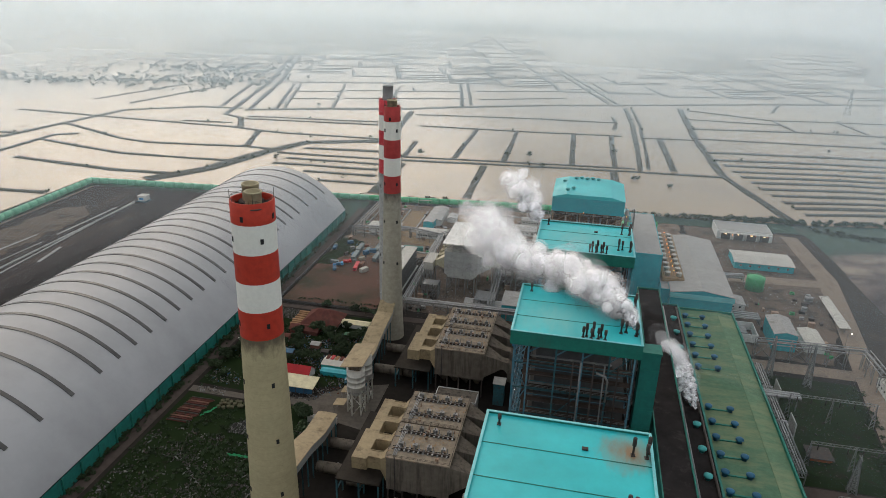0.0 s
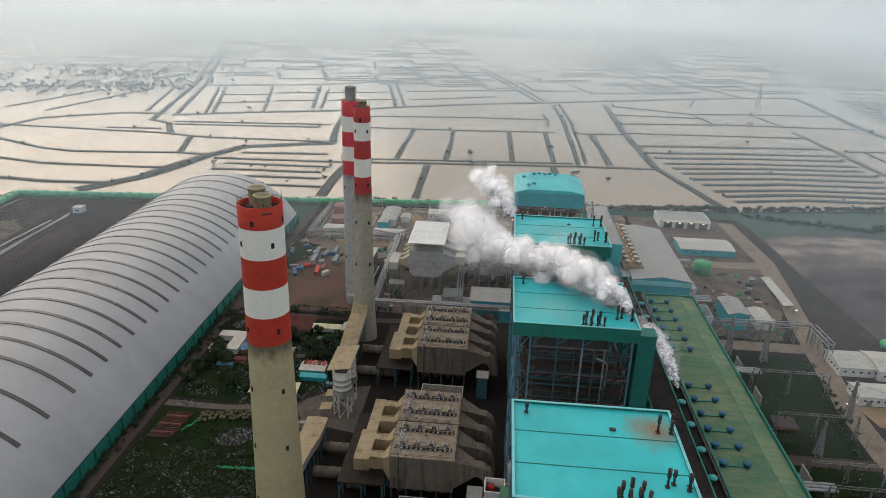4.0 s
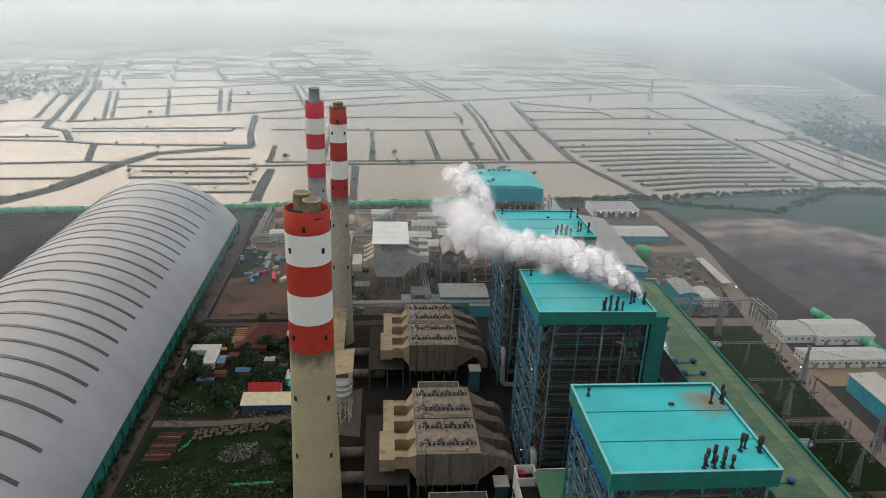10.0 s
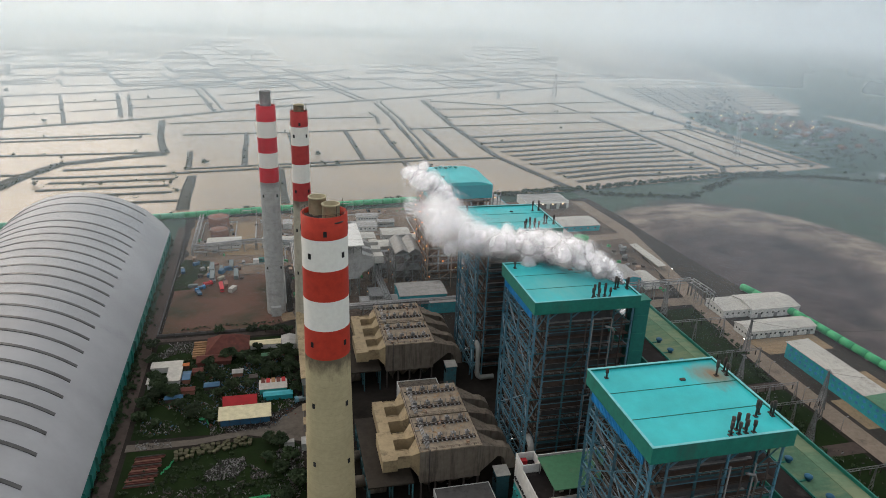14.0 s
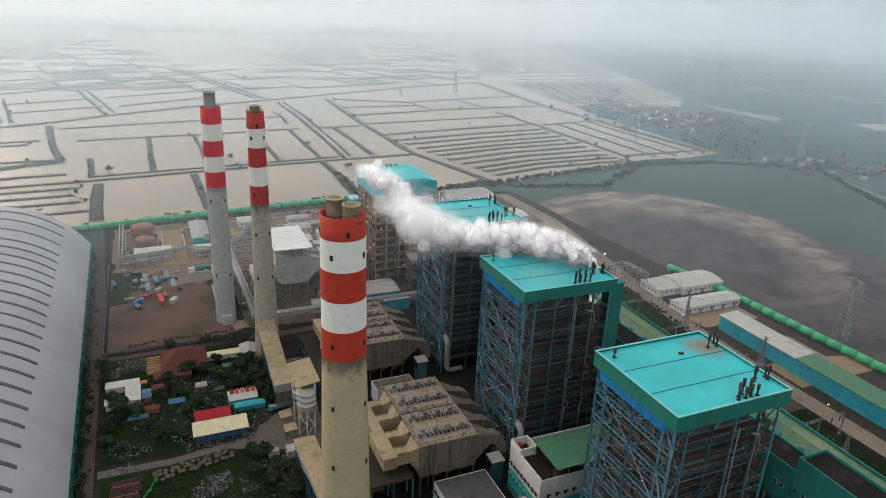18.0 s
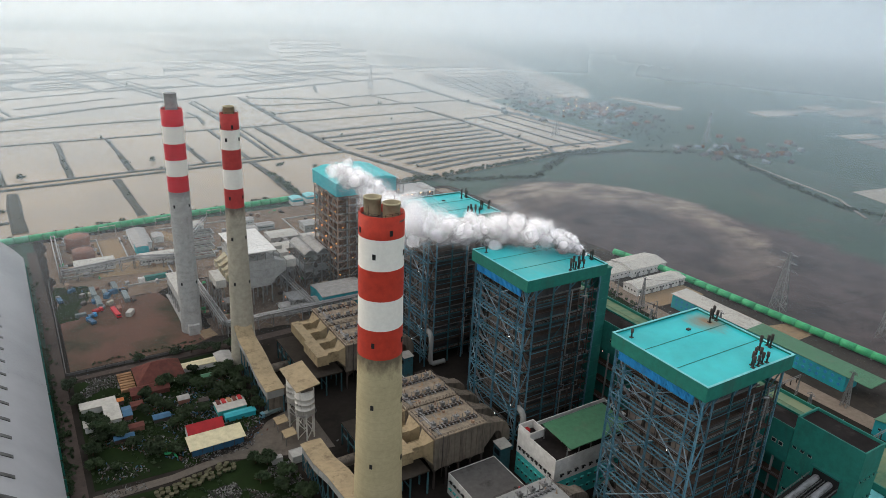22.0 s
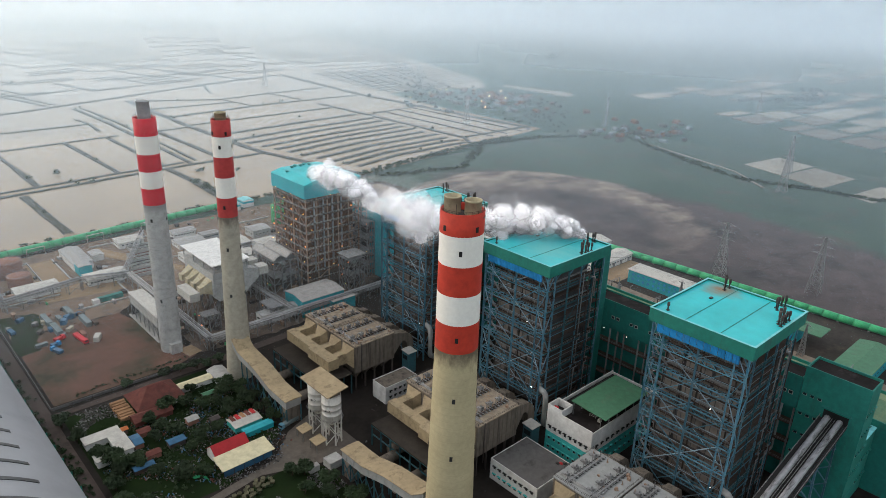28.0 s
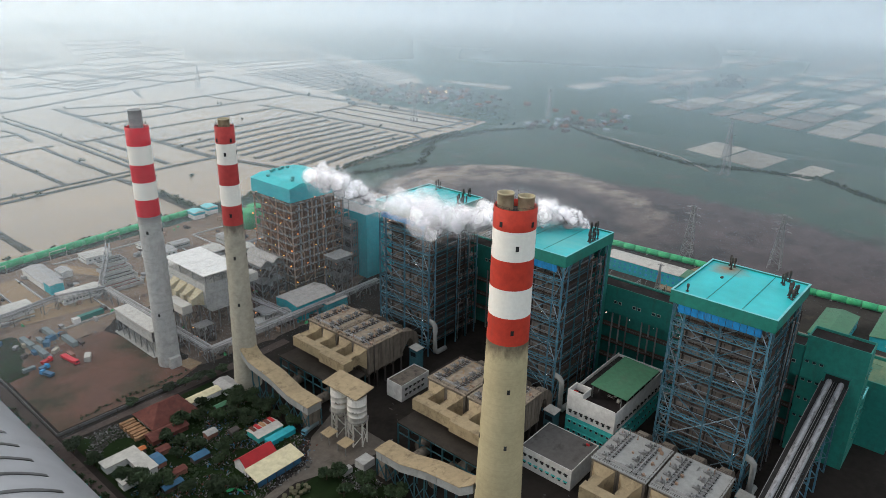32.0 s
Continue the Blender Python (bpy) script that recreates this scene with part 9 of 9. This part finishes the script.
part("roof", hexa(B(), [(169.8, 155, 9.404), (184.7, 155, 9.404), (184.7, 227.9, 9.404), (169.8, 227.9, 9.404), (169.8, 155, 9.7), (184.7, 155, 10.4), (184.7, 227.9, 10.4), (169.8, 227.9, 9.7)]), GREEN_ROOF, fan_bay, "faded green roof half")
for k in range(28):
    for z in (2.6, 6.0):
        y = 171 + k * 4.05
        part("fan", pipe(B(), [(170.49, y, z + 0.8), (170.2, y, z + 0.8)], 0.9, 12), BLUE_SHEET, fan_bay, "round blue wall fan")
gabled("green_house", 146, 190, 122, 140, 8, 9.5, TEAL_WALL, GREEN_ROOF, "green-roofed hall beside the tube conveyor", "building", "x", 0.5, 4)
gabled("green_house", 168, 215, 88, 112, 7, 8.5, TEAL_WALL, GREEN_ROOF, "green-roofed hall in the corner of the plant", "building", "x", 0.5, 4)
cs = flat_block("office_building", 116, 159, 571, 597, 7.0, PLASTER, GREY_ROOF, "white office building with lit porch lamps", "building", 0.7, 0.4)
for k in range(5):
    part("lamp", box(B(), 119 + k * 9, 119.3 + k * 9, 570.6, 570.9, 4, 4.25), LAMP_WARM, cs)
for k in range(4):
    x = 119 + k * 10
    # flat dark panel in place of a recess, its shade painted on
    bay = part("porch", box(B(), x, x + 7.4, 570.6, 570.995, 0, 5.2), DARK_ROOF, cs, "dark panel for the shade of a porch bay")
    part("porch_lamp", box(B(), x + 3.0, x + 4.4, 570.2, 570.55, 4.3, 4.7), LAMP_PORCH, bay)
    for dx in (-0.5, 7.4):
        part("pier", box(B(), x + dx, x + dx + 0.5, 569.2, 570.55, 0, 5.6), PLASTER, cs)
part("porch_slab", box(B(), 118, 158, 568.8, 570.59, 5.604, 6.1), PLASTER, cs)
gabled("long_house", 119, 160, 506, 531, 5, 6.4, TEAL_WALL, PALE_ROOF, "long turquoise building with an off-white roof", "building", "x", 0.6, 4)
ct = thing("cooler_row", (61, 434), "small cooling units lit by orange lamps on a tan deck", "cooling unit")
part("deck", box(B(), 54.6, 67.0, 394, 473.6, 30.4, 32.9), PAVING, ct, "tan roof deck")
for k in range(10):
    for dx in (57.5, 64):
        part("cooler", lathe_solid(dx, 398 + k * 7.6, [(1.5, 32.904), (1.5, 34.6), (1.8, 34.7), (1.8, 35.2), (1.1, 35.3)], 14), PALE_ROOF, ct)
    part("lamp", box(B(), 60.5, 60.9, 397.8 + k * 7.6, 398.2 + k * 7.6, 36.0, 36.4), LAMP_WARM, ct)
    part("lamp_post", box(B(), 60.65, 60.75, 397.95 + k * 7.6, 398.05 + k * 7.6, 32.904, 35.99), GREY_STEEL, ct)
gabled("relay_house", 118.5, 131, 382, 406, 10.4, 11.8, TEAL_WALL, GREY_ROOF, "turquoise relay house with a grey roof", "building", "y", 0.4)
gabled("relay_house", 137, 147.5, 384, 404.5, 5, 6, PLASTER, PALE_ROOF, "low white relay house", "building", "y", 0.4)
cp = thing("parking_canopy", (166.5, 437), "long narrow off-white parking canopy", "canopy")
part("roof", hexa(B(), [(163, 413, 4.0), (169.5, 413, 4.6), (169.7, 460, 4.6), (164, 460, 4.0), (163, 413, 4.2), (169.5, 413, 4.8), (169.7, 460, 4.8), (164, 460, 4.2)]), PALE_ROOF, cp)
for k in range(8):
    member("post", H_GREY, cp, (167, 415 + k * 6.2, 0), (167, 415 + k * 6.2, 4.3), 0.25)
enc = thing("roofless_enclosure", (104.5, 396), "roofless white walled enclosure with equipment inside", "enclosure")
for a, b, c, d in ((97, 112, 388, 388.5), (97, 112, 404.5, 405), (97, 97.5, 388.5, 404.5), (111.5, 112, 388.5, 404.5)):
    part("wall", box(B(), a, b, c, d, 0, 5.0), PLASTER, enc)
part("transformer", box(B(), 101, 107, 393, 400, 0, 3.5), GREY_STEEL, enc)
gabled("service_building", 98, 113, 432, 446, 3.6, 4.4, PLASTER, GREY_ROOF, "small white service building beside the turbine hall", "building", "y", 0.4, 3, group="service buildings")
for k in range(4):
    part("bus_pipe", pipe(B(), [(99, 412 + k * 2.6, 4.5), (118, 412 + k * 2.6, 4.5), (118, 412 + k * 2.6, 0.1)], 0.55, 10), SILVER, enc, "silver bus duct pipe")


def transformer(cx, cy):
    root = thing("transformer", (cx, cy), "grey power transformer with bushings and fire walls", "transformer", "transformers")
    part("tank", box(B(), cx - 3.5, cx + 3.5, cy - 2.2, cy + 2.2, 0.6, 5), GREY_STEEL, root)
    part("plinth", box(B(), cx - 5, cx + 5, cy - 4, cy + 4, 0, 0.596), CONCRETE_GREY, root)
    for k in range(6):
        part("radiator", box(B(), cx - 3 + k * 1.1, cx - 2.4 + k * 1.1, cy + 2.204, cy + 3.4, 1, 4.6), GREY_STEEL, root)
    for k in range(3):
        part("bushing", lathe_solid(cx - 2 + 2 * k, cy, [(0.25, 5.004), (0.4, 5.3), (0.22, 6.4), (0.3, 7.2)], 10), RUST_STEEL, root)
    part("conservator", pipe(B(), [(cx - 2.5, cy - 1.6, 6.4), (cx + 2.5, cy - 1.6, 6.4)], 0.7, 12), GREY_STEEL, root)
    for s in (-5.5, 5.5):
        part("fire_wall", box(B(), cx + s - 0.25, cx + s + 0.25, cy - 5, cy + 5, 0, 8), CONCRETE_GREY, root)
    return root


def gantry(x0, x1, y, h, label):
    """A lattice portal carrying strings of insulators over the switchyard."""
    root = thing("switchyard_gantry", ((x0 + x1) / 2, y), label, "gantry", "switchyard gantries")
    for x in (x0, (x0 + x1) / 2, x1):
        for s in (-1.1, 1.1):
            member("post", H_GREY, root, (x + s, y, 0), (x, y, h), 0.3)
        bm = B()
        for k in range(6):
            w0, w1 = 1.1 * (1 - k / 6), 1.1 * (1 - (k + 1) / 6)
            beam(bm, (x - w0, y, h * k / 6), (x + w1, y, h * (k + 1) / 6), 0.14)
        part("lattice", bm, GREY_STEEL, root)
    bm = B()
    beam(bm, (x0, y, h), (x1, y, h), 0.2)
    beam(bm, (x0, y, h - 1.2), (x1, y, h - 1.2), 0.2)
    n = int((x1 - x0) / 1.6)
    for k in range(n):
        a, b = x0 + (x1 - x0) * k / n, x0 + (x1 - x0) * (k + 1) / n
        beam(bm, (a, y, h if k % 2 else h - 1.2), (b, y, h - 1.2 if k % 2 else h), 0.12)
    part("beam", bm, GREY_STEEL, root)
    for k in range(6):
        x = x0 + (x1 - x0) * (k + 0.5) / 6
        part("insulator", lathe_solid(x, y, [(0.1, h - 4.2), (0.28, h - 4.0), (0.28, h - 1.6), (0.1, h - 1.3)], 8), RUST_STEEL, root)
    return root


for gx0, gx1, gy, gh in ((112, 144, 178, 13), (112, 144, 226, 13), (112, 144, 244, 11), (110, 146, 276, 13), (110, 148, 312, 14), (112, 144, 130, 13)):
    gantry(gx0, gx1, gy, gh, "grey lattice gantry with insulators over the switchyard")
scrap_pile(99, 146, 108, 256, 420, 61, "breakers, plinths and cable covers in the switchyard", (GREY_STEEL, RUST_STEEL, SCRAP))
scrap_pile(99, 148, 264, 350, 260, 62, "plinths and cable covers beside the lawn", (RUST_STEEL, RUST_STEEL, SCRAP))
for y in (330, 300, 240, 215, 160):
    transformer(104, y)
for y in (322, 232, 150):
    gn = thing("bus_duct", (97, y), "silver bus duct bridge beside the turbine hall", "duct", "bus ducts")
    for k in range(3):
        part("duct_pipe", pipe(B(), [(87.4, y - 2 + k * 2, 7), (118, y - 2 + k * 2, 7)], 0.7, 12), SILVER, gn)
    for x in (94, 104, 116):
        member("post", H_GREY, gn, (x, y - 3, 0), (x, y - 3, 6.4), 0.4)
        member("post", H_GREY, gn, (x, y + 3, 0), (x, y + 3, 6.4), 0.4)
ob = thing("oil_skip", (118, 283), "orange skip on the dark lawn", "skip")
part("body", hexa(B(), [(113, 280, 0.1), (121, 280, 0.1), (121, 287, 0.1), (113, 287, 0.1), (112, 279, 2.2), (122, 279, 2.2), (122, 288, 2.2), (112, 288, 2.2)]), ORANGE, ob)
part("rim", box(B(), 111.6, 122.4, 278.6, 288.4, 2.204, 2.4), RUST_STEEL, ob)


# ---- pylons and power line ----
def pylon(x, y, h, w, label, arms=3, tint=None):
    root = thing("pylon", (x, y), label, "pylon", "lattice pylons")
    mt = GREY_STEEL
    n = 7
    corner = lambda k, sx, sy: (x + sx * w * (1 - 0.88 * k / n), y + sy * w * (1 - 0.88 * k / n), h * k / n)
    for sx, sy in ((-1, -1), (1, -1), (1, 1), (-1, 1)):
        bm = B()
        beam(bm, corner(0, sx, sy), corner(n, sx, sy), 0.32)
        part("leg", bm, mt, root)
    for f, (a, b) in enumerate((((-1, -1), (1, -1)), ((1, -1), (1, 1)), ((1, 1), (-1, 1)), ((-1, 1), (-1, -1)))):
        bm = B()
        for k in range(n):
            beam(bm, corner(k, *a), corner(k + 1, *b), 0.2)
            beam(bm, corner(k, *b), corner(k + 1, *a), 0.2)
            beam(bm, corner(k + 1, *a), corner(k + 1, *b), 0.18)
        part("lattice", bm, mt, root)
    for k in range(arms):
        z = h * (0.97 - 0.13 * k)
        bm = B()
        beam(bm, (x, y - w * (1.3 + 0.2 * k), z), (x, y + w * (1.3 + 0.2 * k), z), 0.3)
        beam(bm, (x, y - w * (1.3 + 0.2 * k), z), (x, y, z + 1.6), 0.18)
        beam(bm, (x, y + w * (1.3 + 0.2 * k), z), (x, y, z + 1.6), 0.18)
        part("crossarm", bm, mt, root)
    return root


for x, y, h in ((231, 247, 42), (256, 190, 42), (507, 316, 46), (592, 345, 46), (470, 755, 44), (655, 642, 44), (900, 520, 48), (420, 1250, 44)):
    pylon(x, y, h, 4.2, "grey lattice power pylon standing in the flat")
for x, y, h in ((124, 262, 18), (126, 212, 18), (158, 160, 20), (150, 292, 22), (152, 235, 22), (122, 160, 18), (110, 350, 24), (128, 345, 24)):
    pylon(x, y, h, 1.6, "slim grey lattice mast of the switchyard", 1)
cable = thing("power_line", (180, 300), "thin sagging power cables between pylons", "cables")
for (xa, ya, za), (xb, yb, zb) in (((231, 247, 40), (507, 316, 44)), ((256, 190, 40), (592, 345, 44)), ((231, 247, 36), (507, 316, 40)), ((152, 235, 21), (256, 190, 36)), ((150, 292, 21), (231, 247, 36)), ((507, 316, 44), (900, 520, 46))):
    pts = [(xa + (xb - xa) * k / 10, ya + (yb - ya) * k / 10, za + (zb - za) * k / 10 - 6 * (1 - (k / 5 - 1) ** 2)) for k in range(11)]
    part("wire", pipe(B(), pts, 0.06, 4), DARK, cable)
for k in range(11):
    lp = thing("street_lamp", (148 + k % 2, 190 + k * 26), "grey street lamp beside the plant road", "street lamp", "street lamps")
    x, y = 147.5 + (3 if k > 4 else 0) + (12 if k > 7 else 0), 190 + k * 26
    part("pole", pipe(B(), [(x, y, 0), (x, y, 8), (x + 1.6, y, 8.4)], 0.12, 6), GREY_STEEL, lp)
    part("head", box(B(), x + 1.5, x + 2.4, y - 0.2, y + 0.2, 8.3, 8.5), LAMP_WHITE if k % 4 == 0 else GREY_STEEL, lp)

# far village
rng = random.Random(33)
hut_mats = [unit_mesh("far_house", prism_y(B(), [(-4, 0), (4, 0), (4, 4), (0, 6.5), (-4, 4)], -6, 6), m) for m in (CONTAINER_GREY, BANK, DARK_ROOF, BROWN_CASING)]
for k in range(190):
    x, y = (rng.gauss(680, 62), rng.gauss(925, 62)) if k % 4 else (rng.gauss(650, 55), rng.gauss(585, 32))
    hb = new("village_house", hut_mats[rng.randrange(4)])
    hb.matrix_basis = pose(x, y, 0, 0, 0, rng.uniform(0, 180)) @ Matrix.Scale(rng.uniform(0.55, 1.0), 4)
    tagged(hb, "small gabled village house in the haze", "house", "village houses")
lamp_me = unit_mesh("village_lamp", box(B(), -0.4, 0.4, -0.4, 0.4, 0, 0.7), LAMP_PORCH)
for k in range(16):
    lb = new("village_lamp", lamp_me)
    lb.matrix_basis = pose(665 + rng.gauss(0, 50), 935 + rng.gauss(0, 50), 7.5)
    tagged(lb, "orange lamp lit in the far village", "lamp", "village lamps")
    lpost = new("pole", unit_mesh("pole", box(B(), -0.15, 0.15, -0.15, 0.15, -7.8, 0), GREY_STEEL))
    lpost.parent = lb


# ---- steam ----
def steam_plume(points, seed, label):
    """Billows of steam along a drifting path (x, y, z, radius, density): each billow is a nest of ragged skins, so its rim stays soft."""
    rng = random.Random(seed)
    root = thing("steam_plume", points[0][:3], label, "steam", "steam plumes")
    meshes = {"dense_core": (B(), STEAM), "soft_body": (B(), STEAM_BODY), "loose_skin": (B(), STEAM_SKIN), "thin_veil": (B(), WISP)}

    def billow(layer, c, r, rough, off, fine):
        bm = meshes[layer][0]
        for v in bmesh.ops.create_icosphere(bm, subdivisions=3 if fine else 2, radius=1.0)["verts"]:
            d = v.co.normalized()
            f = 0.80 + 0.30 * noise.noise(d * 1.3 + off) + 0.24 * abs(noise.noise(d * 2.7 + off)) + rough * abs(noise.noise(d * 6.0 + off))
            v.co = c + d * r * f

    for a, b in zip(points, points[1:]):
        gap = (Vector(b[:3]) - Vector(a[:3])).length
        n = max(2, int(gap / (0.36 * (a[3] + b[3]) / 2)))
        for k in range(n):
            f = k / n
            r, dens = a[3] + (b[3] - a[3]) * f, a[4] + (b[4] - a[4]) * f
            mid = Vector(a[:3]).lerp(Vector(b[:3]), f)
            for e in range(4):
                off = Vector((rng.uniform(0, 50), rng.uniform(0, 50), rng.uniform(0, 50)))
                spread = Vector((rng.gauss(0, 1), rng.gauss(0, 1), rng.gauss(0, 0.9))) * r * 0.42
                c = mid + spread
                br = r * rng.uniform(0.34, 0.78) * (1.15 - 0.25 * min(1.6, spread.length / r))
                if dens * rng.uniform(0.7, 1.3) > 0.62:
                    billow("dense_core", c, br * 0.70, 0.06, off, True)
                if dens * rng.uniform(0.7, 1.3) > 0.42:
                    billow("soft_body", c, br * 0.90, 0.1, off, True)
                if dens * rng.uniform(0.7, 1.3) > 0.2:
                    billow("loose_skin", c, br * 1.08, 0.14, off, True)
                    billow("loose_skin", c, br * 1.26, 0.2, off, False)
                if e < 2:
                    billow("thin_veil", c + spread * 0.4, br * rng.uniform(1.4, 1.9), 0.3, off, True)
    for nm, (bm, mt) in meshes.items():
        for f in bm.faces:
            f.smooth = True
        if len(bm.verts):
            tagged(part(nm, bm, mt, root), kind="stuff")
        else:
            bm.free()
    return root


steam_plume([(25.2, 224.3, 83.0, 0.8, 1), (22.5, 228, 85.5, 3.0, 1), (17, 234, 88.5, 5.4, 1), (9, 242, 91, 7.0, 1), (-1, 250, 90, 7.0, 0.95), (-11, 259, 88, 7.0, 0.85), (-20, 267, 87, 7.6, 0.62), (-28, 276, 89, 8.6, 0.42), (-37, 287, 94, 9.5, 0.28), (-46, 299, 99, 9.0, 0.15)], 1, "white steam rolling off the boiler roof and thinning out")
steam_plume([(-16.5, 331, 82.0, 0.9, 1), (-19, 336, 85.0, 3.6, 1), (-23, 343, 88.0, 5.8, 0.95), (-28, 351, 91, 6.4, 0.7), (-34, 360, 95, 6.2, 0.35)], 3, "white steam drifting towards unit four")
steam_plume([(55.5, 253, 36.2, 0.7, 1), (53.5, 257, 39.5, 2.2, 0.95), (51, 261, 44, 3.2, 0.7), (48, 266, 49, 3.8, 0.4), (44, 274, 54, 4.2, 0.25)], 4, "thin white steam from a roof vent")
